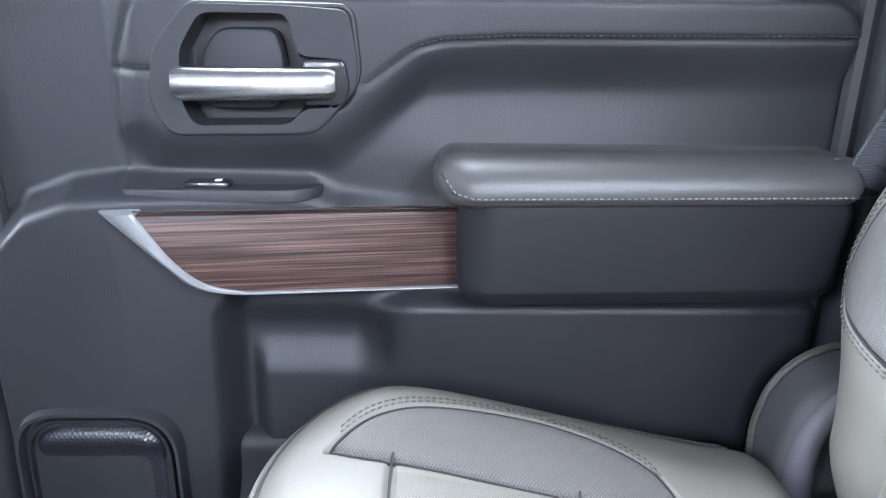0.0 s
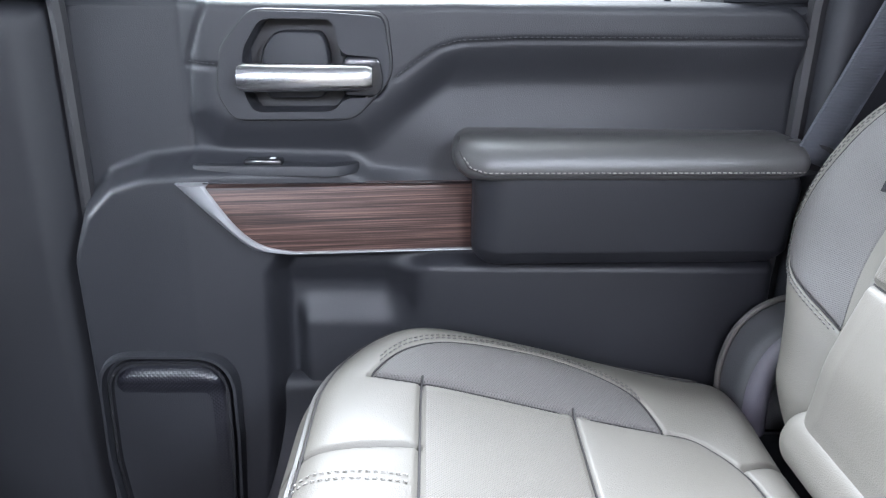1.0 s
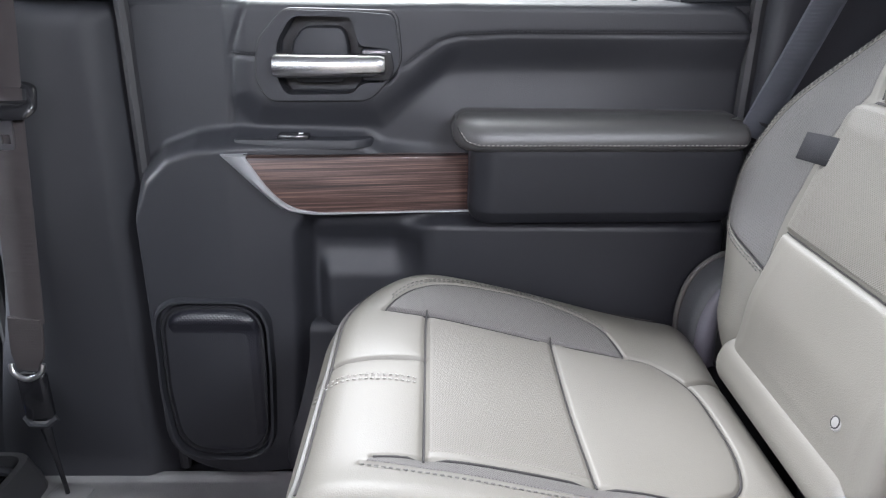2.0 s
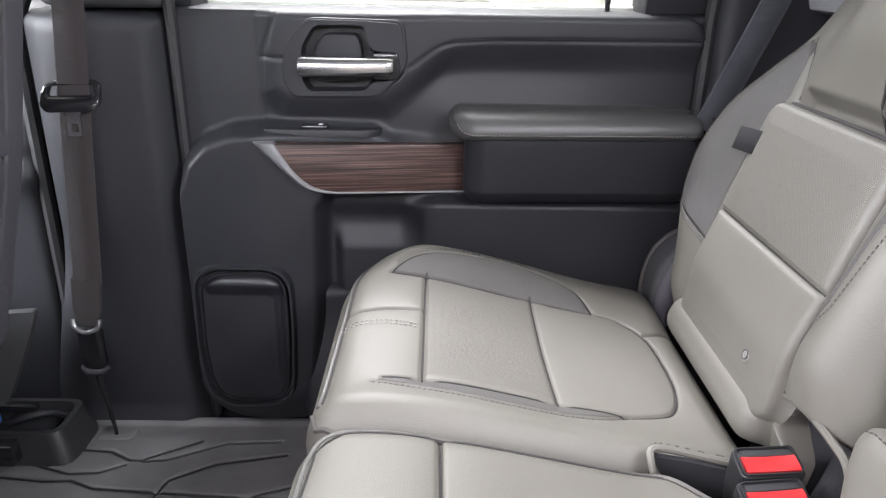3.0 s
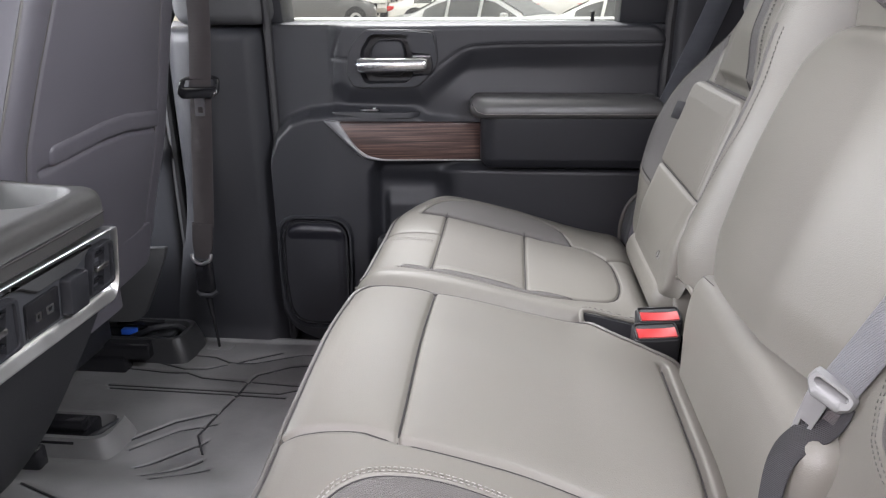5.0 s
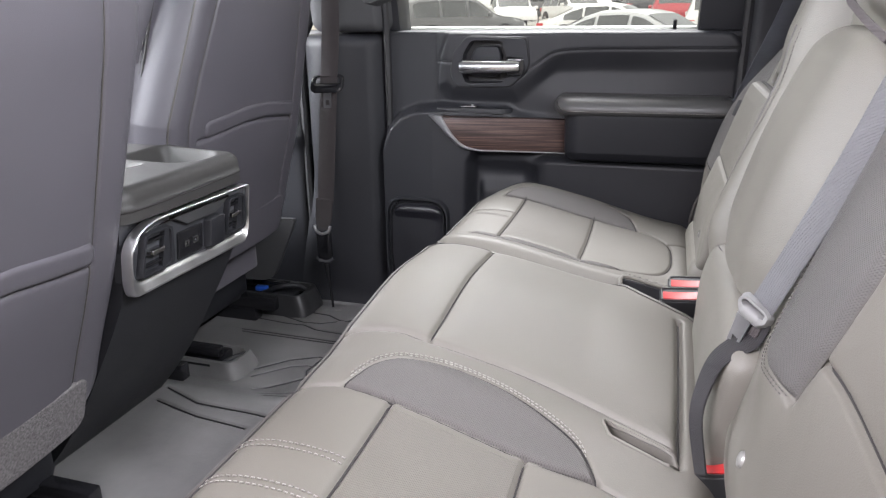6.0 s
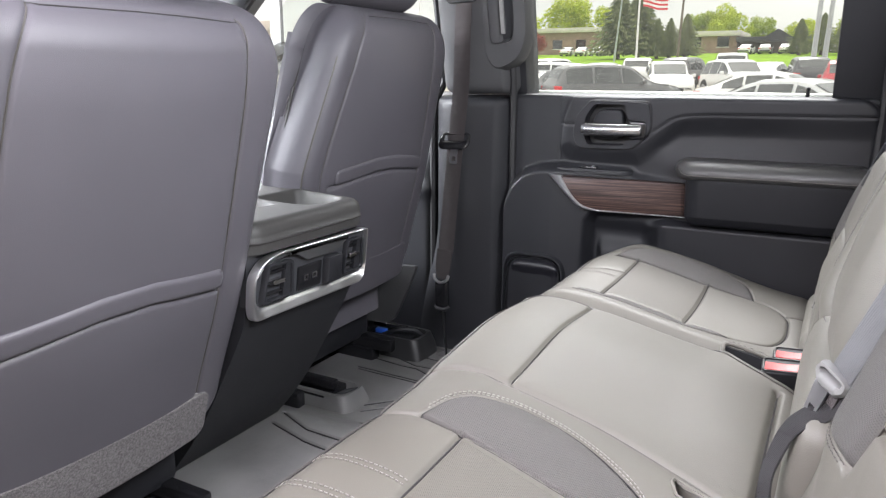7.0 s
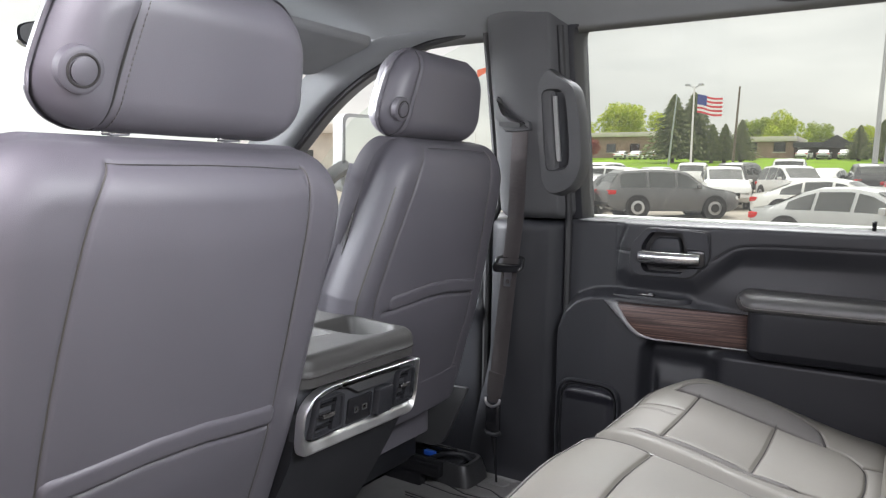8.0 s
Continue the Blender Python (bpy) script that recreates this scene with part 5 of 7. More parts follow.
# ---- front seats ----
def front_seat(name, label, xp, zp, tan, yc, top, squeeze=0.0, flap=CARPET_GREY, head_shift=(0.0, 0.0, 0.0)):
    """A front seat seen from behind: xp, zp lie on the pocket's edge."""
    t = thing(name, label, "car seat", group="front seats")
    th = math.atan(tan)
    s_t, c_t = math.sin(th), math.cos(th)

    def rear(a, b, n):
        return xp + a * s_t + n * c_t, yc + b, zp + a * c_t - n * s_t

    def front(a, b, n):
        return rear(a, b, -n)

    def drawn(a, b, n, f):
        """Drawn in towards the top on the left side, by the share f."""
        return rear(a, np.where(b < 0, b * (1.0 - f * squeeze * np.clip((a - 0.05) / 0.27, -0.25, 1.0)), b), n)

    def shell(a, b, n):
        return drawn(a, b, n, 1.0)

    def front_shell(a, b, n):
        return drawn(a, b, -n, 0.5)
    up = (top - zp) / c_t
    w = 0.280
    s1 = 0.185
    s_l = s1 + 0.08 * squeeze
    left_seam = smooth([(-0.40, -s_l), (0.0, -s_l), (up - 0.15, -s_l + 0.012), (up - 0.06, -s_l + 0.026), (up - 0.014, -s_l + 0.048)])
    right_seam = smooth([(-0.38, s1), (0.0, s1), (up - 0.06, s1 - 0.012), (up - 0.012, s1 - 0.022)])
    cover = Pad(-0.375, up, -w, w, shell, lambda a, b: 0.0 + 0.022 * (1 - (b / w) ** 2) - 0.015 * step(-a, 0.05, 0.3) - 0.01 * step(a, up - 0.12, up), rim=0.055, corner=0.09, thick=0.085, puff=0.003, reach=0.03, seams=(
        (left_seam, 0.003, 0.003), ([(-0.40, s1), (0.0, s1), (up - 0.06, s1 - 0.012), (up - 0.012, s1 - 0.022)], 0.003, 0.003),
        ([(up - 0.014, -0.137), (up - 0.013, -0.08), (up - 0.012, 0.0), (up - 0.013, 0.08), (up - 0.016, 0.163)], 0.003, 0.003),
        ([(-0.055, -s1), (-0.035, -0.05), (-0.035, 0.05), (-0.055, s1)], 0.004, 0.008)))
    cover.build("back_cover", LEATHER_SIDE, t, "smooth grey vinyl seat back", nu=240, nv=200)
    for line in ([p for p in left_seam if p[0] > -0.37], right_seam):
        cover.seam(line, PIPING, t, r=0.0013, lift=0.0004)
    if squeeze:
        cover.seam([(a, -w + 0.024) for a in np.linspace(-0.36, up - 0.10, 24)], PIPING, t, r=0.0022, lift=0.0008)
    cover.seam([(up - 0.014, -0.137), (up - 0.013, -0.08), (up - 0.012, 0.0), (up - 0.013, 0.08), (up - 0.016, 0.163)], SEAM, t, r=0.0010, lift=0.0008)
    # map pocket: a padded lip with a panel below it
    lip = Pad(-0.034, 0.004, -s1, s1, lambda a, b, n: rear(a - 0.25 * np.minimum(np.abs(b) - 0.04, 0.145).clip(0) * 0.5, b, n), lambda a, b: 0.0285 - 0.020 * (b / w) ** 2, rim=0.010, corner=0.015, thick=0.0)
    lip.build("pocket_lip", LEATHER_SIDE, t, "padded edge of the seat back pocket", nu=20, nv=70)
    skirt = Pad(-0.372, -0.268, -0.215, 0.222, rear, lambda a, b: 0.0255 - 0.022 * (b / w) ** 2 - 0.015 * step(-a, 0.05, 0.3), rim=0.006, corner=0.03, thick=0.03)
    skirt.build("carpet_flap" if flap is CARPET_GREY else "lower_flap", flap, t, "grey carpeted lower seat back" if flap is CARPET_GREY else "smooth lower seat back panel", nu=40, nv=50)
    # front face and side bolsters
    bol = lambda a, b: 0.12 + 0.04 * np.exp(-((np.abs(b) - 0.23) / 0.06) ** 2) * step(-a, -up + 0.1, -up + 0.3)
    fr = Pad(-0.27, up - 0.004, -w + 0.006, w - 0.006, front_shell, bol, rim=0.06, corner=0.09, thick=-0.10 if squeeze else -0.055, puff=0.004, reach=0.03, seams=(
        ([(-0.36, -0.165), (up, -0.14)], 0.004, 0.006), ([(-0.36, 0.165), (up, 0.14)], 0.004, 0.006)))
    fr.build("backrest", LEATHER_SIDE, t, nu=90, nv=80)
    for sg in (-1, 1):
        rows = np.linspace(-0.36, up - 0.07, 24)
        if squeeze and sg < 0:
            bm = bmesh.new()
            grid = [[bm.verts.new(Vector([float(v) for v in drawn(a, -w + 0.006 + 0.010 * f, -0.050 - 0.060 * g, f)])) for f, g in ((1.0, 0.0), (0.9, 0.12), (0.75, 0.45), (0.6, 0.8), (0.5, 1.05))] for a in rows]
            for r0, r1 in zip(grid, grid[1:]):
                for k in range(4):
                    bm.faces.new((r0[k], r0[k + 1], r1[k + 1], r1[k]))
            part("side_panel", bm, LEATHER_SIDE, t, "smooth grey side of the seat back", angle=60)
        f_s = 0.62 if sg < 0 else 0.0
        edge = [Vector([float(v) for v in drawn(a, sg * (w - 0.004 if f_s and squeeze else w + 0.0004), -0.066, f_s)]) for a in rows]
        tube("side_seam", edge, 0.0022, SEAM, t, n=6)
        st = [Vector([float(v) for v in drawn(a, sg * (w - 0.003 if f_s and squeeze else w + 0.0005), -0.073, f_s)]) for a in np.linspace(-0.33, up - 0.10, 60)]
        bm = bmesh.new()
        for p, q in zip(st[::2], st[1::2]):
            bm_tube(bm, [p, q.lerp(p, 0.2)], 0.0009, 4)
        part("stitching", bm, THREAD_DARK, t)
    # headrest
    h_y, h_up, h_seam = head_shift
    hz0, hz1, hw = up + 0.006 + h_up, up + 0.203 + h_up, 0.199

    def head_place(a, b, n):
        return rear(a, h_y + b * (1 - 0.20 * np.clip((a - hz0 - 0.02) / 0.18, 0, 1) ** 1.6), n - 0.055)
    hr = Pad(hz0, hz1, -hw, hw, head_place, lambda a, b: 0.008 + 0.012 * (1 - (b / hw) ** 2), rim=0.05, corner=0.07, thick=0.035, puff=0.002, reach=0.03,
             seams=(([(hz0, -0.124 + h_seam), (hz1, -0.118 + h_seam)], 0.0025, 0.0055),))
    head = hr.build("headrest", LEATHER_SIDE, t, "rounded grey vinyl headrest", nu=70, nv=90)
    hf = Pad(hz0, hz1, -hw, hw, lambda a, b, n: head_place(a, b, -n), lambda a, b: np.full(np.shape(a), 0.085), rim=0.06, corner=0.06, thick=-0.034)
    hf.build("headrest_front", LEATHER_SIDE, t, nu=50, nv=60)
    hr.seam([(hz0 + 0.004, -0.124 + h_seam), (hz1 - 0.006, -0.118 + h_seam)], SEAM, head, r=0.0018)
    hr.stitch([(hz0 + 0.01, -0.116 + h_seam), (hz1 - 0.012, -0.110 + h_seam)], THREAD_DARK, head, r=0.0007)
    c = hr.at(hz0 + 0.074 + h_up, -0.166, 0.001)
    nv = Vector((c_t, 0, -s_t))
    knob = tube("release_button", [c - nv * 0.01, c + nv * 0.002, c + nv * 0.004, c + nv * 0.0045], [0.026, 0.026, 0.0235, 0.021], LEATHER_SIDE, head, "round headrest button", n=28)
    tube("button_centre", [c + nv * 0.003, c + nv * 0.0065, c + nv * 0.0075], [0.0145, 0.0145, 0.011], LEATHER_SIDE, knob, n=24)
    ups, sds = Vector((s_t, 0, c_t)), Vector((0, 1, 0))
    tube("button_ring", [c + nv * 0.0045 + (ups * math.cos(k) + sds * math.sin(k)) * 0.0175 for k in np.linspace(0, 2 * math.pi, 28, endpoint=False)], 0.0016, SEAM, knob, n=6, closed=True)
    for sg in (-1, 1):
        tube("headrest_post", [rear(up - 0.05, sg * 0.085, -0.09), rear(hz0 + 0.04, sg * 0.085, -0.09)], 0.0065, CHROME, t, "chrome headrest post", n=12)
        box("post_guide", (-0.010, -0.014, 0), (0.010, 0.014, 0.006), CHROME, t, bevel=0.0025, m=Matrix.Translation(rear(up + 0.001, sg * 0.085, -0.085)))
    # cushion and base
    cu = Pad(xp - 0.62, xp - 0.16, yc - 0.265, yc + 0.265, top_z, lambda a, b: 0.34 + 0.05 * np.exp(-((np.abs(b - yc) - 0.22) / 0.05) ** 2) + 0.02 * step(-a, -xp + 0.3, -xp + 0.6), rim=0.05, corner=0.06, thick=-0.17)
    cu.build("cushion", LEATHER_SIDE, t, nu=60, nv=60)
    box("seat_base", (xp - 0.56, yc - 0.235, 0.075), (xp - 0.20, yc + 0.235, 0.18), PLASTIC_BLACK, t, bevel=0.02)
    side = yc + (0.272 if yc > 0 else -0.272)
    sv = plate("side_valance", round_poly([(xp - 0.58, 0.10), (xp - 0.58, 0.24), (xp - 0.30, 0.29), (xp - 0.085, 0.285), (xp - 0.10, 0.24), (xp - 0.16, 0.10)], [0.03, 0.03, 0.03, 0.01, 0.03, 0.03]), -0.012, 0.012, lambda u, v, w2: (u, side + w2 + (0.05 if yc > 0 else -0.05) * max(0.0, (u - xp + 0.30) / 0.2), v), PILLAR_GREY, t, "grey plastic seat side shield", bevel=0.008)
    for sg in (-1, 1):
        y = yc + sg * 0.205
        box("seat_rail", (xp - 0.55, y - 0.02, 0.0), (xp - 0.16, y + 0.02, 0.055), PLASTIC_DARK, t, "dark steel slide rail", bevel=0.004)
        box("rail_slider", (xp - 0.5, y - 0.014, 0.05), (xp - 0.10, y + 0.014, 0.09), PLASTIC_DARK, t, bevel=0.004)
    return t


front_seat("driver_seat", "grey front seat seen from behind, close and reclined", -0.495, 0.56, 0.30, -0.408, 0.922)
front_seat("passenger_seat", "grey front seat seen from behind beside the pillar", -0.628, 0.652, 0.20, 0.43, 0.975, 0.30, LEATHER_SIDE, (-0.012, -0.009, -0.020))


# ---- floor mat ----
rug = thing("floor_mat", "black moulded rubber floor mat with branching grooves", "floor mat")
tube("mat_lip", spline([(-0.862, -0.30, 0.014), (-0.828, -0.051, 0.014), (-0.803, 0.103, 0.014), (-0.782, 0.289, 0.014)], 6), 0.011, RUBBER, rug, "raised rubber edge along the console", n=10)
GROOVES = [
    [(-0.80, 0.700), (-0.706, 0.663), (-0.656, 0.647), (-0.604, 0.651), (-0.564, 0.674)],
    [(-0.703, 0.717), (-0.605, 0.709), (-0.563, 0.686), (-0.542, 0.686), (-0.448, 0.743)],
    [(-0.54, 0.682), (-0.498, 0.687), (-0.40, 0.735), (-0.30, 0.742)],
    [(-0.80, 0.640), (-0.689, 0.627), (-0.643, 0.630), (-0.598, 0.610), (-0.386, 0.593), (-0.20, 0.585)],
    [(-0.80, 0.563), (-0.507, 0.557), (-0.40, 0.556), (-0.33, 0.59), (-0.25, 0.62)],
    [(-0.79, 0.55), (-0.52, 0.545), (-0.38, 0.54)],
    [(-0.491, 0.540), (-0.486, 0.600), (-0.475, 0.632), (-0.407, 0.676), (-0.282, 0.704)],
    [(-0.652, 0.352), (-0.58, 0.43), (-0.504, 0.472)], [(-0.63, 0.33), (-0.56, 0.40), (-0.49, 0.43)],
    [(-0.586, 0.269), (-0.486, 0.370)], [(-0.548, 0.224), (-0.471, 0.309)], [(-0.522, 0.208), (-0.446, 0.282)],
    [(-0.481, 0.33), (-0.515, 0.39), (-0.504, 0.472), (-0.491, 0.54)],
    [(-0.73, 0.164), (-0.63, 0.125), (-0.463, 0.119)], [(-0.717, 0.111), (-0.60, 0.08), (-0.48, 0.067)],
    [(-0.586, -0.269), (-0.486, -0.370)], [(-0.548, -0.224), (-0.471, -0.309)], [(-0.652, -0.352), (-0.58, -0.43), (-0.504, -0.472)]]


def mat_h(a, b):
    hump = 0.045 * (1 - step(np.abs(b), 0.16, 0.30)) * step(-a, 0.2, 0.5)
    rim = 0.006 * step(np.abs(b), 0.785, 0.80)
    return 0.018 + hump + rim


rubber = Pad(-0.92, -0.05, -0.815, 0.815, top_z, mat_h, rim=0.010, corner=0.05, thick=0.03, seams=[(g, 0.0034, 0.0065) for g in GROOVES])
rubber.build("mat", RUBBER, rug, nu=330, nv=560)
# Black tubes laid in the channels stand in for their shade.
for g in GROOVES:
    rubber.seam(g, SEAL_AND_SHADE, rug, r=0.0022, lift=0.0042, name="groove_shade")

def foot_tray(x0, x1, y0, y1, wall, material):
    """A raised rubber surround in front of a seat foot, open at the front."""
    out = round_poly([(x0, y0), (x1, y0), (x1, y1), (x0, y1)], [0, 0.03, 0.03, 0])
    inn = round_poly([(x0, y0 + 0.018), (x1 - 0.022, y0 + 0.018), (x1 - 0.022, y1 - 0.018), (x0, y1 - 0.018)], [0, 0.02, 0.02, 0])
    return ring_plate("foot_surround", even(out, 60), even(inn, 60), -0.01, wall, lambda u, v, w: (u + (0.02 * (1 - w / wall) if u > x1 - 0.05 else 0), v - (0.012 * (1 - w / wall) if v < y0 + 0.01 else 0), w), material, rug, bevel=0.25)


foot_tray(-0.95, -0.672, 0.675, 0.795, 0.076, TRAY_RUBBER)
foot_tray(-0.88, -0.655, 0.300, 0.405, 0.056, RUBBER)
foot_tray(-0.80, -0.60, -0.375, -0.255, 0.056, RUBBER)
bracket = thing("floor_bracket", "black steel floor bracket with a blue connector in its tray", "seat bracket", at=(-0.01, 0.045, 0.006))
box("foot_block", (-0.90, 0.655, 0.0), (-0.70, 0.735, 0.05), PLASTIC_DARK, bracket, bevel=0.006)
box("foot_cap", (-0.79, 0.665, 0.05), (-0.705, 0.725, 0.062), PLASTIC_BLACK, bracket, bevel=0.005)
tube("wire_loop", spline([(-0.80, 0.66, 0.06), (-0.74, 0.655, 0.088), (-0.70, 0.68, 0.085), (-0.685, 0.71, 0.055), (-0.69, 0.735, 0.03)], 6), 0.007, PLASTIC_BLACK, bracket)
box("connector", (-0.835, 0.672, 0.058), (-0.80, 0.69, 0.072), BLUE_PLASTIC, bracket, "blue plug", bevel=0.002)
box("lever", (-0.86, 0.70, 0.07), (-0.74, 0.715, 0.083), PLASTIC_DARK, bracket, bevel=0.003)
bracket_b = thing("floor_bracket", "black steel floor bracket beside the centre console", "seat bracket", at=(-0.055, 0.065, 0.006))
box("foot_block", (-0.80, 0.235, 0.0), (-0.66, 0.345, 0.045), PLASTIC_DARK, bracket_b, bevel=0.006)
box("lever", (-0.80, 0.26, 0.05), (-0.655, 0.285, 0.075), PLASTIC_DARK, bracket_b, bevel=0.004)
tube("wire_loop", spline([(-0.66, 0.25, 0.03), (-0.625, 0.27, 0.05), (-0.615, 0.31, 0.045), (-0.64, 0.345, 0.03)], 6), 0.006, PLASTIC_BLACK, bracket_b)

# ---- centre console ----
console = thing("centre_console", "dark centre console with chrome framed air vents and sockets", "console")


def con(u, v, w):
    """Rear face: u across, v up, w towards the rear seat."""
    return (-0.497 + w + (v - 0.5) * 0.12, u, v)


lowp = round_poly([(-1.25, 0.0), (-0.80, 0.0), (-0.66, 0.16), (-0.545, 0.36), (-0.515, 0.42), (-0.50, 0.55), (-1.25, 0.55)], [0, 0.03, 0.1, 0.05, 0.02, 0.01, 0])
plate("console_body", lowp, -0.158, 0.158, lambda u, v, w: (u, w, v), PLASTIC_BLACK, console, bevel=0.0)
FR = round_poly([(-0.155, 0.425), (0.160, 0.420), (0.168, 0.45), (0.168, 0.536), (-0.100, 0.541), (-0.138, 0.532), (-0.162, 0.508), (-0.162, 0.45)], [0.02, 0.012, 0.01, 0.004, 0.02, 0.02, 0.02, 0.015])
FI = round_poly([(-0.138, 0.448), (0.160, 0.443), (0.1645, 0.454), (0.1655, 0.530), (-0.096, 0.534), (-0.129, 0.525), (-0.148, 0.503), (-0.148, 0.460)], [0.015, 0.008, 0.006, 0.003, 0.02, 0.02, 0.02, 0.012])
plate("rear_face", [(u * 0.985 + 0.0005, 0.48 + (v - 0.48) * 0.96) for u, v in even(FR, 90)], -0.02, 0.004, con, CONSOLE_FACE, console, "glossy black rear panel")
bm = bmesh.new()
fo, fi = even(FR, 120), even(FI, 120)
rings = []
for f, w in ((0.0, -0.004), (0.0, 0.010), (0.08, 0.0135), (0.22, 0.0145), (0.60, 0.0105), (0.92, 0.0065), (1.0, 0.003)):
    rings.append([bm.verts.new(con(o[0] + (q[0] - o[0]) * f, o[1] + (q[1] - o[1]) * f, w)) for o, q in zip(fo, fi)])
for a, b in zip(rings, rings[1:]):
    for k in range(120):
        bm.faces.new((a[k], a[(k + 1) % 120], b[(k + 1) % 120], b[k]))
part("chrome_frame", bm, FRAME_SATIN, console, "satin chrome frame, thick along the bottom", angle=40)
for y0, y1 in ((-0.142, -0.058), (0.088, 0.156)):
    vo = round_poly([(y0, 0.452), (y1, 0.452), (y1 - 0.004, 0.522), (y0 + 0.012, 0.522)], 0.008)
    cx, cy = (y0 + y1) / 2, 0.487
    vi = [(cx + (u - cx) * 0.80, cy + (v - cy) * 0.84) for u, v in vo]
    vent = ring_plate("air_vent", even(vo, 48), even(vi, 48), 0.0, 0.016, con, PLASTIC_BLACK, console, "black air vent with slats", bevel=0.2)
    for k in range(3):
        z = 0.467 + 0.019 * k
        plate("slat", [(y0 + 0.012, z), (y1 - 0.010, z), (y1 - 0.010, z + 0.004), (y0 + 0.012, z + 0.004)], 0.003, 0.012, con, PLASTIC_DARK, vent)
    plate("vent_tab", round_poly([(cx - 0.016, 0.484), (cx + 0.014, 0.484), (cx + 0.014, 0.493), (cx - 0.016, 0.493)], 0.003), 0.004, 0.018, con, SATIN, vent, "chrome vent tab", bevel=0.002)
    plate("vent_wall", [(y1 - 0.030, 0.456), (y1 - 0.010, 0.456), (y1 - 0.012, 0.518), (y1 - 0.022, 0.518)], 0.002, 0.013, con, PLASTIC_BLACK, vent)
plate("centre_ridge", round_poly([(-0.075, 0.534), (0.105, 0.530), (0.088, 0.519), (0.060, 0.508), (-0.020, 0.508), (-0.045, 0.522)], 0.005), 0.0, 0.014, con, PILLAR_GREY, console, "slate grey bridge over the sockets", bevel=0.004)
tube("face_edge", [con(u, v, 0.0045) for u, v in ((-0.146, 0.50), (-0.128, 0.518), (-0.095, 0.526), (-0.05, 0.5255), (-0.022, 0.513))], 0.0012, SATIN, console, n=5)
usb = plate("socket_plate", round_poly([(-0.040, 0.450), (0.028, 0.450), (0.028, 0.498), (-0.040, 0.498)], 0.004), 0.0, 0.008, con, PLASTIC_DARK, console, "black plate with two small sockets", bevel=0.002)
for u, w in ((-0.018, 0.010), (0.006, 0.014)):
    ring_plate("socket", even([(u - w / 2, 0.468), (u + w / 2, 0.468), (u + w / 2, 0.479), (u - w / 2, 0.479)], 24), even([(u - w / 2 + 0.002, 0.470), (u + w / 2 - 0.002, 0.470), (u + w / 2 - 0.002, 0.477), (u - w / 2 + 0.002, 0.477)], 24), 0.008, 0.0095, con, STEEL, usb)
plate("outlet_cover", round_poly([(0.036, 0.448), (0.080, 0.448), (0.080, 0.502), (0.036, 0.502)], 0.006), 0.0, 0.020, con, PLASTIC_BLACK, console, "black outlet flap", bevel=0.004)
# padded top with a cup recess
N_C = 64
topo = even(round_poly([(-0.95, -0.165), (-0.485, -0.165), (-0.478, 0.0), (-0.485, 0.172), (-0.95, 0.172)], [0.02, 0.03, 0.1, 0.035, 0.02]), N_C)


plate("lid_lower", topo, 0.545, 0.562, lambda u, v, w: (u, v, w), CONSOLE_VINYL, console, "dark grey padded console rim")
tube("lid_seam", [(u * 1.0 + 0.0006, v * 1.003, 0.563) for u, v in topo], 0.0018, SEAM, console, closed=True, n=5)
CUP = round_poly([(-0.64, 0.028), (-0.516, 0.042), (-0.516, 0.146), (-0.64, 0.146)], [0.02, 0.05, 0.05, 0.02])


def lid_h(a, b):
    z = 0.598 + 0.012 * step(-a, 0.50, 0.75)
    z = z - 0.040 * poly_mask(a, b, CUP, 0.009)
    z = z - 0.016 * poly_mask(a, b, [(-0.70, -0.075), (-0.60, -0.075), (-0.585, 0.005), (-0.70, 0.005)], 0.008)
    return z + 0.006 * np.exp(-((b + 0.105) / 0.03) ** 2) * step(-a, 0.55, 0.62)


lid = Pad(-0.95, -0.484, -0.165, 0.172, top_z, lid_h, rim=0.022, corner=0.034, thick=-0.564)
lid.build("lid", CONSOLE_VINYL, console, "charcoal padded lid with a moulded cup recess", nu=140, nv=130)
hump = Pad(-0.93, -0.69, -0.14, 0.06, top_z, lambda a, b: 0.640 + 0.012 * np.exp(-((b + 0.04) / 0.06) ** 2), rim=0.02, corner=0.04, thick=-0.60)
hump.build("arm_pad", CONSOLE_VINYL, console, nu=30, nv=30)

# ---- belts ----
belt_p = thing("seat_belt", "dark seat belt hanging down the pillar with its buckle tongue", "seat belt")
path = spline([(-0.557, 0.742, 1.040), (-0.557, 0.734, 0.95), (-0.560, 0.731, 0.80), (-0.574, 0.730, 0.66), (-0.596, 0.733, 0.45), (-0.607, 0.735, 0.345)], 10)
ribbon("webbing", path, 0.048, (1, 0, 0), WEB_DARK, belt_p)
sew = [(-0.6095, 0.7335, 0.352), (-0.612, 0.7335, 0.325), (-0.6145, 0.734, 0.305), (-0.617, 0.7345, 0.290), (-0.619, 0.735, 0.278), (-0.621, 0.7365, 0.266)]
ribbon("sewn_end", sew, [0.0485, 0.0490, 0.0490, 0.046, 0.036, 0.030], (1, 0, 0), WEB_DARK, belt_p, thick=0.003)
bm = bmesh.new()
bm_tube(bm, spline([(-0.645, 0.735, 0.276), (-0.641, 0.731, 0.262), (-0.622, 0.729, 0.253), (-0.602, 0.731, 0.262), (-0.598, 0.735, 0.276)], 5), 0.0042, 10)
part("end_ring", bm, STEEL, belt_p, "steel end ring")
box("end_sleeve", (-0.644, 0.733, 0.175), (-0.600, 0.750, 0.258), PLASTIC_DARK, belt_p, "black anchor sleeve", bevel=0.008, seg=3)
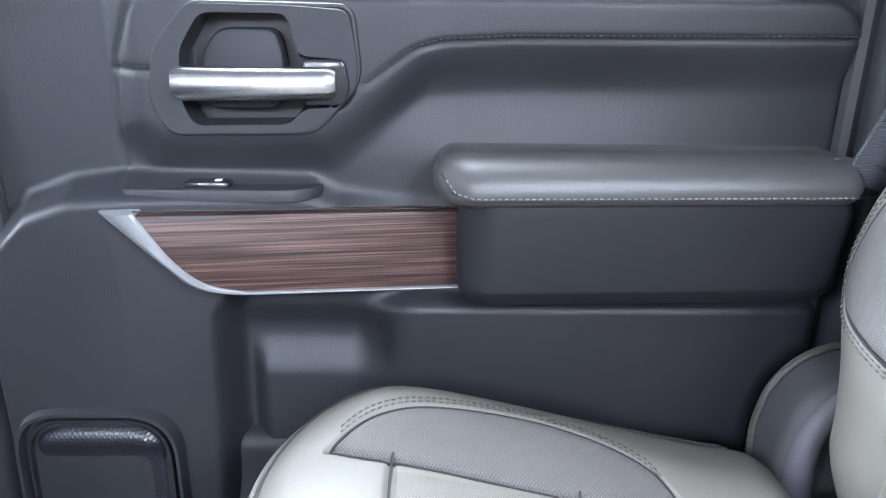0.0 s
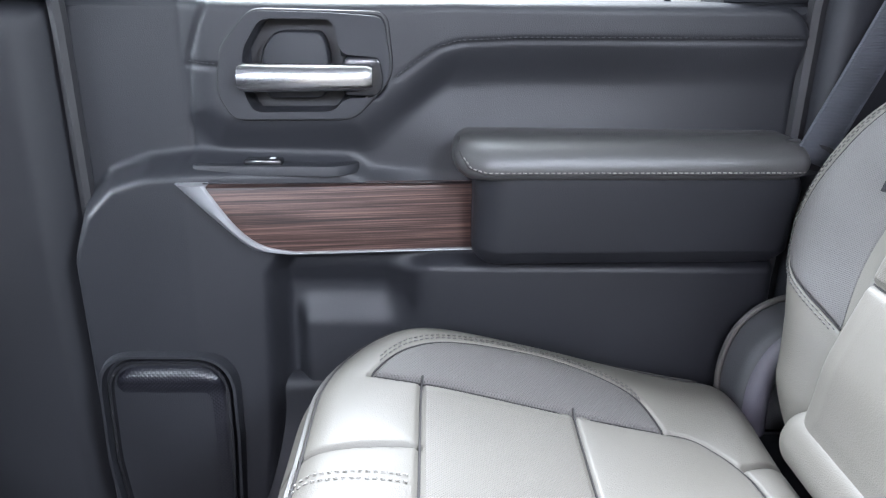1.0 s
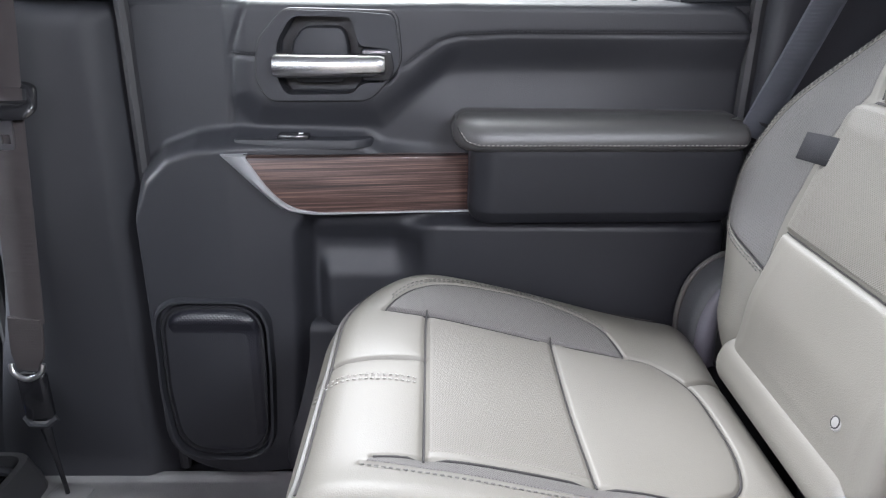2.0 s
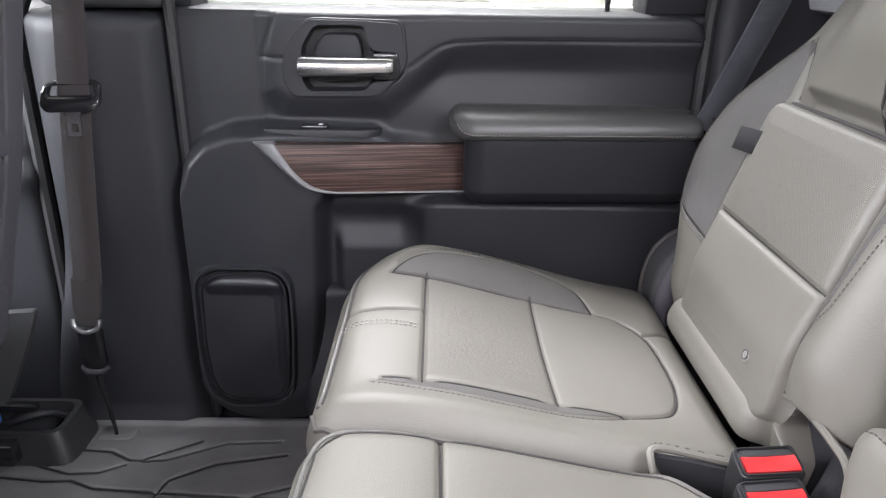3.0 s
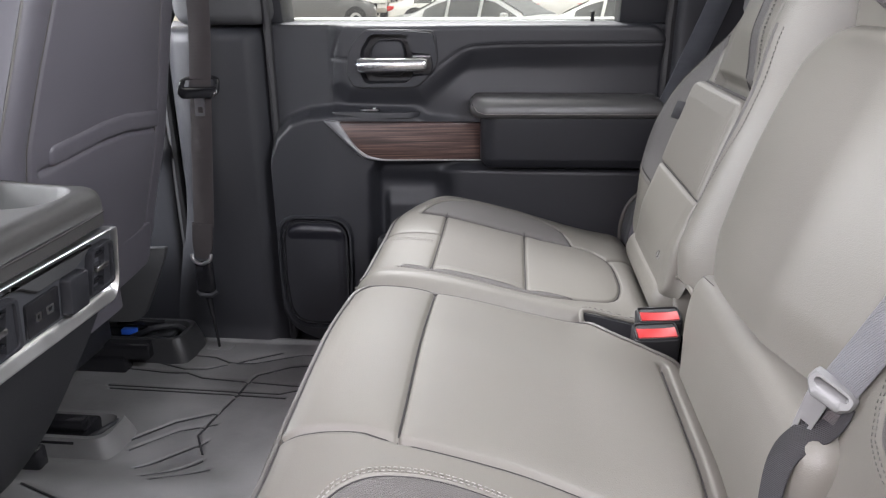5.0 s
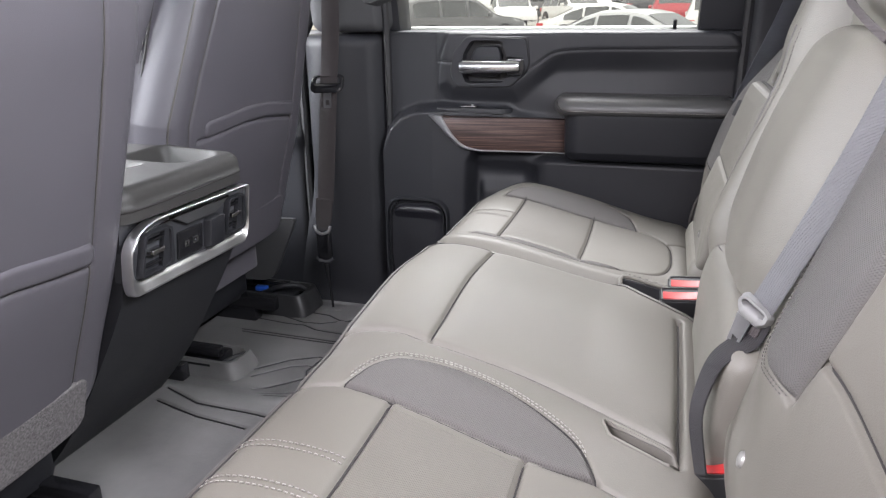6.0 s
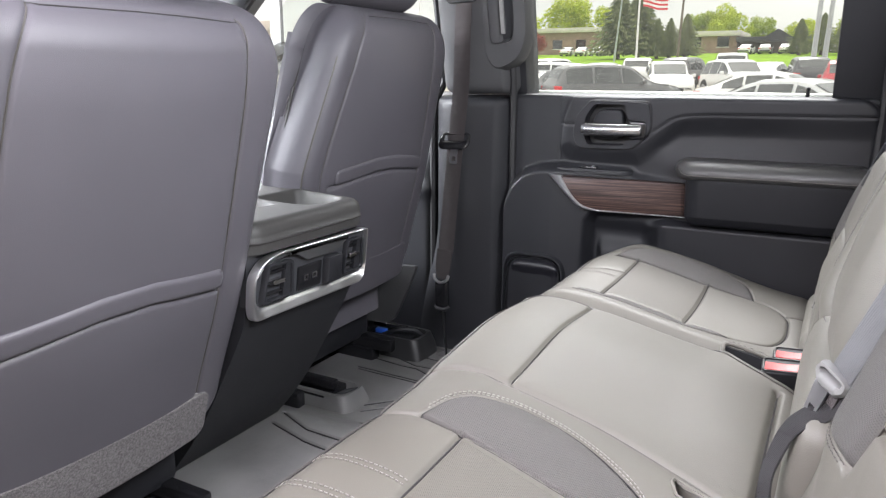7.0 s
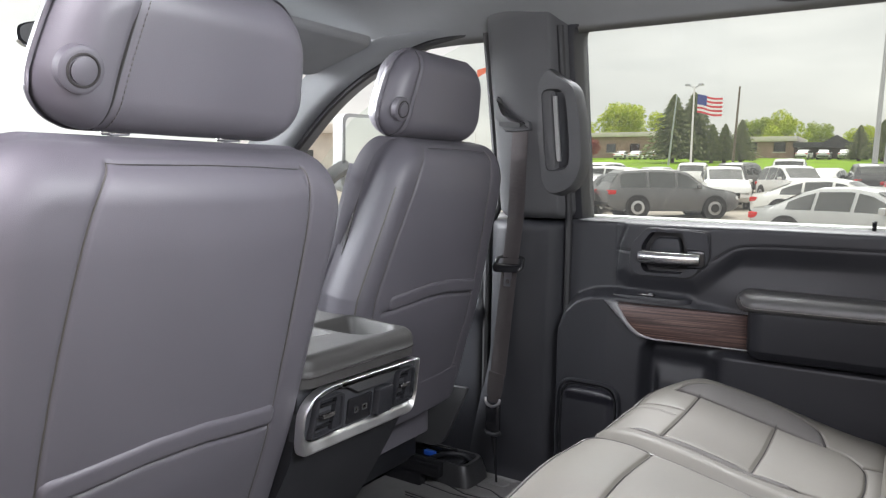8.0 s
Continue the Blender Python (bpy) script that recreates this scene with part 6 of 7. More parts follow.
tube("sleeve_lip", [(-0.645, 0.742, 0.178), (-0.633, 0.734, 0.170), (-0.610, 0.734, 0.170), (-0.598, 0.742, 0.178)], 0.006, PLASTIC_BLACK, belt_p)
tube("anchor_cable", [(-0.620, 0.742, 0.175), (-0.617, 0.748, 0.10), (-0.615, 0.754, 0.04), (-0.615, 0.757, 0.004)], [0.009, 0.0042, 0.0036, 0.0036], PLASTIC_DARK, belt_p)
def tongue_place(u, v, w):
    return (u, 0.7265 - w + (v - 0.660) * 0.55, v)


t_out = even(round_poly([(-0.622, 0.652), (-0.619, 0.680), (-0.606, 0.686), (-0.545, 0.688), (-0.532, 0.682), (-0.529, 0.654), (-0.541, 0.644), (-0.610, 0.641)], 0.006), 64)
t_slot = even(round_poly([(-0.610, 0.664), (-0.608, 0.678), (-0.543, 0.680), (-0.541, 0.666)], 0.003), 64)
ring_plate("tongue_body", t_out, t_slot, 0.0, 0.010, tongue_place, PLASTIC_DARK, belt_p, "charcoal slotted buckle tongue", bevel=0.25)
blade_o = even([(-0.588, 0.643), (-0.566, 0.643), (-0.569, 0.602), (-0.590, 0.602)], 32)
blade_i = even([(-0.584, 0.622), (-0.572, 0.622), (-0.572, 0.609), (-0.584, 0.609)], 32)
ring_plate("tongue_blade", blade_o, blade_i, 0.006, 0.009, right(0.734), STEEL, belt_p, "steel blade with a square hole")
slot = thing("belt_guide", "dark moulded belt outlet on the pillar trim", "belt guide")
plate("guide_body", round_poly([(-0.628, 1.115), (-0.612, 1.118), (-0.600, 1.075), (-0.575, 1.055), (-0.525, 1.05), (-0.522, 1.025), (-0.60, 1.022), (-0.632, 1.06)], 0.008), 0.045, 0.088, right(0.865, LEAN_IN), PILLAR_GREY, slot, bevel=0.008)
plate("slot_mouth", round_poly([(-0.612, 1.050), (-0.548, 1.046), (-0.548, 1.034), (-0.612, 1.038)], 0.004), 0.08, 0.094, right(0.865, LEAN_IN), SEAL_AND_SHADE, slot)
tagged(plate("belt_anchor_cap", round_poly([(-0.65, 0.742), (-0.585, 0.742), (-0.575, 0.775), (-0.64, 0.785)], 0.012), 0.005, 0.022, lambda u, v, w: (u, v, w), RUBBER, None, bevel=0.006), "rubber cap over the belt anchor in the floor mat", "cap")

grab = thing("grab_handle", "dark moulded grab handle on the pillar", "grab handle")
g_out = round_poly([(-0.500, 1.160), (-0.468, 1.190), (-0.440, 1.162), (-0.397, 1.137), (-0.384, 1.06), (-0.384, 0.93), (-0.415, 0.870), (-0.480, 0.842), (-0.510, 0.88), (-0.514, 1.02)], [0.02, 0.012, 0.03, 0.03, 0.03, 0.03, 0.03, 0.03, 0.02, 0.02])
g_in = round_poly([(-0.492, 1.120), (-0.438, 1.124), (-0.429, 1.10), (-0.427, 0.955), (-0.436, 0.932), (-0.490, 0.928)], 0.012)
ring_plate("handle_frame", even(g_out, 80), even(g_in, 80), 0.02, 0.068, right(0.862, LEAN_IN), PILLAR_GREY, grab, bevel=0.14)
plate("handle_recess", even(g_in, 80), 0.02, 0.052, right(0.862, LEAN_IN), SOFT_BLACK, grab)
plate("recess_strip", [(-0.460, 0.945), (-0.449, 0.945), (-0.451, 1.112), (-0.462, 1.112)], 0.06, 0.066, right(0.862, LEAN_IN), GREY_PLASTIC, grab)

belt_c = thing("seat_belt", "slate grey seat belt running down beside the outer backrest", "seat belt")
ribbon("webbing", spline([(0.575, 0.690, 1.16), (0.535, 0.752, 0.95), (0.505, 0.775, 0.83), (0.462, 0.782, 0.71), (0.426, 0.787, 0.615)], 8), 0.050, (1.0, 0.25, -0.3), WEB_SLATE, belt_c)
c_edge = spline([(0.575, 0.690, 1.16), (0.535, 0.752, 0.95), (0.505, 0.775, 0.83), (0.462, 0.782, 0.71), (0.426, 0.787, 0.615)], 8)
c_side = Vector((1.0, 0.25, -0.3)).normalized()
for sg in (-1, 1):
    ribbon("selvedge", [p + c_side * (sg * 0.0225) for p in c_edge], 0.004, (1.0, 0.25, -0.3), WEB_SLATE, belt_c, thick=0.0021)
guide = thing("belt_guide", "charcoal plastic belt outlet beside the backrest", "belt guide")
ring_plate("guide_body", even(rounded(0.036, 0.024, 0.016), 48), even(rounded(0.027, 0.013, 0.009), 48), -0.03, 0.010, lambda u, v, w: (0.426 + u, 0.800 - w * 0.7 - v * 0.45, 0.617 + v * 0.9 - u * 0.25 + w * 0.3), PILLAR_GREY, guide, "grey moulded loop", bevel=0.3)

belt_m = thing("seat_belt", "pale grey belt across the backrest with tongue and latch plate", "seat belt")


def on_back(s, y, n):
    return Vector([float(v) for v in back_place(s, y, n)])


LOOK_OUT = (-0.46, -0.72, 0.48)
upper = spline([on_back(0.72, -0.30, 0.040), on_back(0.50, -0.280, 0.036), on_back(0.344, -0.268, 0.034), on_back(0.242, -0.252, 0.034), on_back(0.142, -0.234, 0.036)], 10)
ribbon("webbing", upper, 0.033, facing(upper, (-0.64, -0.58, 0.48)), WEB_GREY, belt_m)
lower = spline([on_back(0.128, -0.236, 0.032), on_back(0.105, -0.237, 0.032), on_back(0.072, -0.243, 0.052), on_back(0.040, -0.258, 0.056), on_back(0.010, -0.278, 0.052), on_back(-0.035, -0.300, 0.028)], 8)
ribbon("lower_webbing", lower, list(np.interp(np.linspace(0, 1, len(lower)), [0, 0.25, 0.5, 0.75, 1], [0.032, 0.029, 0.023, 0.018, 0.015])), facing(lower, (-0.7, -0.5, 0.48)), WEB_BLACK, belt_m, "dark lower belt webbing")
t_dir = (on_back(0.242, -0.253, 0.026) - on_back(0.150, -0.243, 0.032)).normalized()
n_dir = Vector(LOOK_OUT)
n_dir = (n_dir - t_dir * n_dir.dot(t_dir)).normalized()
s_dir = t_dir.cross(n_dir) * -1
if s_dir.x < 0:
    s_dir = -s_dir
t_mid = on_back(0.133, -0.236, 0.040)


def on_tongue(u, v, w):
    return tuple(t_mid + s_dir * (u * 0.44) + t_dir * (v * 0.50) + n_dir * w)


ring_plate("latch_frame", even(round_poly([(-0.048, 0.024), (-0.052, 0.0), (-0.030, -0.026), (0.028, -0.024), (0.046, -0.006), (0.044, 0.014), (0.028, 0.021)], 0.005), 48), even(round_poly([(-0.034, 0.006), (0.028, 0.006), (0.028, 0.013), (-0.034, 0.014)], 0.003), 48), -0.005, 0.006, on_tongue, GREY_PLASTIC, belt_m, "grey latch frame", bevel=0.25)
ring_plate("tongue_blade", even([(-0.036, -0.020), (0.008, -0.022), (0.014, -0.098), (-0.018, -0.098)], 40), even([(-0.014, -0.070), (0.004, -0.070), (0.006, -0.086), (-0.010, -0.086)], 40), -0.001, 0.0025, on_tongue, STEEL, belt_m, "steel blade with a square hole")
plate("belt_stop", [(0.012, -0.02), (0.034, -0.018), (0.036, -0.046), (0.014, -0.046)], -0.006, 0.0, on_tongue, WEB_DARK, belt_m)


def buckle(x, y, z, tilt, yaw):
    t = thing("seat_belt_buckle", "black seat belt buckle with a red release button", "buckle", group="rear belt buckles", at=(x, y, z))
    t.rotation_euler = (radians(tilt[0]), radians(tilt[1]), radians(yaw))
    t.scale = (1.14, 1.14, 1.14)
    bm = bmesh.new()
    bm_plate(bm, rounded(0.029, 0.0165, 0.006), -0.13, 0.0, lambda u, v, w: (u * (1 + w * 0.5), v * (1 + w * 0.5), w), bevel=0.003, seg=3)
    part("buckle_body", bm, BUCKLE_BLACK, t)
    bm = bmesh.new()
    rows = []
    for i in range(9):
        q = -1 + i / 4
        rows.append([bm.verts.new((0.0240 * q, v, w - 0.0026 * (1 - q * q) * d)) for v, w, d in ((-0.0125, -0.004, 0), (-0.0125, 0.0028, 0.2), (-0.009, 0.0038, 0.9), (0.001, 0.0036, 0.9), (0.0040, 0.0028, 0.5), (0.0045, -0.004, 0))])
    for a, b in zip(rows, rows[1:]):
        for k in range(6):
            bm.faces.new((a[k], a[(k + 1) % 6], b[(k + 1) % 6], b[k]))
    bm.faces.new(rows[0][::-1])
    bm.faces.new(rows[-1])
    part("release_button", bm, RED, t, "red release button", angle=50)
    part("tongue_slot", bm_plate(bmesh.new(), rounded(0.0225, 0.0034, 0.001), -0.004, 0.0006, lambda u, v, w: (u, v + 0.0090, w)), SEAL_AND_SHADE, t)
    o, q = even(rounded(0.0275, 0.0155, 0.005), 48), even(rounded(0.0248, 0.0132, 0.003), 48)
    ring_plate("top_rim", o, q, -0.003, 0.0022, lambda u, v, w: (u, v, w), BUCKLE_BLACK, t, bevel=0.3)
    return t


buckle(0.326, 0.214, 0.398, (14, -4), 0)
buckle(0.314, 0.168, 0.393, (16, -4), 2)
buckle(0.340, -0.262, 0.360, (10, -22), -22)

# ---- overhead ----
visor = thing("sun_visor", "grey cloth sun visor folded against the headliner", "sun visor")
vis = Pad(-1.28, -1.02, 0.22, 0.70, lambda a, b, n: (a, b, 1.30 + (a + 1.02) * 0.30 - n), lambda a, b: 0.016 + 0 * a, rim=0.01, corner=0.04, thick=0.004)
vis.build("visor_board", HEADLINER, visor, nu=24, nv=30)
tube("visor_rod", [(-1.03, 0.20, 1.30), (-1.03, 0.45, 1.295)], 0.006, PLASTIC_BLACK, visor)
mirror = thing("rear_view_mirror", "rear view mirror with a dark housing", "mirror")
mo = [(0.125 * math.copysign(abs(math.cos(a)) ** 0.7, math.cos(a)), 0.034 * math.copysign(abs(math.sin(a)) ** 0.7, math.sin(a))) for a in np.linspace(0, 2 * math.pi, 48, endpoint=False)]
mm = Matrix.Translation((-1.20, -0.10, 1.185)) @ Euler((0, radians(-8), radians(-14))).to_matrix().to_4x4()
part("housing", bm_plate(bmesh.new(), mo, 0.0, -0.03, lambda u, v, w: tuple(mm @ Vector((w, u, v))), bevel=0.012), PLASTIC_DARK, mirror)
part("glass", bm_plate(bmesh.new(), [(u * 0.95, v * 0.92) for u, v in mo], 0.0, 0.003, lambda u, v, w: tuple(mm @ Vector((w, u, v)))), MIRROR, mirror, "mirror glass")
tube("mirror_stem", [(-1.23, -0.09, 1.19), (-1.27, -0.06, 1.22), (-1.30, -0.03, 1.26)], 0.012, PLASTIC_DARK, mirror)
ext = thing("door_mirror", "tall black outside mirror on the front door", "mirror")
em = Matrix.Translation((-1.40, 1.14, 0.98)) @ Euler((0, 0, radians(-18))).to_matrix().to_4x4()
part("housing", bm_plate(bmesh.new(), rounded(0.12, 0.145, 0.03), 0.0, -0.09, lambda u, v, w: tuple(em @ Vector((w, u, v))), bevel=0.03, seg=4), GREY_PLASTIC, ext)
part("glass", bm_plate(bmesh.new(), rounded(0.108, 0.132, 0.025), 0.0, 0.003, lambda u, v, w: tuple(em @ Vector((w, u, v)))), MIRROR, ext, "mirror glass")
tube("mirror_arm", [(-1.44, 1.05, 0.93), (-1.45, 0.99, 0.90), (-1.46, 0.94, 0.86)], 0.03, PLASTIC_DARK, ext)


# ---- outdoors: car park, lawn, trees, buildings ----
def gz(y):
    return float(np.interp(y, [-3000, 8, 24.5, 45, 75, 130, 400, 3000], [-0.86, -0.86, -0.50, 0.2, 1.65, 4.35, 8.4, 8.4]))


ys = [-2500, -300, -60, -10, 0, 8, 16, 24.5, 34, 45, 60, 72, 72.3, 90, 130, 200, 400, 2500]
xs = [-2500, -300, -80, -20, 20, 80, 300, 2500]
gv = [(x, y, gz(y)) for y in ys for x in xs]
gq = [(j * 8 + i, j * 8 + i + 1, j * 8 + i + 9, j * 8 + i + 8) for j in range(len(ys) - 1) for i in range(7)]
ground = tagged(mesh_ob("ground", gv, gq, ASPHALT, smooth=False), "worn grey asphalt car park with a green lawn behind", "ground", kind="structure")
ground.data.materials.append(GRASS)
for f in ground.data.polygons:
    f.material_index = 1 if f.center.y > 72.1 else 0


ROOFS = {
    "suv": (4.65, 0.92, 1.0, [(-2.325, 0.90), (-2.24, 1.04), (-2.17, 1.18), (-1.95, 1.52), (-1.75, 1.62), (-0.8, 1.68), (0.1, 1.66), (0.45, 1.58), (1.15, 1.09), (1.35, 1.03), (1.9, 0.98), (2.15, 0.90), (2.28, 0.78), (2.325, 0.60)], (-1.95, 1.05), (-0.95, 0.05)),
    "sedan": (4.7, 0.91, 0.9, [(-2.35, 0.72), (-2.27, 0.93), (-1.85, 1.00), (-1.15, 1.30), (-0.7, 1.42), (0.0, 1.44), (0.4, 1.37), (1.20, 0.97), (1.4, 0.91), (1.95, 0.84), (2.2, 0.74), (2.32, 0.62), (2.35, 0.48)], (-1.45, 1.02), (-0.75, 0.1)),
    "pickup": (5.6, 0.98, 1.18, [(-2.8, 1.0), (-2.76, 1.20), (-1.16, 1.20), (-1.10, 1.30), (-0.95, 1.78), (-0.5, 1.88), (0.35, 1.87), (0.7, 1.76), (1.35, 1.26), (1.55, 1.20), (2.4, 1.16), (2.68, 1.08), (2.78, 0.95), (2.8, 0.7)], (-1.0, 1.25), (-0.2, 0.2))}


def car(x, y, heading, style, paint, label):
    """style: suv, sedan or pickup; heading in degrees, 0 drives towards +x."""
    t = thing("parked_car", label, "car", group="parked cars", at=(x, y, gz(y)))
    t.rotation_euler = (0, 0, radians(heading))
    L, W, belt, roofline, span, posts = ROOFS[style]
    h = L / 2
    body = mat("paint", paint, 0.3, spec=0.5, coat=0.7, mottle=(3, 0.04))
    rx, rz = [p[0] for p in roofline], [p[1] for p in roofline]
    roof = lambda v: float(np.interp(v, rx, rz))
    hb = lambda v: float(np.interp(v, [-h, 0.0, 1.2, h], [belt - 0.03, belt, belt - 0.02, belt - 0.22]))

    def side(v, z):
        """Half width of the body at height z."""
        w = W * float(np.interp(abs(v), [0, h - 0.5, h - 0.1, h], [1.0, 0.98, 0.90, 0.80]))
        if z <= hb(v):
            return w * float(np.interp(z, [0.2, 0.38, 0.7, hb(v)], [0.90, 0.985, 1.0, 0.965]))
        return w * float(np.interp(z, [hb(v), roof(v) - 0.05, roof(v)], [0.955, 0.74, 0.66])) if roof(v) > hb(v) + 0.12 else w * 0.93
    st = sorted(set([round(v, 3) for v in np.linspace(-h, h, 34)] + rx))
    bm = bmesh.new()
    rings = []
    for v in st:
        z0 = 0.24 + 0.2 * max(0, abs(v) - h + 0.35) / 0.35
        zt = roof(v)
        zs = [z0, z0 + 0.14, 0.5 * (z0 + min(zt, hb(v))) + 0.1, min(hb(v), zt - 0.06), min(hb(v), zt - 0.06) + max(0.02, (zt - hb(v)) * 0.5), zt - 0.045, zt]
        half = [(side(v, z), z) for z in zs]
        row = [(-b, c) for b, c in half] + [(0, zt + 0.02)] + [(b, c) for b, c in reversed(half)]
        rings.append([bm.verts.new((v, b, c)) for b, c in row])
    k = len(rings[0])
    for a, b in zip(rings, rings[1:]):
        for i in range(k):
            bm.faces.new((a[i], a[(i + 1) % k], b[(i + 1) % k], b[i]))
    bm.faces.new(rings[0][::-1])
    bm.faces.new(rings[-1])
    part("body", bm, body, t, angle=60)
    for sg in (-1, 1):
        cuts = [span[0], posts[0], posts[1], span[1]]
        for c0, c1 in zip(cuts, cuts[1:]):
            vs, fs = [], []
            for i, v in enumerate(np.linspace(c0 + 0.04, c1 - 0.04, 7)):
                lo_z, hi_z = hb(v) + 0.045, max(hb(v) + 0.06, roof(v) - 0.10)
                for z in (lo_z, hi_z):
                    vs.append((v, sg * (side(v, z) + 0.012), z))
                if i:
                    fs.append((2 * i - 2, 2 * i, 2 * i + 1, 2 * i - 1))
            mesh_ob("side_window", vs, fs, CAR_WINDOW, t, "dark side window", smooth=False)
        box("wing_mirror", (span[1] - 0.32, sg * W * 1.04 - 0.09, belt + 0.02), (span[1] - 0.18, sg * W * 1.04 + 0.09, belt + 0.16), body, t, bevel=0.04)
        zl = roof(-h + 0.08)
        box("tail_lamp", (-h + 0.005, sg * W * 0.74 - 0.16, zl - 0.24), (-h + 0.28, sg * W * 0.74 + 0.17, zl - 0.09), LAMP_RED, t, "red tail lamp", bevel=0.03)
        zf = roof(h - 0.12)
        box("head_lamp", (h - 0.42, sg * W * 0.70 - 0.18, zf - 0.20), (h - 0.06, sg * W * 0.70 + 0.16, zf - 0.07), LAMP_CLEAR, t, bevel=0.03)
        for wx in (-L * 0.285, L * 0.30):
            r = 0.36 if style != "pickup" else 0.42
            tube("wheel_arch", [(wx, sg * (W - 0.25), r + 0.02), (wx, sg * (W + 0.004), r + 0.02)], r + 0.065, SEAL_AND_SHADE, t, n=26)
            wh = tube("wheel", [(wx, sg * (W - 0.20), r), (wx, sg * (W - 0.16), r), (wx, sg * (W + 0.0), r), (wx, sg * (W + 0.012), r)], [r * 0.92, r, r, r * 0.9], TYRE, t, "black tyre", n=24)
            tube("rim", [(wx, sg * (W - 0.02), r), (wx, sg * (W + 0.02), r), (wx, sg * (W + 0.024), r)], [r * 0.66, r * 0.66, r * 0.5], RIM, wh, "alloy rim", n=20)
            tube("hub", [(wx, sg * (W + 0.02), r), (wx, sg * (W + 0.03), r)], r * 0.42, TYRE, wh, n=10)

    def screen(v0, v1, name):
        vs, fs = [], []
        for i, v in enumerate(np.linspace(v0, v1, 6)):
            w = side(v, roof(v) - 0.03) * 0.98
            for q in (-1, -0.5, 0, 0.5, 1):
                vs.append((v, q * w, roof(v) + 0.028 - 0.02 * abs(q)))
            if i:
                fs += [(5 * i - 5 + j, 5 * i - 4 + j, 5 * i + 1 + j, 5 * i + j) for j in range(4)]
        mesh_ob(name, vs, fs, CAR_WINDOW, t, "dark screen glass", smooth=False)
    i_f = next(i for i, v in enumerate(rx) if v > 0.9)
    screen(rx[i_f - 1] + 0.06, rx[i_f] - 0.04, "windscreen")
    if style == "suv":
        screen(-2.16, -1.96, "rear_window")
    elif style == "sedan":
        screen(-1.80, -1.18, "rear_window")
    else:
        screen(-1.09, -0.97, "rear_window")
    box("front_grille", (h - 0.10, -W * 0.45, 0.40), (h + 0.012, W * 0.45, roof(h - 0.02) - 0.06), PLASTIC_DARK, t, bevel=0.03)
    box("bumper", (-h - 0.03, -W * 0.8, 0.36), (-h + 0.15, W * 0.8, 0.52), PLASTIC_DARK, t, bevel=0.03)
    return t


CAR_WINDOW = mat("car_window_glass", (0.018, 0.022, 0.022), 0.06, spec=0.8, coat=0.4, mottle=(2, 0.1))
WHITE, GREY, BLACK, REDP, SILVER = (0.78, 0.78, 0.77), (0.10, 0.10, 0.105), (0.03, 0.03, 0.035), (0.45, 0.02, 0.03), (0.45, 0.46, 0.47)
for x, y, hd, st, col, lab in (
        (-7.0, 24.6, 38, "suv", (0.11, 0.11, 0.115), "dark grey sport utility car parked side on"),
        (-0.35, 16.2, -28, "sedan", SILVER, "pale silver saloon parked nose towards the truck"),
        (-6.4, 30.8, -72, "suv", WHITE, "white sport utility car parked at an angle"),
        (-1.6, 24.0, -12, "sedan", WHITE, "white saloon parked behind the silver one"),
        (-4.1, 34.0, -60, "suv", WHITE, "white sport utility car facing the truck"),
        (-11.4, 29.0, 170, "suv", WHITE, "white sport utility car at the row's end"),
        (-10.3, 26.0, 90, "sedan", BLACK, "black saloon beside the grey car"),
        (-14.7, 40.0, 80, "suv", WHITE, "white sport utility car in the far row"),
        (-12.0, 40.5, 80, "sedan", SILVER, "silver saloon in the far row"),
        (-9.9, 40.0, 100, "suv", WHITE, "white sport utility car in the far row"),
        (-7.5, 41.0, 80, "suv", GREY, "grey sport utility car in the far row"),
        (-5.3, 41.5, 95, "pickup", WHITE, "white pickup in the far row"),
        (-3.3, 40.0, 80, "sedan", WHITE, "white saloon in the far row"),
        (-1.5, 38.5, 100, "suv", BLACK, "black sport utility car in the far row"),
        (0.3, 30.0, 90, "suv", REDP, "red sport utility car in the middle row"),
        (1.6, 24.0, 85, "suv", WHITE, "white sport utility car in the middle row"),
        (4.2, 24.5, 95, "sedan", REDP, "red saloon in the middle row"),
        (7.2, 24.0, 90, "suv", WHITE, "white sport utility car in the middle row"),
        (10.2, 25.0, 88, "pickup", BLACK, "black pickup in the middle row"),
        (3.0, 15.6, -30, "sedan", WHITE, "white saloon in the near row"),
        (-36.1, 118, 88, "sedan", WHITE, "white saloon before the brick building"),
        (-38.8, 118, 92, "sedan", WHITE, "white car before the brick building"),
        (-41.3, 118, 90, "sedan", WHITE, "white car before the brick building"),
        (-13.7, 119, 85, "sedan", WHITE, "white car before the dark lodge"),
        (-11.1, 119, 92, "sedan", SILVER, "silver car before the dark lodge"),
        (-8.3, 119, 90, "sedan", WHITE, "white car before the dark lodge"),
        (-6.35, 119, 88, "sedan", WHITE, "white car before the dark lodge")):
    car(x, y, hd, st, col, lab)


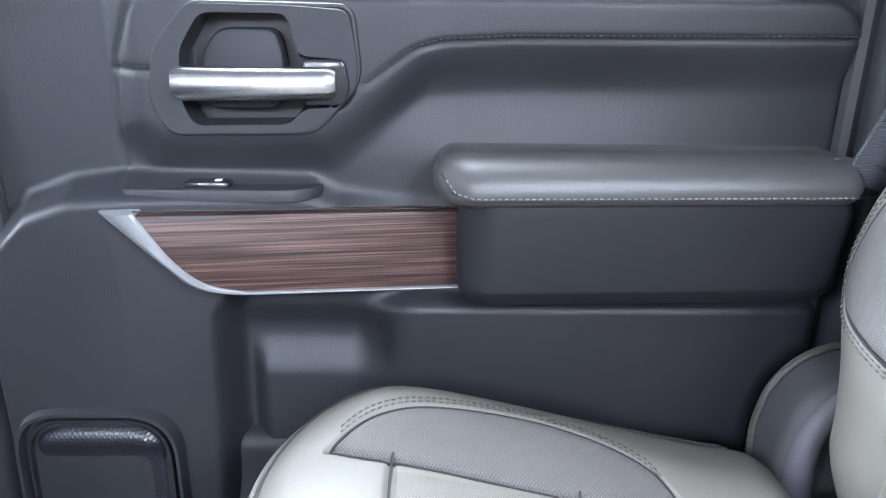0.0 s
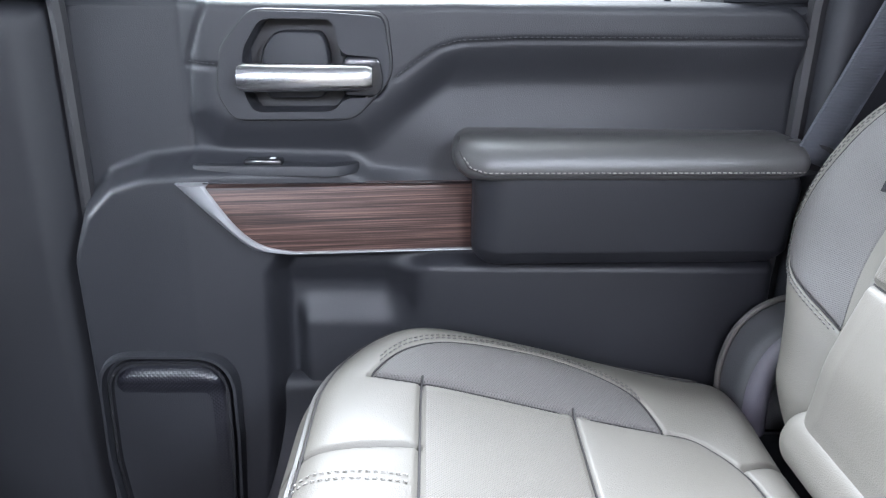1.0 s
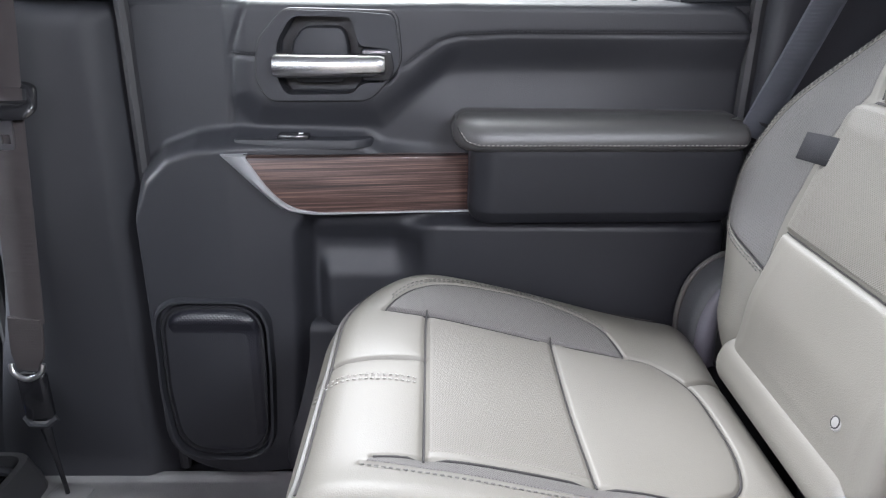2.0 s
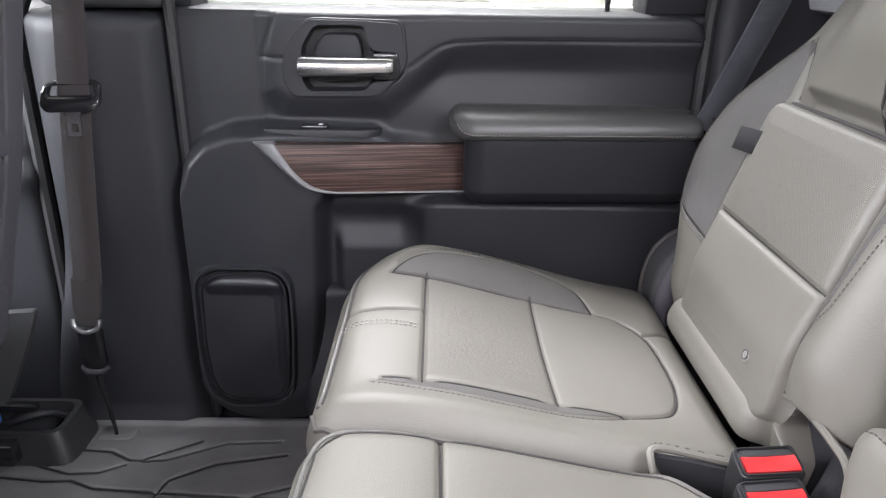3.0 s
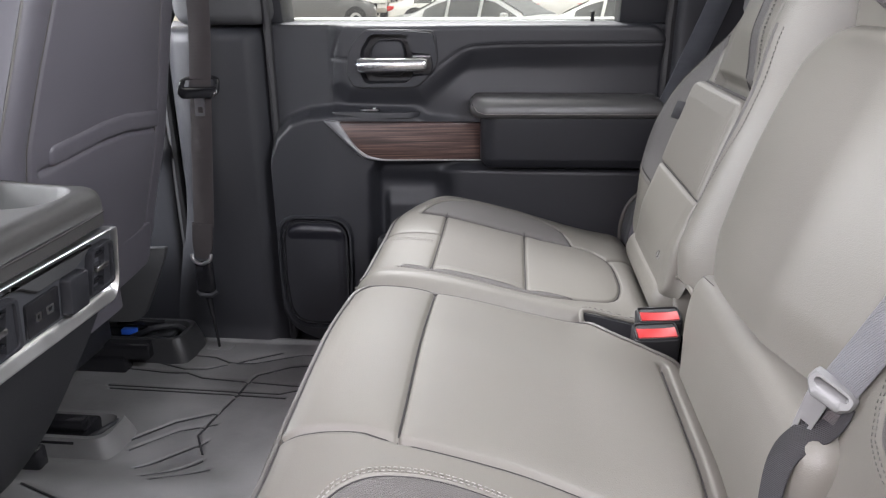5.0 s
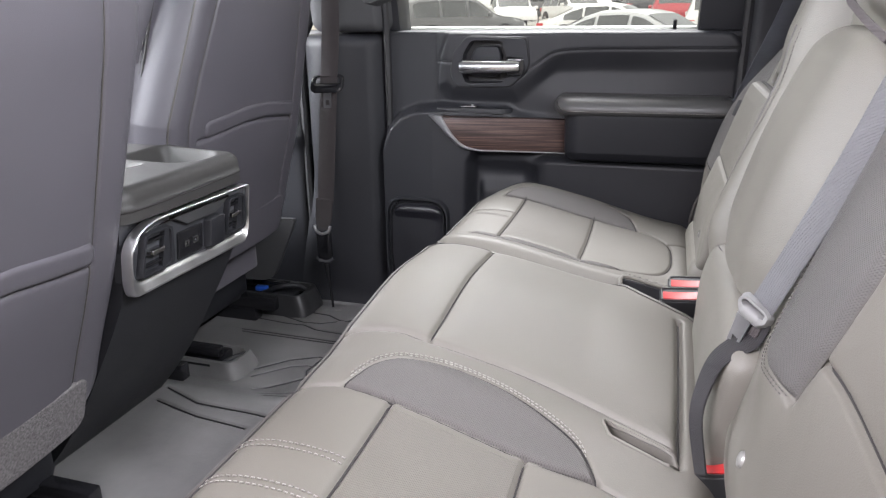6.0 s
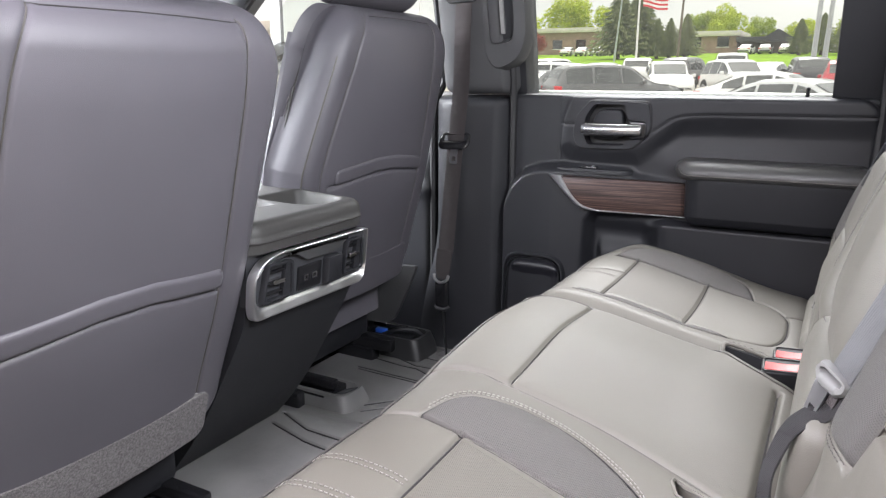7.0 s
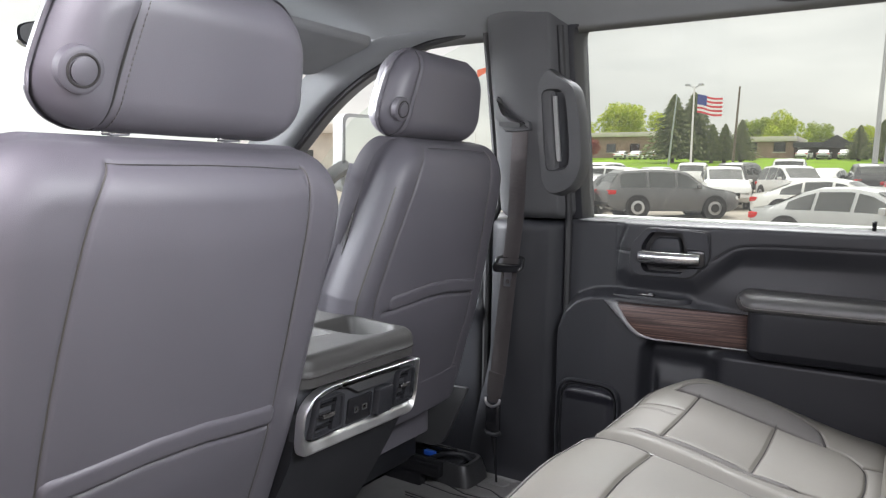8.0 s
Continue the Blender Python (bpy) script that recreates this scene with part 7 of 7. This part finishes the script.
def leaf_cloud(centres, count, size, seed, drop=0.0):
    """Many small three-cornered leaf clumps inside a set of balls (x, y, z, r)."""
    rnd = np.random.RandomState(seed)
    vs, fs = [], []
    w = np.array([c[3] ** 2 for c in centres])
    pick = rnd.choice(len(centres), count, p=w / w.sum())
    for i in pick:
        cx, cy, cz, r = centres[i]
        d = rnd.normal(size=3)
        d /= np.linalg.norm(d)
        p = np.array((cx, cy, cz)) + d * r * (0.55 + 0.5 * rnd.rand())
        s = size * (0.6 + 0.8 * rnd.rand())
        k = len(vs)
        q = rnd.normal(size=(4, 3))
        q /= np.linalg.norm(q, axis=1)[:, None]
        vs += [tuple(p + s * v - np.array((0, 0, drop * abs(v[0])))) for v in q]
        fs += [(k, k + 1, k + 2), (k, k + 2, k + 3), (k, k + 3, k + 1)]
    return vs, fs


def leafy_tree(x, y, height, width, leaves, seed, label, trunk=0.3):
    t = thing("tree", label, "tree", group="trees behind the car park", at=(x, y, gz(y)))
    rnd = random.Random(seed)
    tube("trunk", [(0, 0, -0.2), (0.05, 0, height * 0.2), (0.1, 0.05, height * 0.45), (0.1, 0, height * 0.75)], [trunk, trunk * 0.8, trunk * 0.55, trunk * 0.15], BARK, t)
    balls = []
    for i in range(26):
        a, f = rnd.uniform(0, 6.28), rnd.random()
        z = height * (0.32 + 0.58 * f)
        rr = width * 0.5 * math.sqrt(max(0.05, 1 - ((z / height - 0.55) / 0.5) ** 2))
        q = rr * rnd.uniform(0.25, 0.75)
        balls.append((q * math.cos(a), q * math.sin(a), z, width * rnd.uniform(0.09, 0.21)))
        if i < 7:
            tube("limb", [(0.08, 0, height * rnd.uniform(0.25, 0.5)), (q * 0.5 * math.cos(a), q * 0.5 * math.sin(a), z * 0.85), (q * math.cos(a), q * math.sin(a), z)], [trunk * 0.35, trunk * 0.2, trunk * 0.08], BARK, t, n=6)
    vs, fs = leaf_cloud(balls, 7000, width * 0.021, seed)
    mesh_ob("crown", vs, fs, leaves, t, smooth=False)
    return t


def conifer(x, y, height, width, seed, label):
    t = thing("tree", label, "tree", group="conifers behind the car park", at=(x, y, gz(y)))
    tube("trunk", [(0, 0, -0.2), (0, 0, height * 0.5), (0, 0, height)], [0.28, 0.18, 0.03], BARK, t)
    rnd = np.random.RandomState(seed)
    vs, fs = [], []
    tiers = 13
    for i in range(5200):
        f = rnd.rand() ** 0.8
        z = height * (0.06 + 0.94 * f)
        a = rnd.rand() * 6.283
        ragged = 0.72 + 0.20 * math.sin(f * tiers * 6.283 + 2.0 * math.sin(a * 2 + seed)) + 0.22 * math.sin(a * 5 + seed * 1.7 + f * 9)
        r = width * 0.56 * (1 - f) ** 0.85 * ragged * (0.30 + 0.80 * rnd.rand())
        p = np.array((r * math.cos(a), r * math.sin(a), z))
        s = width * 0.036 * (0.6 + rnd.rand()) * (0.5 + 0.7 * (1 - f))
        out = np.array((math.cos(a), math.sin(a), -0.35))
        sd = np.array((-math.sin(a), math.cos(a), 0))
        k = len(vs)
        vs += [tuple(p - sd * s * 0.5), tuple(p + sd * s * 0.5), tuple(p + out * s * 1.7), tuple(p + np.array((0, 0, s * 0.5)))]
        fs += [(k, k + 1, k + 2), (k, k + 3, k + 2), (k + 1, k + 3, k + 2)]
    mesh_ob("crown", vs, fs, NEEDLE, t, smooth=False)
    return t


leafy_tree(-56.5, 160, 12.3, 12.5, LEAF_SPRING, 3, "broad bright green spring tree behind the brick building")
leafy_tree(-48.6, 165, 10.6, 10, LEAF_SPRING, 4, "pale green spring tree behind the brick building")
leafy_tree(-63.5, 150, 9.0, 10, LEAF_SPRING, 14, "pale green spring tree behind the brick building")
leafy_tree(-28.5, 165, 8.6, 9, LEAF_MID, 5, "mid green tree behind the buildings")
leafy_tree(-23.0, 165, 9.6, 10, LEAF_SPRING, 6, "bright green spring tree behind the buildings")
leafy_tree(-17.0, 170, 8.0, 8, LEAF_MID, 7, "mid green tree behind the lodge")
leafy_tree(-9.0, 175, 6.6, 9, LEAF_SPRING, 8, "pale green tree behind the lodge")
leafy_tree(-47.5, 118, 4.2, 4.4, LEAF_RED, 9, "small dark red ornamental tree", 0.12)
leafy_tree(0.0, 175, 7.0, 10, LEAF_MID, 10, "mid green tree behind the car park")
leafy_tree(10.0, 175, 8.0, 11, LEAF_SPRING, 11, "bright green tree behind the car park")
leafy_tree(-100.0, 150, 10.0, 14, LEAF_SPRING, 12, "bright green tree far off")
conifer(-27.9, 100, 9.3, 7.8, 21, "tall dark conifer on the lawn")
conifer(-25.5, 101, 9.5, 7.8, 22, "tall dark conifer on the lawn")
conifer(-22.7, 100, 5.2, 4.0, 23, "dark conifer on the lawn")
conifer(-21.3, 101, 5.2, 4.0, 24, "dark conifer on the lawn")
conifer(-19.4, 102, 5.7, 4.6, 25, "dark conifer on the lawn")
conifer(-6.2, 112, 4.8, 4.0, 26, "dark conifer beside the lodge")
conifer(-3.4, 110, 5.4, 4.4, 27, "dark conifer beside the lodge")
conifer(-0.8, 112, 5.0, 4.4, 28, "dark conifer beside the lodge")


def building(name, label, x0, x1, y, depth, height, wall, fascia, gable=False):
    t = thing(name, label, "building", at=(0, 0, 0))
    z = gz(y)
    box("wall", (x0, y, z - 1.0), (x1, y + depth, z + height), wall, t, bevel=0)
    if gable:
        xm = (x0 + x1) / 2
        bm = bmesh.new()
        bm_plate(bm, [(x0 - 0.8, z + height - 0.2), (x1 + 0.8, z + height - 0.2), (xm, z + height + 1.7)], y - 0.8, y + depth, lambda u, v, w: (u, w, v))
        part("roof", bm, ROOF_DARK, t)
    else:
        box("roof", (x0 - 0.5, y - 0.6, z + height), (x1 + 0.5, y + depth + 0.5, z + height + 0.8), fascia, t, "pale flat roof edge", bevel=0.03)
    n = int((x1 - x0) / 4.2)
    for i in range(n):
        xc = x0 + (i + 0.5) * (x1 - x0) / n
        for zz in ((1.0, 2.6), (3.6, 4.8)):
            if zz[1] < height:
                w = box("window", (xc - 0.9, y - 0.06, z + zz[0]), (xc + 0.9, y + 0.05, z + zz[1]), CAR_WINDOW, t, bevel=0)
                box("window_sill", (xc - 1.0, y - 0.14, z + zz[0] - 0.12), (xc + 1.0, y - 0.002, z + zz[0]), ROOF_PALE, w, bevel=0)
    return t


building("office_building", "long low brown brick building with a pale roof edge", -68.0, -36.5, 130, 12, 3.9, BRICK_WALL, ROOF_PALE)
building("office_building", "low brown brick building with a pale roof edge", -25.0, -16.3, 128, 12, 2.7, BRICK_WALL, ROOF_PALE)
building("lodge", "dark timber lodge with a steep gabled roof", -12.3, -7.6, 124, 10, 1.9, DARK_TIMBER, ROOF_DARK, True)
building("lodge", "dark long timber building with a low roof", -15.8, -12.2, 127, 8, 1.7, DARK_TIMBER, ROOF_DARK)
building("showroom", "pale building with a light gabled roof", -52.0, -38.0, 46, 10, 4.0, ROOF_PALE, ROOF_PALE)


def pole(name, label, x, y, top, r, material, dx=0.0):
    t = thing(name, label, "pole", at=(x, y, gz(y)))
    tube("shaft", [(0, 0, -0.3), (dx * 0.5, 0, top / 2), (dx, 0, top)], [r, r * 0.8, r * 0.6], material, t)
    return t


lamp = pole("street_lamp", "white car park lamp post with two heads", -17.5, 69, 8.05, 0.11, POLE_WHITE)
for sg in (-1, 1):
    tube("arm", [(0, 0, 7.9), (sg * 0.28, 0, 8.0), (sg * 0.42, 0, 8.12)], 0.05, POLE, lamp)
    box("lamp_head", (sg * 0.6 - 0.22, -0.2, 8.08), (sg * 0.6 + 0.22, 0.2, 8.28), POLE, lamp, bevel=0.04)
flagpole = pole("flagpole", "slim flagpole with a striped flag blowing sideways", -17.7, 70, 7.6, 0.05, POLE_WHITE)


def flag_piece(name, u0, u1, v0, v1, material, off=0.0):
    bm = bmesh.new()
    rows = []
    for i in range(13):
        u = u0 + (u1 - u0) * i / 12
        wv = 0.16 * math.sin(u * 3.4) * (0.2 + u / 2.6)
        rows.append([bm.verts.new((u, wv + o, v - 0.18 * u + 0.07 * math.sin(u * 2.8))) for v, o in ((v0, off), (v1, off), (v1, -off - 0.012), (v0, -off - 0.012))])
    for a, b in zip(rows, rows[1:]):
        for k in range(4):
            bm.faces.new((a[k], a[(k + 1) % 4], b[(k + 1) % 4], b[k]))
    bm.faces.new(rows[0])
    bm.faces.new(rows[-1][::-1])
    return part(name, bm, material, flagpole)


for i in range(9):
    flag_piece("stripe", 0.30, 2.55, 7.35 - 0.19 * (i + 1), 7.35 - 0.19 * i, FLAG_RED if i % 2 == 0 else FLAG_WHITE)
flag_piece("canton", 0.29, 1.18, 7.35 - 0.19 * 5, 7.35, FLAG_BLUE, 0.008)
pole("utility_pole", "brown wooden utility pole", -16.95, 85, 8.9, 0.16, POLE_BROWN, 0.32)
pole("utility_pole", "blue grey leaning pole beside the conifer", -25.6, 90, 8.6, 0.14, POLE, 0.72)
pole("utility_pole", "tall grey steel pole", -2.2, 60, 11.6, 0.2, POLE, 0.25)
pole("utility_pole", "tall grey steel pole", -1.5, 61, 10.5, 0.2, POLE, 0.3)
pennant = pole("flagpole", "thin pole with a small orange pennant", -13.9, 23, 5.4, 0.02, POLE_WHITE)
bm = bmesh.new()
bm_plate(bm, [(0.02, 5.1), (0.42, 5.28), (0.40, 5.46), (0.02, 5.4)], -0.004, 0.004, lambda u, v, w: (u, w + 0.03 * math.sin(u * 8), v))
part("pennant", bm, FLAG_ORANGE, pennant, "small orange pennant")
